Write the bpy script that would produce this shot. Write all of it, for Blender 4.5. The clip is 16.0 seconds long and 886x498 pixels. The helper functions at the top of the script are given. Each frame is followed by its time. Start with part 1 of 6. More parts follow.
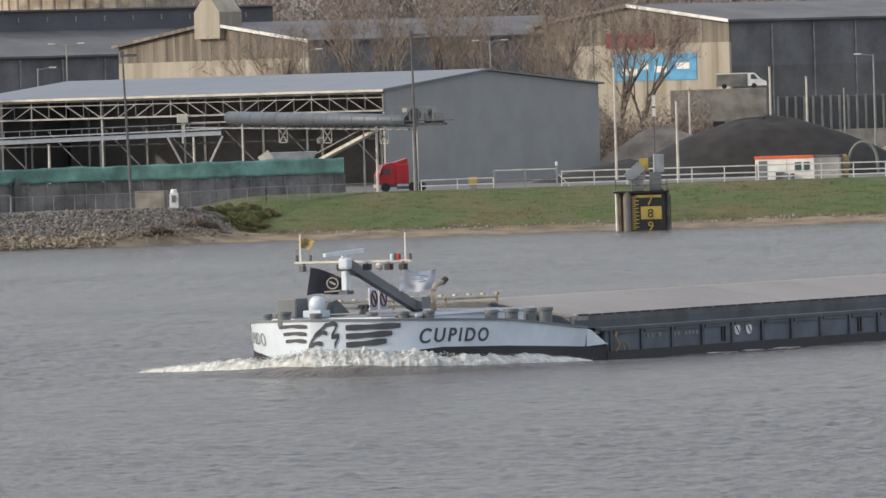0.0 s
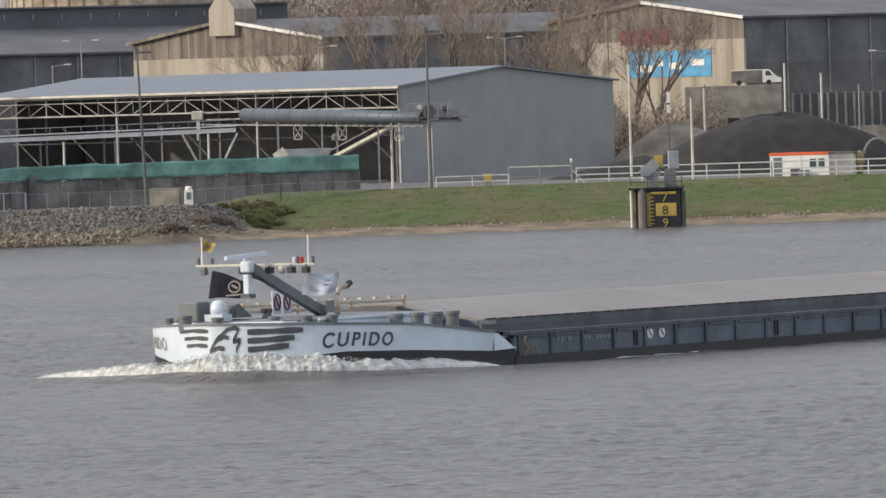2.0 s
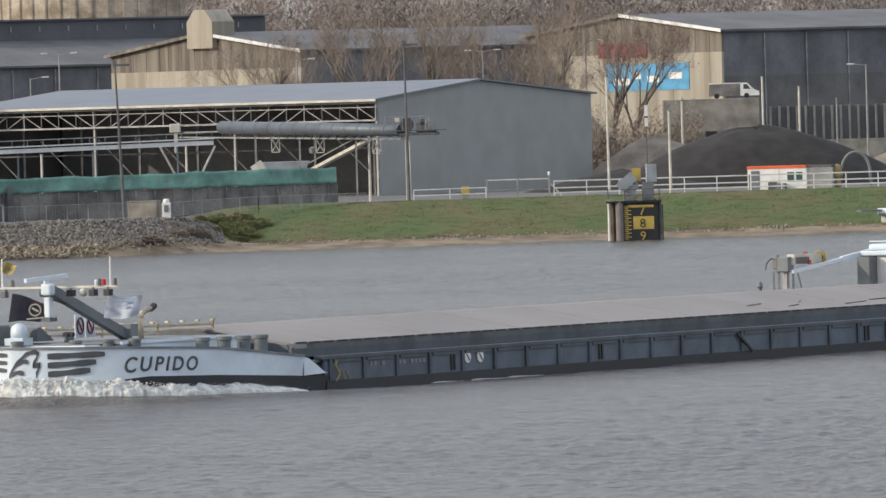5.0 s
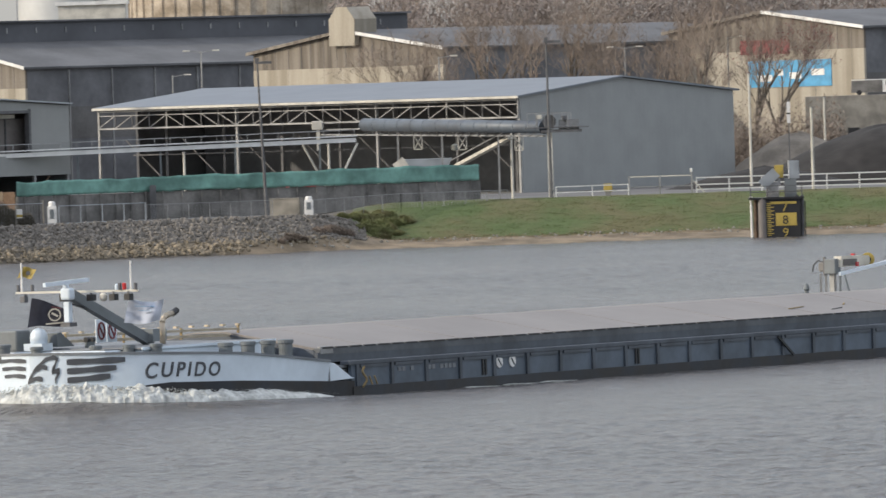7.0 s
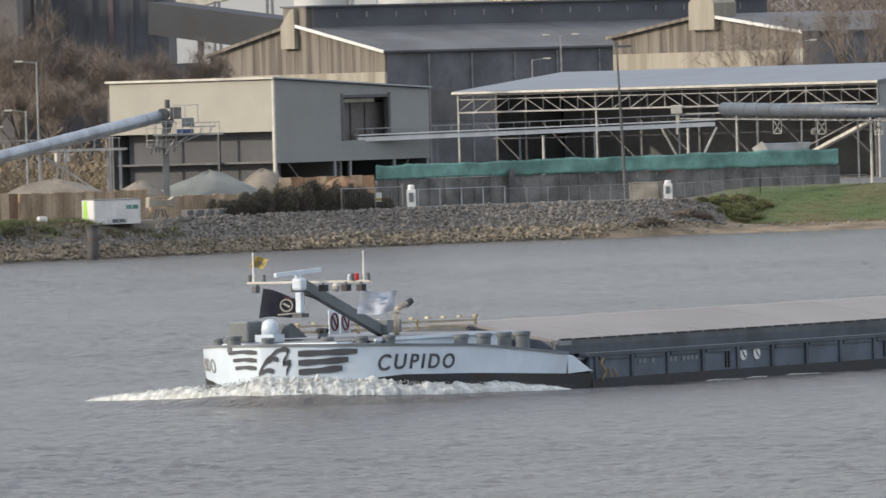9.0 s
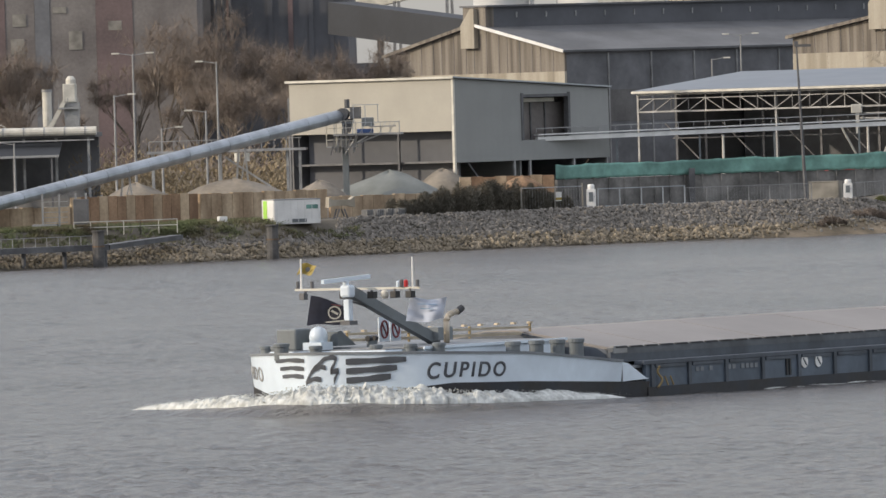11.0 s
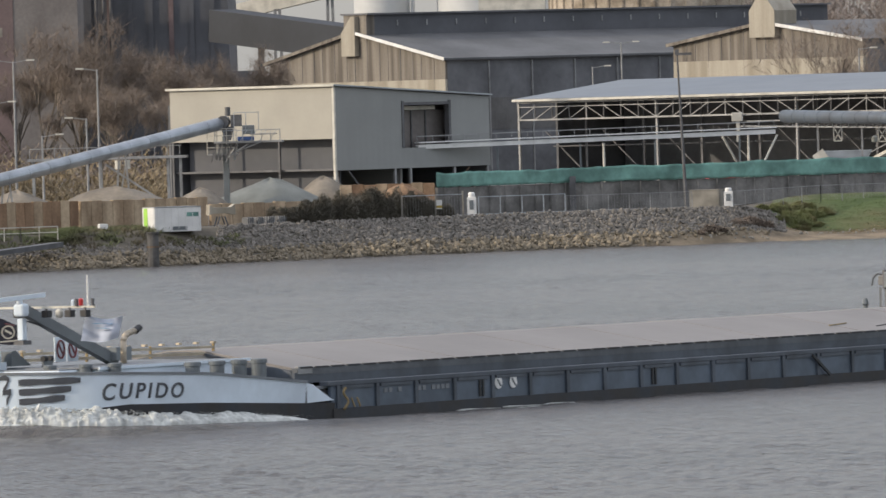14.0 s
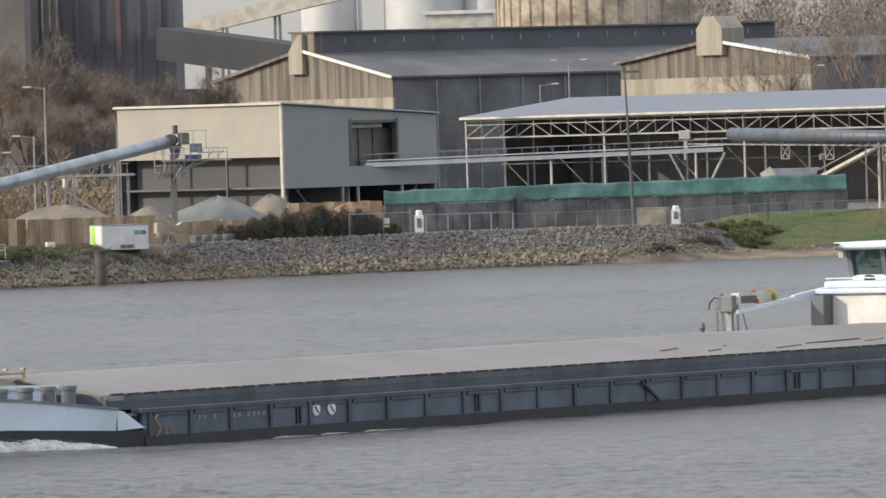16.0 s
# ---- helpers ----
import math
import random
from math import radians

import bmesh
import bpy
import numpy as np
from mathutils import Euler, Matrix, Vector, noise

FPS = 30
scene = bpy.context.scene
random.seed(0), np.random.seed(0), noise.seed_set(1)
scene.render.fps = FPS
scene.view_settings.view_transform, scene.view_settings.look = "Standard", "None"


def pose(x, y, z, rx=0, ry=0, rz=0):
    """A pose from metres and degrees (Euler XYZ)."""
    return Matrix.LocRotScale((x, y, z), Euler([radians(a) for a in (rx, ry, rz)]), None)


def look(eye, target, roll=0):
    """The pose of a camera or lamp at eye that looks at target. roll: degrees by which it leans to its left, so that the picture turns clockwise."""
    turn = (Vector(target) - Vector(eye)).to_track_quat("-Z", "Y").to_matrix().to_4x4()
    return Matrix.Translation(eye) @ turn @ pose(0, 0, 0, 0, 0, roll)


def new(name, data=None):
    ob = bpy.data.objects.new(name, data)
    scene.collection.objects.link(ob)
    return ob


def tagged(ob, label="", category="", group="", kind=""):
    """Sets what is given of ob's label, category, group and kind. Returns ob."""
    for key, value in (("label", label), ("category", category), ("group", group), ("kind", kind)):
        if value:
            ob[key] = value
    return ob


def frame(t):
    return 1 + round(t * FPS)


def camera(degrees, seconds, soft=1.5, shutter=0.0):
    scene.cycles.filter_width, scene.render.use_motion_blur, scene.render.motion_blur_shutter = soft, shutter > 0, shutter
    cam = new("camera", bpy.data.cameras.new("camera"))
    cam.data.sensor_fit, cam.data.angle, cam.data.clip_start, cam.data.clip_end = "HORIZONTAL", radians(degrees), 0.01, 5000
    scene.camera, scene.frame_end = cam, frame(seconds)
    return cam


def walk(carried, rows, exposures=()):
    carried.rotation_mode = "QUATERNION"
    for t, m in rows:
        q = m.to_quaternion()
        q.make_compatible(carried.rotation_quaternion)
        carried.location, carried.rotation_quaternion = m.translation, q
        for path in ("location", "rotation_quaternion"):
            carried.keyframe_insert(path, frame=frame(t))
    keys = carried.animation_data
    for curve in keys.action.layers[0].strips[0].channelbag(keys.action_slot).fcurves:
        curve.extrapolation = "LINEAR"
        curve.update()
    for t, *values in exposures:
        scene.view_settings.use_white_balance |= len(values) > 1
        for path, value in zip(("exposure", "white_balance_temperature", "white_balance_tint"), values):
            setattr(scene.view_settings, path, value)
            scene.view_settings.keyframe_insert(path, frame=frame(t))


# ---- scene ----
cam = camera(4.547, 16.0, soft=1.5, shutter=0.25)

EYE = (0.0, 0.0, 15.4)
PATH = [  # seconds, heading, tilt, lean in degrees
    (0.0, 0.0029, -0.8444, -1.6754),
    (0.5, -0.1339, -0.8543, -1.7442),
    (1.0, -0.1530, -0.8533, -1.7293),
    (1.5, -0.1319, -0.8581, -1.7256),
    (2.0, -0.0737, -0.8587, -1.7141),
    (2.5, -0.0346, -0.8652, -1.7225),
    (3.0, 0.0239, -0.8563, -1.7062),
    (3.5, 0.0691, -0.8546, -1.6600),
    (5.8, -0.0260, -0.7740, -1.6382),
    (6.0, -0.0882, -0.7740, -1.6382),
    (6.5, -0.3192, -0.7757, -1.6651),
    (7.0, -0.6888, -0.7892, -1.7543),
    (7.5, -1.1281, -0.7895, -1.7445),
    (8.0, -1.6477, -0.7975, -1.7882),
    (8.5, -2.1181, -0.8074, -1.6844),
    (9.0, -2.5340, -0.8174, -1.6478),
    (9.5, -2.8485, -0.8270, -1.7064),
    (9.7, -2.9500, -0.8330, -1.7064),
    (11.8, -3.6898, -0.7715, -1.7306),
    (12.0, -3.7478, -0.7715, -1.7306),
    (12.5, -3.8812, -0.7681, -1.7317),
    (13.0, -3.7000, -0.7639, -1.6801),
    (13.5, -3.1661, -0.7683, -1.6226),
    (14.0, -2.8429, -0.7703, -1.6415),
    (14.5, -2.6057, -0.7720, -1.6193),
    (15.0, -2.4376, -0.7538, -1.6813),
    (15.5, -2.3953, -0.7213, -1.6431),
    (16.0, -2.5711, -0.6856, -1.6705),
]
walk(cam, [(t, pose(*EYE, 90 + tilt, 0, -yaw) @ pose(0, 0, 0, 0, 0, lean)) for t, yaw, tilt, lean in PATH],
     [(0, 0.37, 6600, 10), (3.5, 0.38, 6550, 10), (6.0, 0.47, 6480, 9), (7.0, 0.5, 6480, 9), (7.5, 0.55, 6780, 10), (8.0, 0.56, 6800, 10),
      (8.5, 0.59, 6700, 9), (9.0, 0.5, 6450, 9), (9.5, 0.4, 6900, 10), (9.7, 0.4, 6850, 10), (11.8, 0.45, 6600, 10), (12.5, 0.47, 6580, 10),
      (13.5, 0.42, 6580, 10), (14.0, 0.4, 6550, 10), (14.5, 0.46, 6540, 10), (15.0, 0.53, 6540, 10), (15.5, 0.58, 6560, 10), (16, 0.58, 6580, 10)])


# ---- world, sun ----
world = bpy.data.worlds.new("sky")
scene.world = world
world.use_nodes = True
wn = world.node_tree
sky = wn.nodes.new("ShaderNodeTexSky")
sky.sky_type = "NISHITA"
sky.sun_disc = False
sky.sun_elevation = radians(21)
sky.sun_rotation = radians(254)
sky.air_density, sky.dust_density, sky.ozone_density = 1.0, 1.2, 1.5
haze = wn.nodes.new("ShaderNodeMix")  # thin even haze over the clear sky
haze.data_type = "RGBA"
haze.inputs[0].default_value = 0.6
haze.inputs[7].default_value = (4.5, 4.45, 4.6, 1)
wn.links.new(sky.outputs[0], haze.inputs[6])
dim = wn.nodes.new("ShaderNodeMix")  # hazy overcast: the veil is dimmer towards the horizon
dim.data_type, dim.blend_type = "RGBA", "MULTIPLY"
dim.inputs[0].default_value = 1.0
wtc, wsep, wramp = wn.nodes.new("ShaderNodeTexCoord"), wn.nodes.new("ShaderNodeSeparateXYZ"), wn.nodes.new("ShaderNodeMapRange")
wramp.inputs[1].default_value, wramp.inputs[2].default_value = 0.0, 1.0
wramp.inputs[3].default_value, wramp.inputs[4].default_value = 0.66, 1.75
wn.links.new(wtc.outputs["Generated"], wsep.inputs[0])
wn.links.new(wsep.outputs[2], wramp.inputs[0])
wn.links.new(wramp.outputs[0], dim.inputs[7])
wn.links.new(haze.outputs[2], dim.inputs[6])
wn.links.new(dim.outputs[2], wn.nodes["Background"].inputs[0])
wn.nodes["Background"].inputs[1].default_value = 0.15
sun = new("sun", bpy.data.lights.new("sun", "SUN"))
sun.data.energy, sun.data.angle, sun.data.color = 2.0, radians(1.0), (1.0, 0.87, 0.7)
sun.matrix_world = look((0, 0, 0), (0.9, 0.27, -0.36))


# ---- materials ----
def mat(name, col, rough=0.7, metal=0.0, var=0.25, scale=0.6, bump=0.15, fine=8.0, tint=None, streak=0.0, rand=0.0):
    """Two scales of mottling, fine relief, optional downward streaks and a spread from piece to piece."""
    m = bpy.data.materials.new(name)
    m.use_nodes = True
    nt = m.node_tree
    b = nt.nodes["Principled BSDF"]
    b.inputs["Roughness"].default_value, b.inputs["Metallic"].default_value = rough, metal
    tc = nt.nodes.new("ShaderNodeTexCoord")
    n1, n2 = nt.nodes.new("ShaderNodeTexNoise"), nt.nodes.new("ShaderNodeTexNoise")
    n1.inputs["Scale"].default_value, n1.inputs["Detail"].default_value = scale, 5
    n2.inputs["Scale"].default_value, n2.inputs["Detail"].default_value = fine, 4
    src = tc.outputs["Object"]
    nt.links.new(src, n2.inputs["Vector"])
    if streak:
        mp = nt.nodes.new("ShaderNodeMapping")
        mp.inputs["Scale"].default_value = (1, 1, streak)
        nt.links.new(src, mp.inputs[0])
        src = mp.outputs[0]
    nt.links.new(src, n1.inputs["Vector"])
    mix = nt.nodes.new("ShaderNodeMix")
    mix.data_type = "RGBA"
    t = tint or tuple(c * (1 - var) for c in col)
    mix.inputs[6].default_value = (*[min(1, c * (1 + var * 0.5)) for c in col], 1)
    mix.inputs[7].default_value = (*t, 1)
    ramp = nt.nodes.new("ShaderNodeMapRange")
    ramp.inputs[1].default_value, ramp.inputs[2].default_value = 0.38, 0.64
    nt.links.new(n1.outputs["Fac"], ramp.inputs[0])
    nt.links.new(ramp.outputs[0], mix.inputs[0])
    mul = nt.nodes.new("ShaderNodeMix")
    mul.data_type, mul.blend_type = "RGBA", "MULTIPLY"
    mul.inputs[0].default_value = min(1, var * 1.2)
    nt.links.new(mix.outputs[2], mul.inputs[6])
    nt.links.new(n2.outputs["Fac"], mul.inputs[7])
    out = mul.outputs[2]
    if rand:
        oi = nt.nodes.new("ShaderNodeObjectInfo")
        ge = nt.nodes.new("ShaderNodeNewGeometry")
        ad = nt.nodes.new("ShaderNodeMath")
        ad.operation = "ADD"
        nt.links.new(oi.outputs["Random"], ad.inputs[0])
        nt.links.new(ge.outputs["Random Per Island"], ad.inputs[1])
        mr = nt.nodes.new("ShaderNodeMapRange")
        mr.inputs[1].default_value, mr.inputs[2].default_value = 0, 2
        mr.inputs[3].default_value, mr.inputs[4].default_value = 1 - rand, 1 + rand
        nt.links.new(ad.outputs[0], mr.inputs[0])
        hs = nt.nodes.new("ShaderNodeHueSaturation")
        nt.links.new(mr.outputs[0], hs.inputs["Value"])
        nt.links.new(out, hs.inputs["Color"])
        out = hs.outputs[0]
    nt.links.new(out, b.inputs["Base Color"])
    if bump:
        bp = nt.nodes.new("ShaderNodeBump")
        bp.inputs["Strength"].default_value, bp.inputs["Distance"].default_value = bump, 0.05
        nt.links.new(n2.outputs["Fac"], bp.inputs["Height"])
        nt.links.new(bp.outputs[0], b.inputs["Normal"])
    return m


def ribbed(name, col, rough=0.55, pitch=0.9, axis=0, var=0.12, metal=0.0):
    """Profiled sheet: upright ribs in relief, faint panel lines."""
    m = mat(name, col, rough, metal, var, 0.25, 0.0, 3.0)
    nt = m.node_tree
    b = nt.nodes["Principled BSDF"]
    tc = nt.nodes.new("ShaderNodeTexCoord")
    wv = nt.nodes.new("ShaderNodeTexWave")
    wv.wave_type, wv.bands_direction = "BANDS", "XYZ"[axis]
    wv.inputs["Scale"].default_value = 0.314 / pitch
    nt.links.new(tc.outputs["Object"], wv.inputs["Vector"])
    bp = nt.nodes.new("ShaderNodeBump")
    bp.inputs["Strength"].default_value, bp.inputs["Distance"].default_value = 0.16, 0.03
    nt.links.new(wv.outputs["Fac"], bp.inputs["Height"])
    nt.links.new(bp.outputs[0], b.inputs["Normal"])
    return m


def water_mat():
    m = mat("river_water", (0.118, 0.109, 0.104), 0.2, 0.0, 0.15, 0.02, 0.0)
    nt = m.node_tree
    b = nt.nodes["Principled BSDF"]
    b.inputs["IOR"].default_value = 1.33
    tc = nt.nodes.new("ShaderNodeTexCoord")
    prev = None
    for sc, dist, stretch, rot in ((0.45, 0.8, 1.6, 0.15), (1.6, 0.3, 1.4, -0.2)):
        mp = nt.nodes.new("ShaderNodeMapping")
        mp.inputs["Scale"].default_value = (1, stretch, 1)
        mp.inputs["Rotation"].default_value = (0, 0, rot)
        nz = nt.nodes.new("ShaderNodeTexNoise")
        nz.inputs["Scale"].default_value, nz.inputs["Detail"].default_value = sc, 4
        nz.inputs["Roughness"].default_value = 0.6
        nt.links.new(tc.outputs["Object"], mp.inputs[0])
        nt.links.new(mp.outputs[0], nz.inputs["Vector"])
        bp = nt.nodes.new("ShaderNodeBump")
        bp.inputs["Strength"].default_value, bp.inputs["Distance"].default_value = 1.0, dist
        nt.links.new(nz.outputs["Fac"], bp.inputs["Height"])
        if prev:
            nt.links.new(prev.outputs[0], bp.inputs["Normal"])
        prev = bp
    nt.links.new(prev.outputs[0], b.inputs["Normal"])
    return m


M = {}
for key, args in dict(
    grass=((0.088, 0.125, 0.038), 0.9, 0, 0.35, 0.16, 0.4, 2.0, (0.15, 0.14, 0.058), 0, 0.22),
    scrub=((0.15, 0.175, 0.08), 0.95, 0, 0.4, 0.25, 0.6, 3.0, (0.16, 0.13, 0.085)),
    sand=((0.27, 0.21, 0.14), 0.95, 0, 0.4, 0.3, 0.5, 2.5, (0.16, 0.125, 0.08)),
    dirt=((0.23, 0.2, 0.155), 0.95, 0, 0.4, 0.2, 0.4, 2.0),
    bankearth=((0.15, 0.13, 0.1), 0.95, 0, 0.4, 0.2, 0.4, 2.0),
    asphalt=((0.17, 0.165, 0.16), 0.9, 0, 0.3, 0.15, 0.3, 3.0),
    concrete=((0.32, 0.3, 0.26), 0.9, 0, 0.35, 0.5, 0.3, 4.0),
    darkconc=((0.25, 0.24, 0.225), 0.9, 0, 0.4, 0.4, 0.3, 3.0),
    lwall=((0.48, 0.37, 0.25), 0.9, 0, 0.4, 0.5, 0.3, 3.0, (0.31, 0.22, 0.14), 0.3, 0.35),
    rust=((0.2, 0.135, 0.09), 0.85, 0, 0.5, 0.8, 0.3, 5.0),
    steel=((0.36, 0.36, 0.355), 0.5, 0.3, 0.25, 0.6, 0.1, 5.0),
    galv=((0.44, 0.47, 0.5), 0.4, 0.6, 0.25, 0.5, 0.15, 2.0),
    darksteel=((0.15, 0.15, 0.155), 0.6, 0.2, 0.3, 0.6, 0.1, 5.0),
    white=((0.8, 0.79, 0.76), 0.5, 0, 0.12, 0.6, 0.05, 5.0),
    offwhite=((0.66, 0.63, 0.55), 0.6, 0, 0.2, 0.6, 0.1, 5.0),
    # Shade of walls off the sun put into this tone, lifted for haze.
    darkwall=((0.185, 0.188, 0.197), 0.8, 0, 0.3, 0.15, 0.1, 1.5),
    roofgrey=((0.14, 0.142, 0.145), 0.7, 0, 0.25, 0.12, 0.1, 1.5),
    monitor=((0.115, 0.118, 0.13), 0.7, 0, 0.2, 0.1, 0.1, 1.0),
    # Brick red greyed, with the haze before it painted in.
    brick=((0.2, 0.145, 0.14), 0.9, 0, 0.35, 0.12, 0.3, 2.0, (0.165, 0.125, 0.12)),
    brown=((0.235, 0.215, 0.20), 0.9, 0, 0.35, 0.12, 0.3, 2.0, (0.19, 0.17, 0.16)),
    green=((0.21, 0.41, 0.35), 0.85, 0, 0.35, 0.35, 0.3, 2.0),
    coal=((0.032, 0.03, 0.029), 0.95, 0, 0.35, 0.5, 0.8, 2.0),
    gravel=((0.27, 0.235, 0.19), 0.95, 0, 0.3, 0.4, 0.6, 3.0),
    tarp=((0.2, 0.212, 0.195), 0.6, 0, 0.2, 0.4, 0.2, 2.0),
    red=((0.5, 0.025, 0.03), 0.4, 0, 0.2, 0.6, 0.05, 3.0),
    signred=((0.26, 0.055, 0.06), 0.6, 0, 0.3, 0.6, 0.05, 3.0),
    orange=((0.75, 0.13, 0.04), 0.5, 0, 0.15, 0.6, 0.05, 3.0),
    yellow=((0.47, 0.35, 0.08), 0.5, 0, 0.2, 0.6, 0.05, 3.0),
    lime=((0.42, 0.75, 0.12), 0.5, 0, 0.1, 0.6, 0.05, 3.0),
    blue=((0.10, 0.36, 0.6), 0.5, 0, 0.2, 0.6, 0.05, 3.0),
    bark=((0.16, 0.135, 0.11), 0.95, 0, 0.3, 1.0, 0.4, 6.0),
    # Brown raised to stand in for haze over the thicket.
    twig=((0.29, 0.235, 0.19), 0.95, 0, 0.3, 0.3, 0.2, 6.0),
    redleaf=((0.22, 0.06, 0.07), 0.8, 0, 0.3, 0.5, 0.2, 6.0),
    stone=((0.20, 0.182, 0.16), 0.9, 0, 0.3, 0.8, 0.4, 4.0, (0.165, 0.152, 0.132), 0, 0.45),
    wetstone=((0.30, 0.25, 0.18), 0.8, 0, 0.35, 0.8, 0.4, 4.0, (0.2, 0.165, 0.11), 0, 0.45),
    reed=((0.36, 0.28, 0.17), 0.95, 0, 0.4, 0.5, 0.4, 6.0),
    silo=((0.6, 0.61, 0.6), 0.6, 0, 0.12, 0.1, 0.05, 1.0),
    rustysilo=((0.5, 0.43, 0.34), 0.9, 0, 0.5, 0.35, 0.3, 2.5, (0.33, 0.27, 0.2)),
    hull=((0.085, 0.10, 0.122), 0.5, 0, 0.3, 0.5, 0.1, 3.0),
    hullpanel=((0.11, 0.14, 0.178), 0.5, 0, 0.25, 0.5, 0.1, 3.0),
    boot=((0.03, 0.034, 0.042), 0.6, 0, 0.4, 0.6, 0.2, 3.0, (0.04, 0.036, 0.034)),
    hatch=((0.265, 0.243, 0.226), 0.6, 0.0, 0.12, 0.12, 0.1, 2.0),
    # White tinted blue: skylight on the shaded bow is put into the paint.
    shipwhite=((0.69, 0.775, 0.85), 0.35, 0, 0.08, 0.5, 0.03, 3.0),
    ink=((0.085, 0.092, 0.105), 0.5, 0, 0.2, 0.8, 0.05, 4.0),
    black=((0.02, 0.02, 0.022), 0.5, 0, 0.2, 0.8, 0.05, 4.0),
    navy=((0.03, 0.032, 0.05), 0.8, 0, 0.25, 2.0, 0.1, 6.0),
    flagblue=((0.70, 0.75, 0.86), 0.8, 0, 0.3, 1.5, 0.1, 6.0),
    deckgrey=((0.22, 0.235, 0.25), 0.6, 0, 0.2, 0.6, 0.1, 4.0),
    mastgrey=((0.17, 0.19, 0.2), 0.5, 0.1, 0.15, 0.6, 0.05, 4.0),
    rope=((0.4, 0.3, 0.15), 0.9, 0, 0.3, 2.0, 0.2, 9.0),
    pipe=((0.55, 0.47, 0.36), 0.4, 0.5, 0.3, 1.0, 0.05, 4.0),
    foam=((0.66, 0.675, 0.645), 0.9, 0, 0.3, 2.2, 1.0, 6.0),
    corner=((0.25, 0.27, 0.12), 0.95, 0, 0.3, 0.6, 0.3, 5.0, (0.23, 0.21, 0.11), 0, 0.2),
    # Paled twig brown: distance haze is put into this colour.
    farwood=((0.34, 0.285, 0.25), 0.95, 0, 0.25, 0.05, 0.1, 0.5, (0.27, 0.23, 0.205)),
    rustwall=((0.36, 0.235, 0.145), 0.9, 0, 0.4, 0.6, 0.3, 4.0, (0.25, 0.15, 0.09), 0.3, 0.3),
    hatchrim=((0.125, 0.135, 0.145), 0.6, 0, 0.3, 0.5, 0.1, 3.0),
    drive=((0.07, 0.13, 0.32), 0.6, 0, 0.25, 0.6, 0.05, 3.0),
    gallery=((0.034, 0.038, 0.046), 0.7, 0, 0.2, 0.1, 0.1, 1.0),
    cover=((0.12, 0.145, 0.175), 0.5, 0.1, 0.25, 0.3, 0.1, 2.0, (0.11, 0.125, 0.145)),
    hedge=((0.16, 0.145, 0.115), 0.95, 0, 0.3, 0.5, 0.3, 5.0, (0.125, 0.115, 0.09), 0, 0.15),
    pilewood=((0.13, 0.125, 0.12), 0.9, 0, 0.4, 0.6, 0.4, 4.0),
).items():
    M[key] = mat(key, *args)
M["gable"] = mat("stained_gable_sheet", (0.25, 0.222, 0.185), 0.85, 0, 0.35, 0.8, 0.1, 4.0, (0.135, 0.115, 0.095), 0.05)
M["gablelow"] = mat("pale_gable_sheet", (0.40, 0.365, 0.3), 0.85, 0, 0.2, 0.5, 0.1, 4.0, (0.31, 0.275, 0.215), 0.08)
M["shedwall"] = ribbed("grey_cladding", (0.295, 0.305, 0.3), 0.5, 1.0, 0, 0.08)
# One cladding in two colours: sunlit tone here, shaded tone below.
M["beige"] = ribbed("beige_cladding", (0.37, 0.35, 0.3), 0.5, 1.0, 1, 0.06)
M["shadeside"] = ribbed("shaded_side_cladding", (0.275, 0.28, 0.27), 0.5, 1.0, 0, 0.06)
M["shedroof"] = ribbed("blue_grey_roof_sheet", (0.17, 0.19, 0.215), 0.45, 1.2, 1, 0.08)
M["water"] = water_mat()
glass = bpy.data.materials.new("window_glass")
glass.use_nodes = True
gb = glass.node_tree.nodes["Principled BSDF"]
gb.inputs["Base Color"].default_value = (0.05, 0.09, 0.085, 1)
gb.inputs["Roughness"].default_value = 0.05
M["glass"] = glass


# ---- mesh helpers ----
def part(name, bm, material, parent=None, label="", smooth=False):
    me = bpy.data.meshes.new(name)
    bm.to_mesh(me)
    bm.free()
    me.materials.append(M[material] if isinstance(material, str) else material)
    if smooth:
        me.shade_smooth()
    ob = new(name, me)
    ob.parent = parent
    return tagged(ob, label)


def thing(name, label, category, loc=(0, 0, 0), rz=0.0, group="", kind=""):
    ob = new(name)
    ob.matrix_basis = pose(*loc, 0, 0, rz)
    return tagged(ob, label, category, group, kind)


def B():
    return bmesh.new()


def box(bm, x0, y0, z0, x1, y1, z1, bev=0.0):
    r = bmesh.ops.create_cube(bm, size=1, matrix=Matrix.Translation(((x0 + x1) / 2, (y0 + y1) / 2, (z0 + z1) / 2)) @ Matrix.Diagonal((abs(x1 - x0), abs(y1 - y0), abs(z1 - z0), 1)))
    if bev:
        es = list({e for v in r["verts"] for e in v.link_edges})
        bmesh.ops.bevel(bm, geom=es, offset=bev, segments=2, affect="EDGES", profile=0.5)
    return bm


def tube(bm, p, q, r, r2=None, n=8, caps=True):
    p, q = Vector(p), Vector(q)
    d = q - p
    m = Matrix.Translation((p + q) / 2) @ d.to_track_quat("Z", "Y").to_matrix().to_4x4()
    bmesh.ops.create_cone(bm, cap_ends=caps, segments=n, radius1=r, radius2=r if r2 is None else r2, depth=d.length, matrix=m)
    return bm


def bar(bm, p, q, w, h=None):
    """A square bar from p to q."""
    p, q = Vector(p), Vector(q)
    d = q - p
    m = Matrix.Translation((p + q) / 2) @ d.to_track_quat("Z", "Y").to_matrix().to_4x4() @ Matrix.Diagonal((w, h or w, d.length, 1))
    bmesh.ops.create_cube(bm, size=1, matrix=m)
    return bm


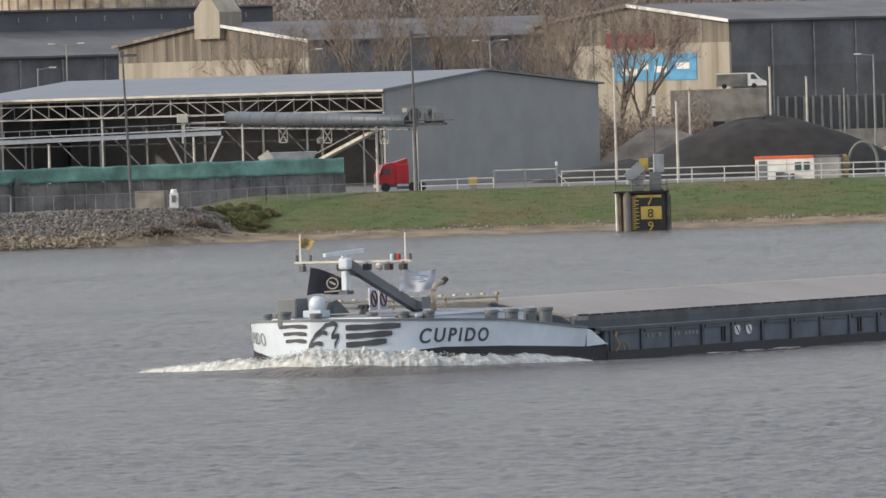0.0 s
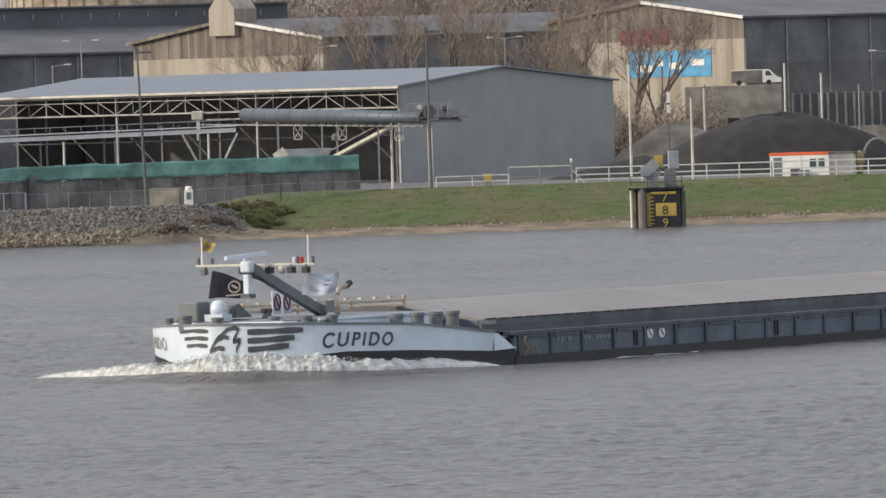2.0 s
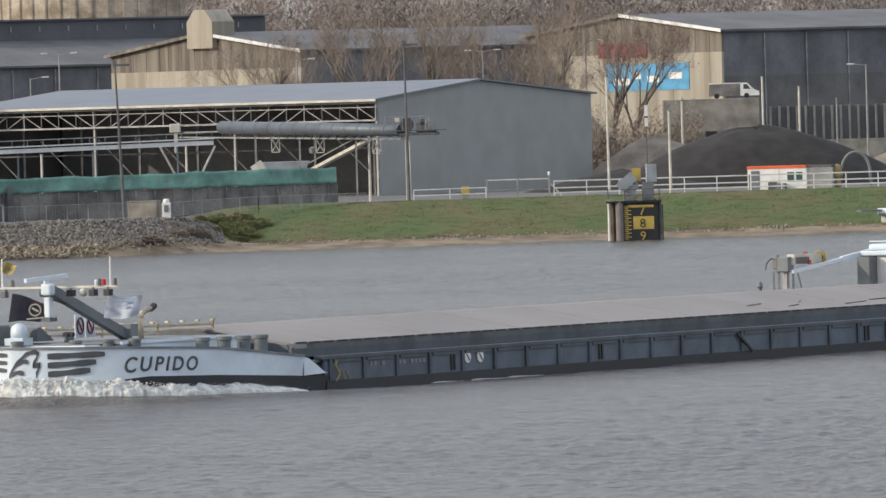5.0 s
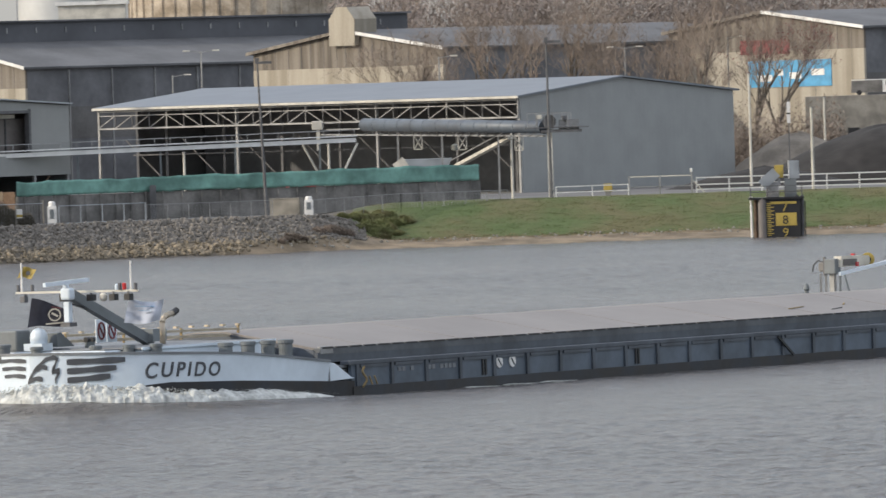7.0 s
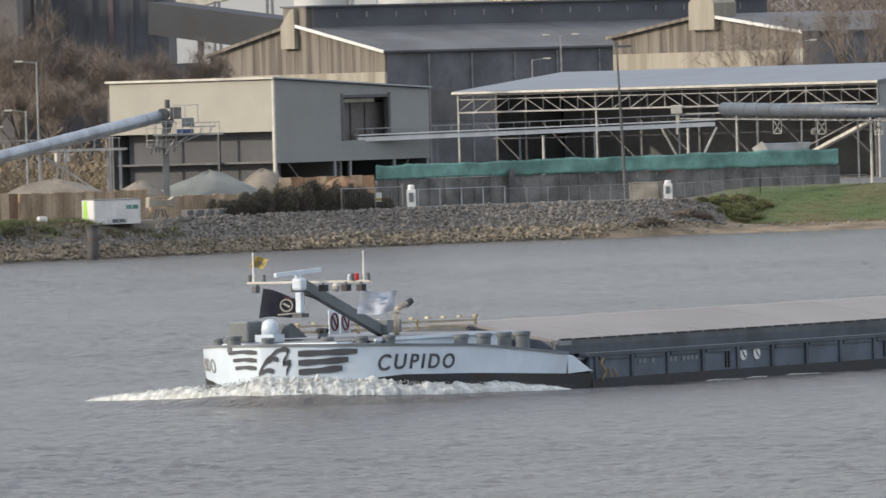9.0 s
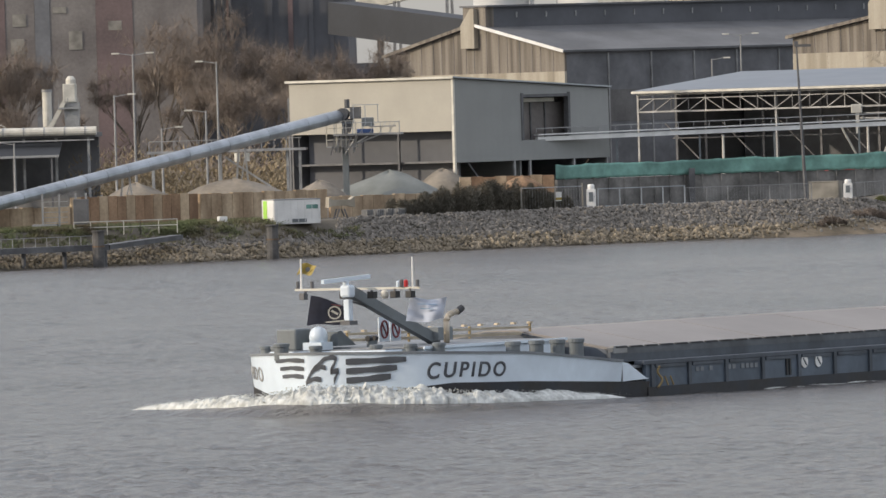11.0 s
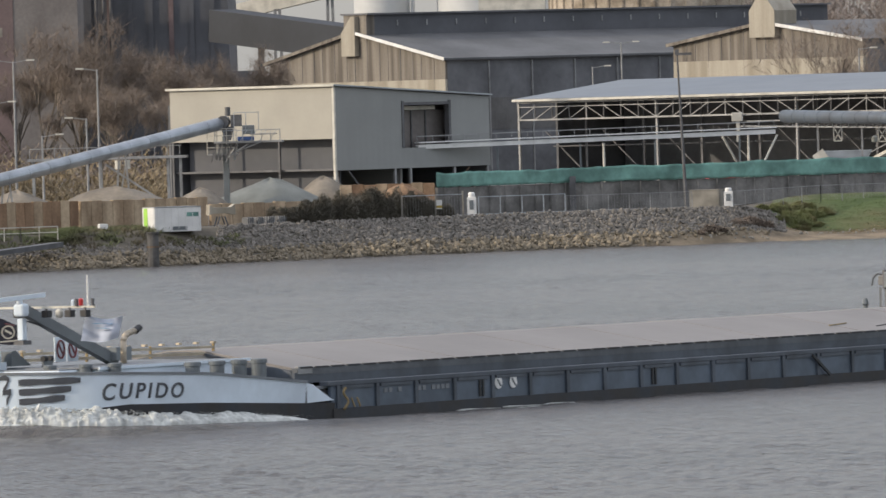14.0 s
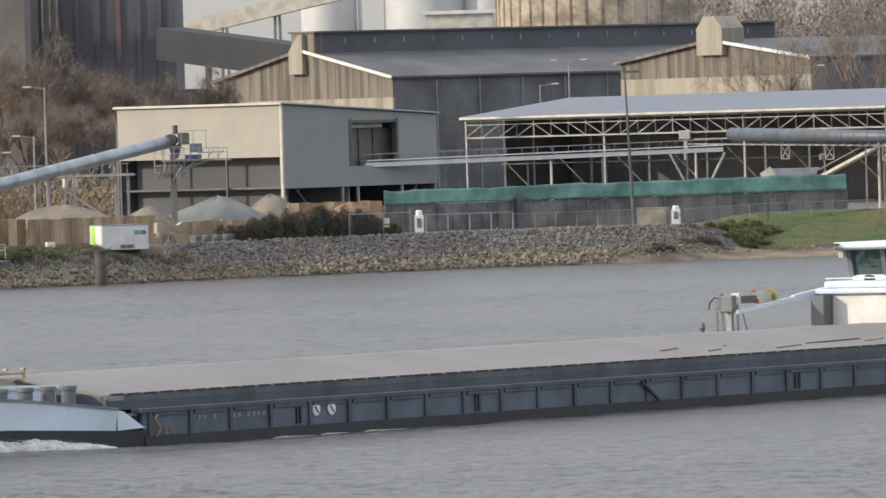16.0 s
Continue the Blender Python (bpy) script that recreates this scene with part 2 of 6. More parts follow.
def solid(bm, prof, y0, y1, axis="y"):
    """A convex or simple profile of (a, z) pushed along one axis from y0 to y1."""
    f = (lambda a, z, s: (a, s, z)) if axis == "y" else (lambda a, z, s: (s, a, z))
    v0 = [bm.verts.new(f(a, z, y0)) for a, z in prof]
    v1 = [bm.verts.new(f(a, z, y1)) for a, z in prof]
    n = len(prof)
    bm.faces.new(v0[::-1])
    bm.faces.new(v1)
    for i in range(n):
        bm.faces.new((v0[i], v0[(i + 1) % n], v1[(i + 1) % n], v1[i]))
    bmesh.ops.recalc_face_normals(bm, faces=bm.faces[:])
    return bm


def lathe(bm, prof, n=24, at=(0, 0, 0)):
    rings = []
    for r, z in prof:
        rings.append([bm.verts.new((at[0] + r * math.cos(2 * math.pi * i / n), at[1] + r * math.sin(2 * math.pi * i / n), at[2] + z)) for i in range(n)])
    for a, b in zip(rings, rings[1:]):
        for i in range(n):
            bm.faces.new((a[i], a[(i + 1) % n], b[(i + 1) % n], b[i]))
    bm.faces.new(rings[0][::-1])
    bm.faces.new(rings[-1])
    return bm


def bent(bm, pts, r, n=8):
    """A round pipe along points, with overlapping joints."""
    for a, b in zip(pts, pts[1:]):
        tube(bm, a, b, r, n=n)
    for p in pts[1:-1]:
        bmesh.ops.create_uvsphere(bm, u_segments=n, v_segments=6, radius=r, matrix=Matrix.Translation(p))
    return bm


# ---- river, bank and land ----
BANK = [(-900, 543), (-300, 913), (-113, 1040), (-97, 1057), (-83, 1070), (-66, 1093), (-46, 1114), (-34, 1121), (-22, 1132), (0, 1136), (46, 1142), (300, 1178), (1200, 1317)]


def bank_y(x):
    for (xa, ya), (xb, yb) in zip(BANK, BANK[1:]):
        if x <= xb:
            return ya + (yb - ya) * (x - xa) / (xb - xa)
    return BANK[-1][1]


def smooth01(a):
    a = max(0.0, min(1.0, a))
    return a * a * (3 - 2 * a)


def land_z(x, d):
    """Height of the land d metres behind the waterline: stone slope to the left, beach and grass dyke to the right."""
    g = smooth01((x + 27) / 9)
    stone = -0.6 + 0.42 * max(-6, d) if d < 0 else min(3.5, 0.1 + 0.36 * d)
    if d < 0:
        dyke = -0.3 + 0.2 * d
    elif d < 7:
        dyke = 0.02 + 0.1 * d
    else:
        dyke = min(4.4, 0.72 + 0.29 * (d - 7))
        if d > 26:
            dyke = max(3.6, 4.4 - (d - 26) * 0.06)
    return max(-3, stone) * (1 - g) + max(-3, dyke) * g


def ground_strip(name, ds, xs, material, label, lift=0.0):
    bm = B()
    rows = []
    for d in ds:
        rows.append([bm.verts.new((x, bank_y(x) + d, land_z(x, d) + lift + 0.10 * noise.noise((x * 0.35, d * 0.5, 3)) * (1 if d < 60 else 0))) for x in xs])
    for a, b in zip(rows, rows[1:]):
        for i in range(len(xs) - 1):
            bm.faces.new((a[i], a[i + 1], b[i + 1], b[i]))
    ob = part(name, bm, material, smooth=True)
    return tagged(ob, label, "ground", kind="structure")


def lin(a, b, n):
    return [a + (b - a) * i / n for i in range(n + 1)]


ground = ground_strip("ground", [26, 34, 60, 120, 250, 600, 1500, 3800], [-900, -500, -300] + lin(-200, 120, 80) + [200, 400, 800, 1200], "asphalt", "dark worn asphalt and earth yard behind the bank")
bank = ground_strip("bank_stone", [-6, -3, 0, 1, 2, 3, 4, 5, 6, 7, 8, 9, 10, 12, 15, 20, 26], [-900, -400, -250] + lin(-160, -20, 140), "bankearth", "earth bank under loose grey stones")
xs_r = lin(-20, 120, 200) + [160, 250, 500, 1200]
ground_strip("beach", [-8, -4, 0, 1, 2, 3, 4, 5, 6, 7], lin(-36, -20, 24)[:-1] + xs_r, "sand", "brown sandy beach along the waterline", 0.03)
ground_strip("grass_dyke", [7, 8, 9, 10, 11, 12, 13, 14, 15, 16, 17, 18, 19, 20, 21, 22, 24, 26], lin(-23, -20, 6)[:-1] + xs_r, "grass", "grassy dyke slope above the sandy beach", 0.04)

# river: a wide flat sheet with a rippled field in the stretch that is looked over
def ripple(x, y):
    p = Vector((x * 0.40, y * 0.24, 0))
    h = 0.12 * noise.noise(p) + 0.11 * noise.noise(p * 2.3 + Vector((7, 3, 0))) + 0.095 * noise.noise(p * 5.3 + Vector((1, 9, 0)))
    return h * (0.75 + 0.5 * noise.noise((x * 0.02, y * 0.008, 5)))


wy = []
y = 395.0
while y < 1150:
    wy.append(y)
    y += 0.65 + (y - 395) / 755 * 0.75
verts, faces = [], []
NX = 400
for y in wy:
    xa, xb = -0.124 * y - 4, 0.052 * y + 4
    for i in range(NX + 1):
        x = xa + (xb - xa) * i / NX
        e = min(1, i / 16, (NX - i) / 16, (y - 395) / 8)
        verts.append((x, y, e * ripple(x, y)))
for j in range(len(wy) - 1):
    for i in range(NX):
        k = j * (NX + 1) + i
        faces.append((k, k + 1, k + NX + 2, k + NX + 1))
# flat outer sheet, joined to the field's rim
k0 = len(verts)
rim = [(-0.124 * wy[0] - 4, wy[0]), (0.052 * wy[0] + 4, wy[0]), (0.052 * wy[-1] + 4, wy[-1]), (-0.124 * wy[-1] - 4, wy[-1])]
outer = [(-2500, -400), (2500, -400), (2500, 1300), (-2500, 1300)]
verts += [(x, y, 0) for x, y in rim + outer]
for i in range(4):
    a, b = i, (i + 1) % 4
    faces.append((k0 + 4 + a, k0 + 4 + b, k0 + b, k0 + a))
me = bpy.data.meshes.new("water")
me.from_pydata(verts, [], faces)
me.materials.append(M["water"])
me.shade_smooth()
tagged(new("water", me), "grey choppy river water with small ripples", "river", kind="structure")
bm = B()
rows = [[bm.verts.new((x, y, -3.2)) for x in (-2500, 2500)] for y in (-3000, 1500)]
bm.faces.new((rows[0][0], rows[0][1], rows[1][1], rows[1][0]))
tagged(part("riverbed", bm, "dirt"), "dark muddy riverbed under the water", "ground", kind="structure")


# ---- inland barge ----
HEAD = 239.6585
ship = thing("motor_barge", "dark blue grey river barge with a white bow", "ship", (2.101, 615.226, 0), HEAD)
SX = 18.35
BH = 7.8


def half(x):
    """Half breadth of the hull at x metres ahead of the white bow's after end."""
    if x <= 0:
        return BH
    return BH * max(0.0, 1 - min(1.0, x / SX) ** 5) ** 0.72


def along(x, pts):
    for (xa, za), (xb, zb) in zip(pts, pts[1:]):
        if x <= xb:
            return za + (zb - za) * (x - xa) / (xb - xa)
    return pts[-1][1]


def sheer(x):
    return along(x, ((0, 1.66), (2.4, 1.88), (10.4, 2.58), (15.5, 2.79), (18.5, 2.9)))


def knuckle(x):
    return along(x, ((0, 0.8), (2.4, 0.87), (10.4, 1.2), (14.6, 1.3), (16.3, 1.12), (17.6, 0.8), (18.5, 0.7)))


def hull_pt(x, s, o, z):
    """A point on the hull's plan at x, on side s, pushed o metres out along the plating's normal."""
    if x >= SX - 0.002:
        return Vector((SX + o, s * half(x), z))
    if x <= 0:
        return Vector((x, s * (BH + o), z))
    g = (half(x + 0.001) - half(x - 0.001)) / 0.002
    n = math.hypot(g, 1)
    return Vector((x - g / n * o, s * (half(x) + o / n), z))


def hull_strip(zf0, zf1, x0, x1, n, off0=0.0, off1=0.0, thick=0.08):
    """A plated band that follows the hull's plan on both sides and round the bow."""
    bm = B()
    side = [x0 + (x1 - x0) * math.sin(math.pi / 2 * i / n) for i in range(n + 1)]
    pts = [(x, 1) for x in side] + [(x, -1) for x in side[::-1][1:]]
    quads = []
    for x, s in pts:
        z0, z1 = zf0(x), zf1(x)
        row = [bm.verts.new(hull_pt(x, s, o, z)) for z, o in ((z0, off0), (z1, off1), (z1, off1 - thick), (z0, off0 - thick))]
        quads.append(row)
    for a, b in zip(quads, quads[1:]):
        for i in range(4):
            bm.faces.new((a[i], b[i], b[(i + 1) % 4], a[(i + 1) % 4]))
    bm.faces.new(quads[0])
    bm.faces.new(quads[-1][::-1])
    bmesh.ops.recalc_face_normals(bm, faces=bm.faces[:])
    return bm


XS, STERN = 2.35, -108.0
part("bow_plating", hull_strip(knuckle, sheer, XS, SX, 90, 0.0, 0.12), "shipwhite", ship, "white painted bow bulwark")
part("bow_cap_rail", hull_strip(lambda x: sheer(x) - 0.02, lambda x: sheer(x) + 0.1, XS, SX, 40, 0.18, 0.18, 0.3), "deckgrey", ship)
part("lower_bow", hull_strip(lambda x: -0.8, lambda x: knuckle(x) + 0.01, -0.2, SX - 0.1, 90, -0.12, 0.03), "boot", ship, "black lower bow plating")
for s in (1, -1):
    bm = solid(B(), [(XS, 0.87), (-0.2, 0.94), (0.1, 1.0), (1.7, sheer(1.7) - 0.05), (XS, sheer(XS))], s * 7.72 - 0.05, s * 7.72 + 0.1)
    part("bulwark_end", bm, "shipwhite", ship)
    part("frame_seam", box(B(), XS - 0.05, s * 7.78 - 0.1, 0.88, XS + 0.02, s * 7.78 + 0.09, sheer(XS)), "deckgrey", ship)
# main hull side
for s in (1, -1):
    part("side_plating", box(B(), STERN, s * 7.65 - 0.1, 0.5, 0.0, s * 7.65 + 0.1, 1.62), "hullpanel", ship, "blue grey side plating")
    part("boot_top", box(B(), STERN, s * 7.7 - 0.12, -0.9, -0.05, s * 7.7 + 0.14, 0.52), "boot", ship, "rust-worn dark band at the waterline")
    part("gunwale", box(B(), STERN, s * 7.6 - 0.35, 1.62, 0.3, s * 7.6 + 0.24, 1.84, 0.03), "hull", ship)
    part("coaming", box(B(), -84, s * 6.62 - 0.1, 1.8, 1.6, s * 6.62 + 0.1, 2.32), "hull", ship)
    part("hatch_edge", box(B(), -82, s * 6.5 - 0.12, 2.2, 1.4, s * 6.5 + 0.24, 2.54), "hatchrim", ship)
    for i in range(31):
        x = -0.5 - i * 3.46
        part("side_rib", box(B(), x - 0.13, s * 7.72, 0.5, x + 0.13, s * 7.86, 1.63), "hull", ship)
        part("rib_head", box(B(), x - 3.12, s * 7.72, 1.46, x - 0.34, s * 7.82, 1.62), "hull", ship)
    for i in range(58):
        x = 0.6 - i * 1.4
        part("hatch_clip", box(B(), x - 0.55, s * 6.62, 2.5, x + 0.55, s * 6.76, 2.59), "boot", ship)
part("deck_plate", box(B(), STERN, -7.5, 1.5, 1.5, 7.5, 1.62), "deckgrey", ship)
part("hull_bottom", box(B(), STERN, -7.5, -1.2, 0.5, 7.5, 1.45), "boot", ship)
# hatch covers: a row of low ridged lids
for i in range(17):
    xa, xb = 1.3 - i * 4.9, 1.3 - (i + 1) * 4.9 + 0.03
    dz = 0.012 * (i % 2)
    bm = solid(B(), [(-6.5, 2.46 + dz), (6.5, 2.46 + dz), (6.5, 2.54 + dz), (3.4, 3.08 + dz), (0.9, 3.48 + dz), (-0.9, 3.48 + dz), (-3.4, 3.08 + dz), (-6.5, 2.54 + dz)], xb, xa, "x")
    part("hatch_cover", bm, "hatch", ship, "dull beige ridged hatch cover")
part("hatch_front", solid(B(), [(-6.4, 1.62), (6.4, 1.62), (6.4, 2.42), (0.9, 3.4), (-0.9, 3.4), (-6.4, 2.42)], 1.33, 1.45, "x"), "hull", ship)
part("corner_box", box(B(), 0.1, 6.55, 2.26, 1.35, 6.75, 2.62), "steel", ship)
for x0, x1, y, m_ in ((-52, -54.2, 4.6, "rope"), (-55.5, -57.2, 5.4, "black"), (-58.6, -59.3, 4.4, "rope"), (-62, -65, 5.6, "black"), (-66, -72, 5.0, "black"), (-71.5, -74, 5.3, "rope")):
    zz = 2.5 + (6.5 - y) * 0.195
    part("loose_rope", bar(B(), (x0, y, zz + 0.04), (x1, y - 0.3, zz + 0.1), 0.06, 0.05), m_, ship)
part("spud_guard", bar(B(), (-44.8, 7.9, 1.55), (-46.4, 7.95, 0.5), 0.1, 0.14), "black", ship)
for x in (-14.9, -16.25):
    bm = B()
    lathe(bm, [(0.01, -0.02), (0.3, -0.02), (0.3, 0.02), (0.01, 0.02)], 16)
    bmesh.ops.transform(bm, verts=bm.verts, matrix=pose(x, 7.79, 1.24, 90) @ Matrix.Diagonal((1.1, 1.05, 1, 1)))
    part("round_notice", bm, "white", ship, "white oval notice plate")
    part("notice_bar", bar(B(), (x + 0.16, 7.82, 1.42), (x - 0.16, 7.82, 1.06), 0.06), "mastgrey", ship)
for x0, n in ((-4.6, 4), (-7.6, 7)):
    for i in range(n):
        if i % 5 != 2:
            part("writing_bar", box(B(), x0 - i * 0.42 - 0.3, 7.76, 1.14, x0 - i * 0.42, 7.79, 1.36), "deckgrey", ship, "unreadable grey writing bar")
# Ladder recesses are not cut; black bars paint in their shade.
for x in (-13.2, -13.5, -60.2, -60.6, -29.3, -29.6):
    part("ladder_slot", box(B(), x - 0.08, 7.76, 0.62, x + 0.08, 7.82, 1.45), "black", ship)
bm = B()
for i in range(26):
    a = 0.28 * i
    tube(bm, (-1.0 + 0.2 * math.sin(a), 7.92, 1.5 - i * 0.04), (-1.0 + 0.2 * math.sin(a + 0.28), 7.95, 1.46 - i * 0.04), 0.06, n=6)
part("rope_fender", bm, "rope", ship, "frayed tan rope fender")
for x in (-1.6, -2.1):
    part("fender_rope", bar(B(), (x, 7.85, 1.0), (x - 0.2, 7.9, 0.55), 0.06), "rope", ship)
# fore deck
bm = B()
dx = [1.6 + (SX - 2.0) * i / 24 for i in range(25)]
tops = [[bm.verts.new((x, sg * max(0.05, half(x) - 0.15), min(sheer(x) - 0.25, 2.4) + dz)) for x in dx] for sg in (1, -1) for dz in (0, -0.06)]
for p, q in ((0, 2), (3, 1), (2, 3), (1, 0)):
    for i in range(24):
        bm.faces.new((tops[p][i], tops[p][i + 1], tops[q][i + 1], tops[q][i]))
bmesh.ops.recalc_face_normals(bm, faces=bm.faces[:])
part("fore_deck", bm, "deckgrey", ship)
part("trunk_house", box(B(), 2.6, -4.2, 2.2, 15.0, 4.6, 3.02, 0.08), "shipwhite", ship, "low white deckhouse")
part("trunk_top", box(B(), 2.4, -4.3, 3.02, 15.2, 4.64, 3.1), "deckgrey", ship)
part("trunk_rim", box(B(), 2.4, 4.64, 2.98, 15.2, 4.72, 3.12), "shipwhite", ship)
part("fore_house", box(B(), 15.21, -3.5, 2.3, 16.8, 3.5, 3.0, 0.1), "shipwhite", ship)
part("fore_house_top", box(B(), 15.3, -3.4, 3.0, 16.7, 3.4, 3.05), "deckgrey", ship)


def bollard(x, y, z, r, h):
    b = part("bollard", lathe(B(), [(r, 0), (r, h * 0.8), (r * 1.15, h * 0.82), (r * 1.15, h), (r * 0.9, h * 1.04)], 16, (x, y, z)), "mastgrey", ship, smooth=False)
    return b


for x, y in ((8.7, 5.6), (7.2, 6.0), (5.9, 6.4), (4.5, 6.6)):
    bollard(x, y, 2.15, 0.36, 0.95)
bollard(17.5, -2.2, 2.6, 0.36, 0.8)
for x, y in ((16.4, -3.2), (15.6, -4.4), (16.3, 2.6), (15.2, 3.9), (14.2, 4.9), (17.0, -0.5)):
    bollard(x, y, 2.5, 0.3, 0.75)
# exhaust pipe
bm = B()
bent(bm, [(12.3, 4.1, 3.2), (12.3, 4.1, 4.25), (12.2, 4.1, 4.45), (12.0, 4.1, 4.6), (11.6, 4.1, 4.68), (11.3, 4.1, 4.72)], 0.15, 12)
pp = part("exhaust_pipe", bm, "pipe", ship, "tan bent exhaust pipe", True)
part("exhaust_mouth", tube(B(), (11.3, 4.1, 4.7), (10.9, 4.1, 4.88), 0.17, n=12), "black", pp)
# dome and winch
bm = B()
lathe(bm, [(0.44, 0), (0.46, 0.3), (0.42, 0.52), (0.32, 0.68), (0.15, 0.78), (0.02, 0.8)], 20, (16.0, -1.0, 3.4))
part("white_dome", bm, "shipwhite", ship, "white domed anchor winch cover", True)
part("dome_stand", box(B(), 15.5, -1.6, 3.05, 16.5, -0.5, 3.42), "shipwhite", ship)
part("spot_pair", tube(B(), (13.5, 0.2, 3.5), (13.2, 0.2, 3.5), 0.14, n=10), "black", ship)
part("spot_pair", tube(B(), (12.95, 0.2, 3.5), (12.7, 0.2, 3.5), 0.13, n=10), "black", ship)
part("spot_stand", box(B(), 12.7, 0.15, 3.0, 13.5, 0.25, 3.4), "mastgrey", ship)
part("anchor_winch", box(B(), 14.9, -3.4, 3.0, 16.2, -2.2, 4.1, 0.1), "mastgrey", ship)
bm = solid(B(), [(13.6, 3.2), (15.2, 3.2), (15.2, 3.9), (14.9, 3.95)], -1.6, -0.4)
part("winch_housing", bm, "mastgrey", ship)
# folded derrick mast with crossbar
part("mast_arm", bar(B(), (9.0, 1.3, 3.2), (16.2, 1.0, 5.95), 0.42, 0.5), "mastgrey", ship, "grey sloping folding mast")
part("mast_foot", box(B(), 8.3, 0.8, 3.25, 9.6, 1.8, 3.9), "mastgrey", ship)
part("crossbar", bar(B(), (15.25, 4.6, 6.0), (15.7, -2.5, 6.0), 0.1, 0.11), "offwhite", ship, "thin white mast crossbar")
part("mast_head", box(B(), 16.0, 0.7, 5.6, 16.55, 1.3, 6.22, 0.12), "shipwhite", ship)
rd = part("radar_post", tube(B(), (16.4, 1, 6.2), (16.4, 1, 6.4), 0.15, n=10), "shipwhite", ship)
part("radar_scanner", bar(B(), (14.35, 1.0, 6.58), (18.43, 1.0, 6.42), 0.16, 0.2), "shipwhite", rd, "long white radar scanner")
part("hanging_lamp", box(B(), 15.9, 0.7, 4.45, 16.25, 1.05, 5.5, 0.06), "shipwhite", ship)
part("lamp_foot", box(B(), 15.7, 0.6, 4.25, 16.4, 1.15, 4.45), "darksteel", ship)
for y, x in ((4.2, 15.28), (-2.2, 15.59)):
    part("whip_pole", tube(B(), (x, y, 6.0), (x, y, 7.52), 0.055, 0.04, 8), "white", ship, "white signal pole")
for y in (4.1, 3.2, 1.85, 0.2):
    part("flood_light", box(B(), 15.15, y - 0.2, 5.52, 15.55, y + 0.16, 5.86, 0.03), "black", ship)
part("flood_light", box(B(), 15.4, -2.25, 5.5, 15.75, -1.95, 5.84, 0.03), "darksteel", ship)
for y in (4.1, 3.2, 1.85, 0.2, -2.1):
    part("lamp_yoke", box(B(), 15.36, y - 0.04, 5.84, 15.46, y + 0.04, 5.98), "darksteel", ship)
part("mast_stay", bar(B(), (16.0, 1.0, 5.4), (14.6, 1.05, 5.1), 0.08), "darksteel", ship)
part("lamp_ball", lathe(B(), [(0.12, 0), (0.2, 0.12), (0.2, 0.3), (0.1, 0.42)], 12, (15.4, 2.6, 5.5)), "offwhite", ship)
for y in (4.55, 3.6, -2.55, -1.7):
    part("small_lamp", tube(B(), (15.4, y, 6.05), (15.4, y, 6.4), 0.09), "darksteel", ship)
part("red_lamp", lathe(B(), [(0.11, 0), (0.11, 0.3), (0.05, 0.35)], 12, (15.3, 3.8, 6.06)), "red", ship, "red signal lamp")
part("white_lamp", lathe(B(), [(0.1, 0), (0.1, 0.25), (0.04, 0.3)], 12, (15.3, 3.35, 6.06)), "shipwhite", ship)


def flag(w, h, seed, droop, taper=0.15):
    """A cloth in the wind, in a wavy thin sheet; hangs at its upper corners from x to x - w."""
    bm = B()
    rows = []
    for k in (0, 1):
        grid = []
        for j in range(9):
            row = []
            for i in range(13):
                u, v = i / 12, j / 8
                y = 0.16 * math.sin(u * 7 + seed + v * 1.2) * u
                z = -v * h * (1 - taper * u) - droop * u + 0.08 * math.sin(u * 5 + seed)
                row.append(bm.verts.new((-u * w + v * 0.25, y + (0.012 if k else -0.012), z)))
            grid.append(row)
        for a, b in zip(grid, grid[1:]):
            for i in range(12):
                f = (a[i], a[i + 1], b[i + 1], b[i])
                bm.faces.new(f if k else f[::-1])
        rows.append(grid)
    return bm


f1 = part("black_flag", flag(2.1, 1.5, 0.5, 0.6, 0.5), "navy", ship, "black flag with a pale emblem", True)
f1.matrix_basis = pose(16.4, -1.1, 5.7, 0, 0, -60)
em = B()
for k in range(14):
    a0, a1 = 2 * math.pi * k / 14, 2 * math.pi * (k + 1) / 14
    bar(em, (-1.15 + 0.3 * math.cos(a0), 0.16, -0.84 + 0.3 * math.sin(a0)), (-1.15 + 0.3 * math.cos(a1), 0.16, -0.84 + 0.3 * math.sin(a1)), 0.07)
bar(em, (-1.0, 0.17, -0.74), (-1.32, 0.17, -0.92), 0.1)
part("flag_emblem", em, "offwhite", f1, "pale ring emblem")
part("flag_emblem", bar(B(), (-0.7, 0.15, -1.3), (-1.6, 0.16, -1.24), 0.07), "offwhite", f1)
part("flag_patch", bar(B(), (-1.0, 0.15, -0.42), (-1.45, 0.16, -0.52), 0.2, 0.03), "signred", f1)
f2 = part("blue_flag", flag(1.8, 1.2, 2.0, 0.05), "flagblue", ship, "light blue and white flag", True)
f2.matrix_basis = pose(15.1, 3.9, 5.5, 0, 0, -60)
f3 = part("yellow_pennant", flag(0.75, 0.55, 0.2, 0.0), "yellow", ship, "small yellow pennant", True)
part("pennant_mark", lathe(B(), [(0.01, -0.02), (0.12, -0.02), (0.12, 0.02), (0.01, 0.02)], 10, (0, 0, 0)), "darksteel", f3).matrix_basis = pose(-0.32, 0.1, -0.25, 90)
f3.matrix_basis = pose(15.55, -2.2, 7.25, 0, 0, -60)
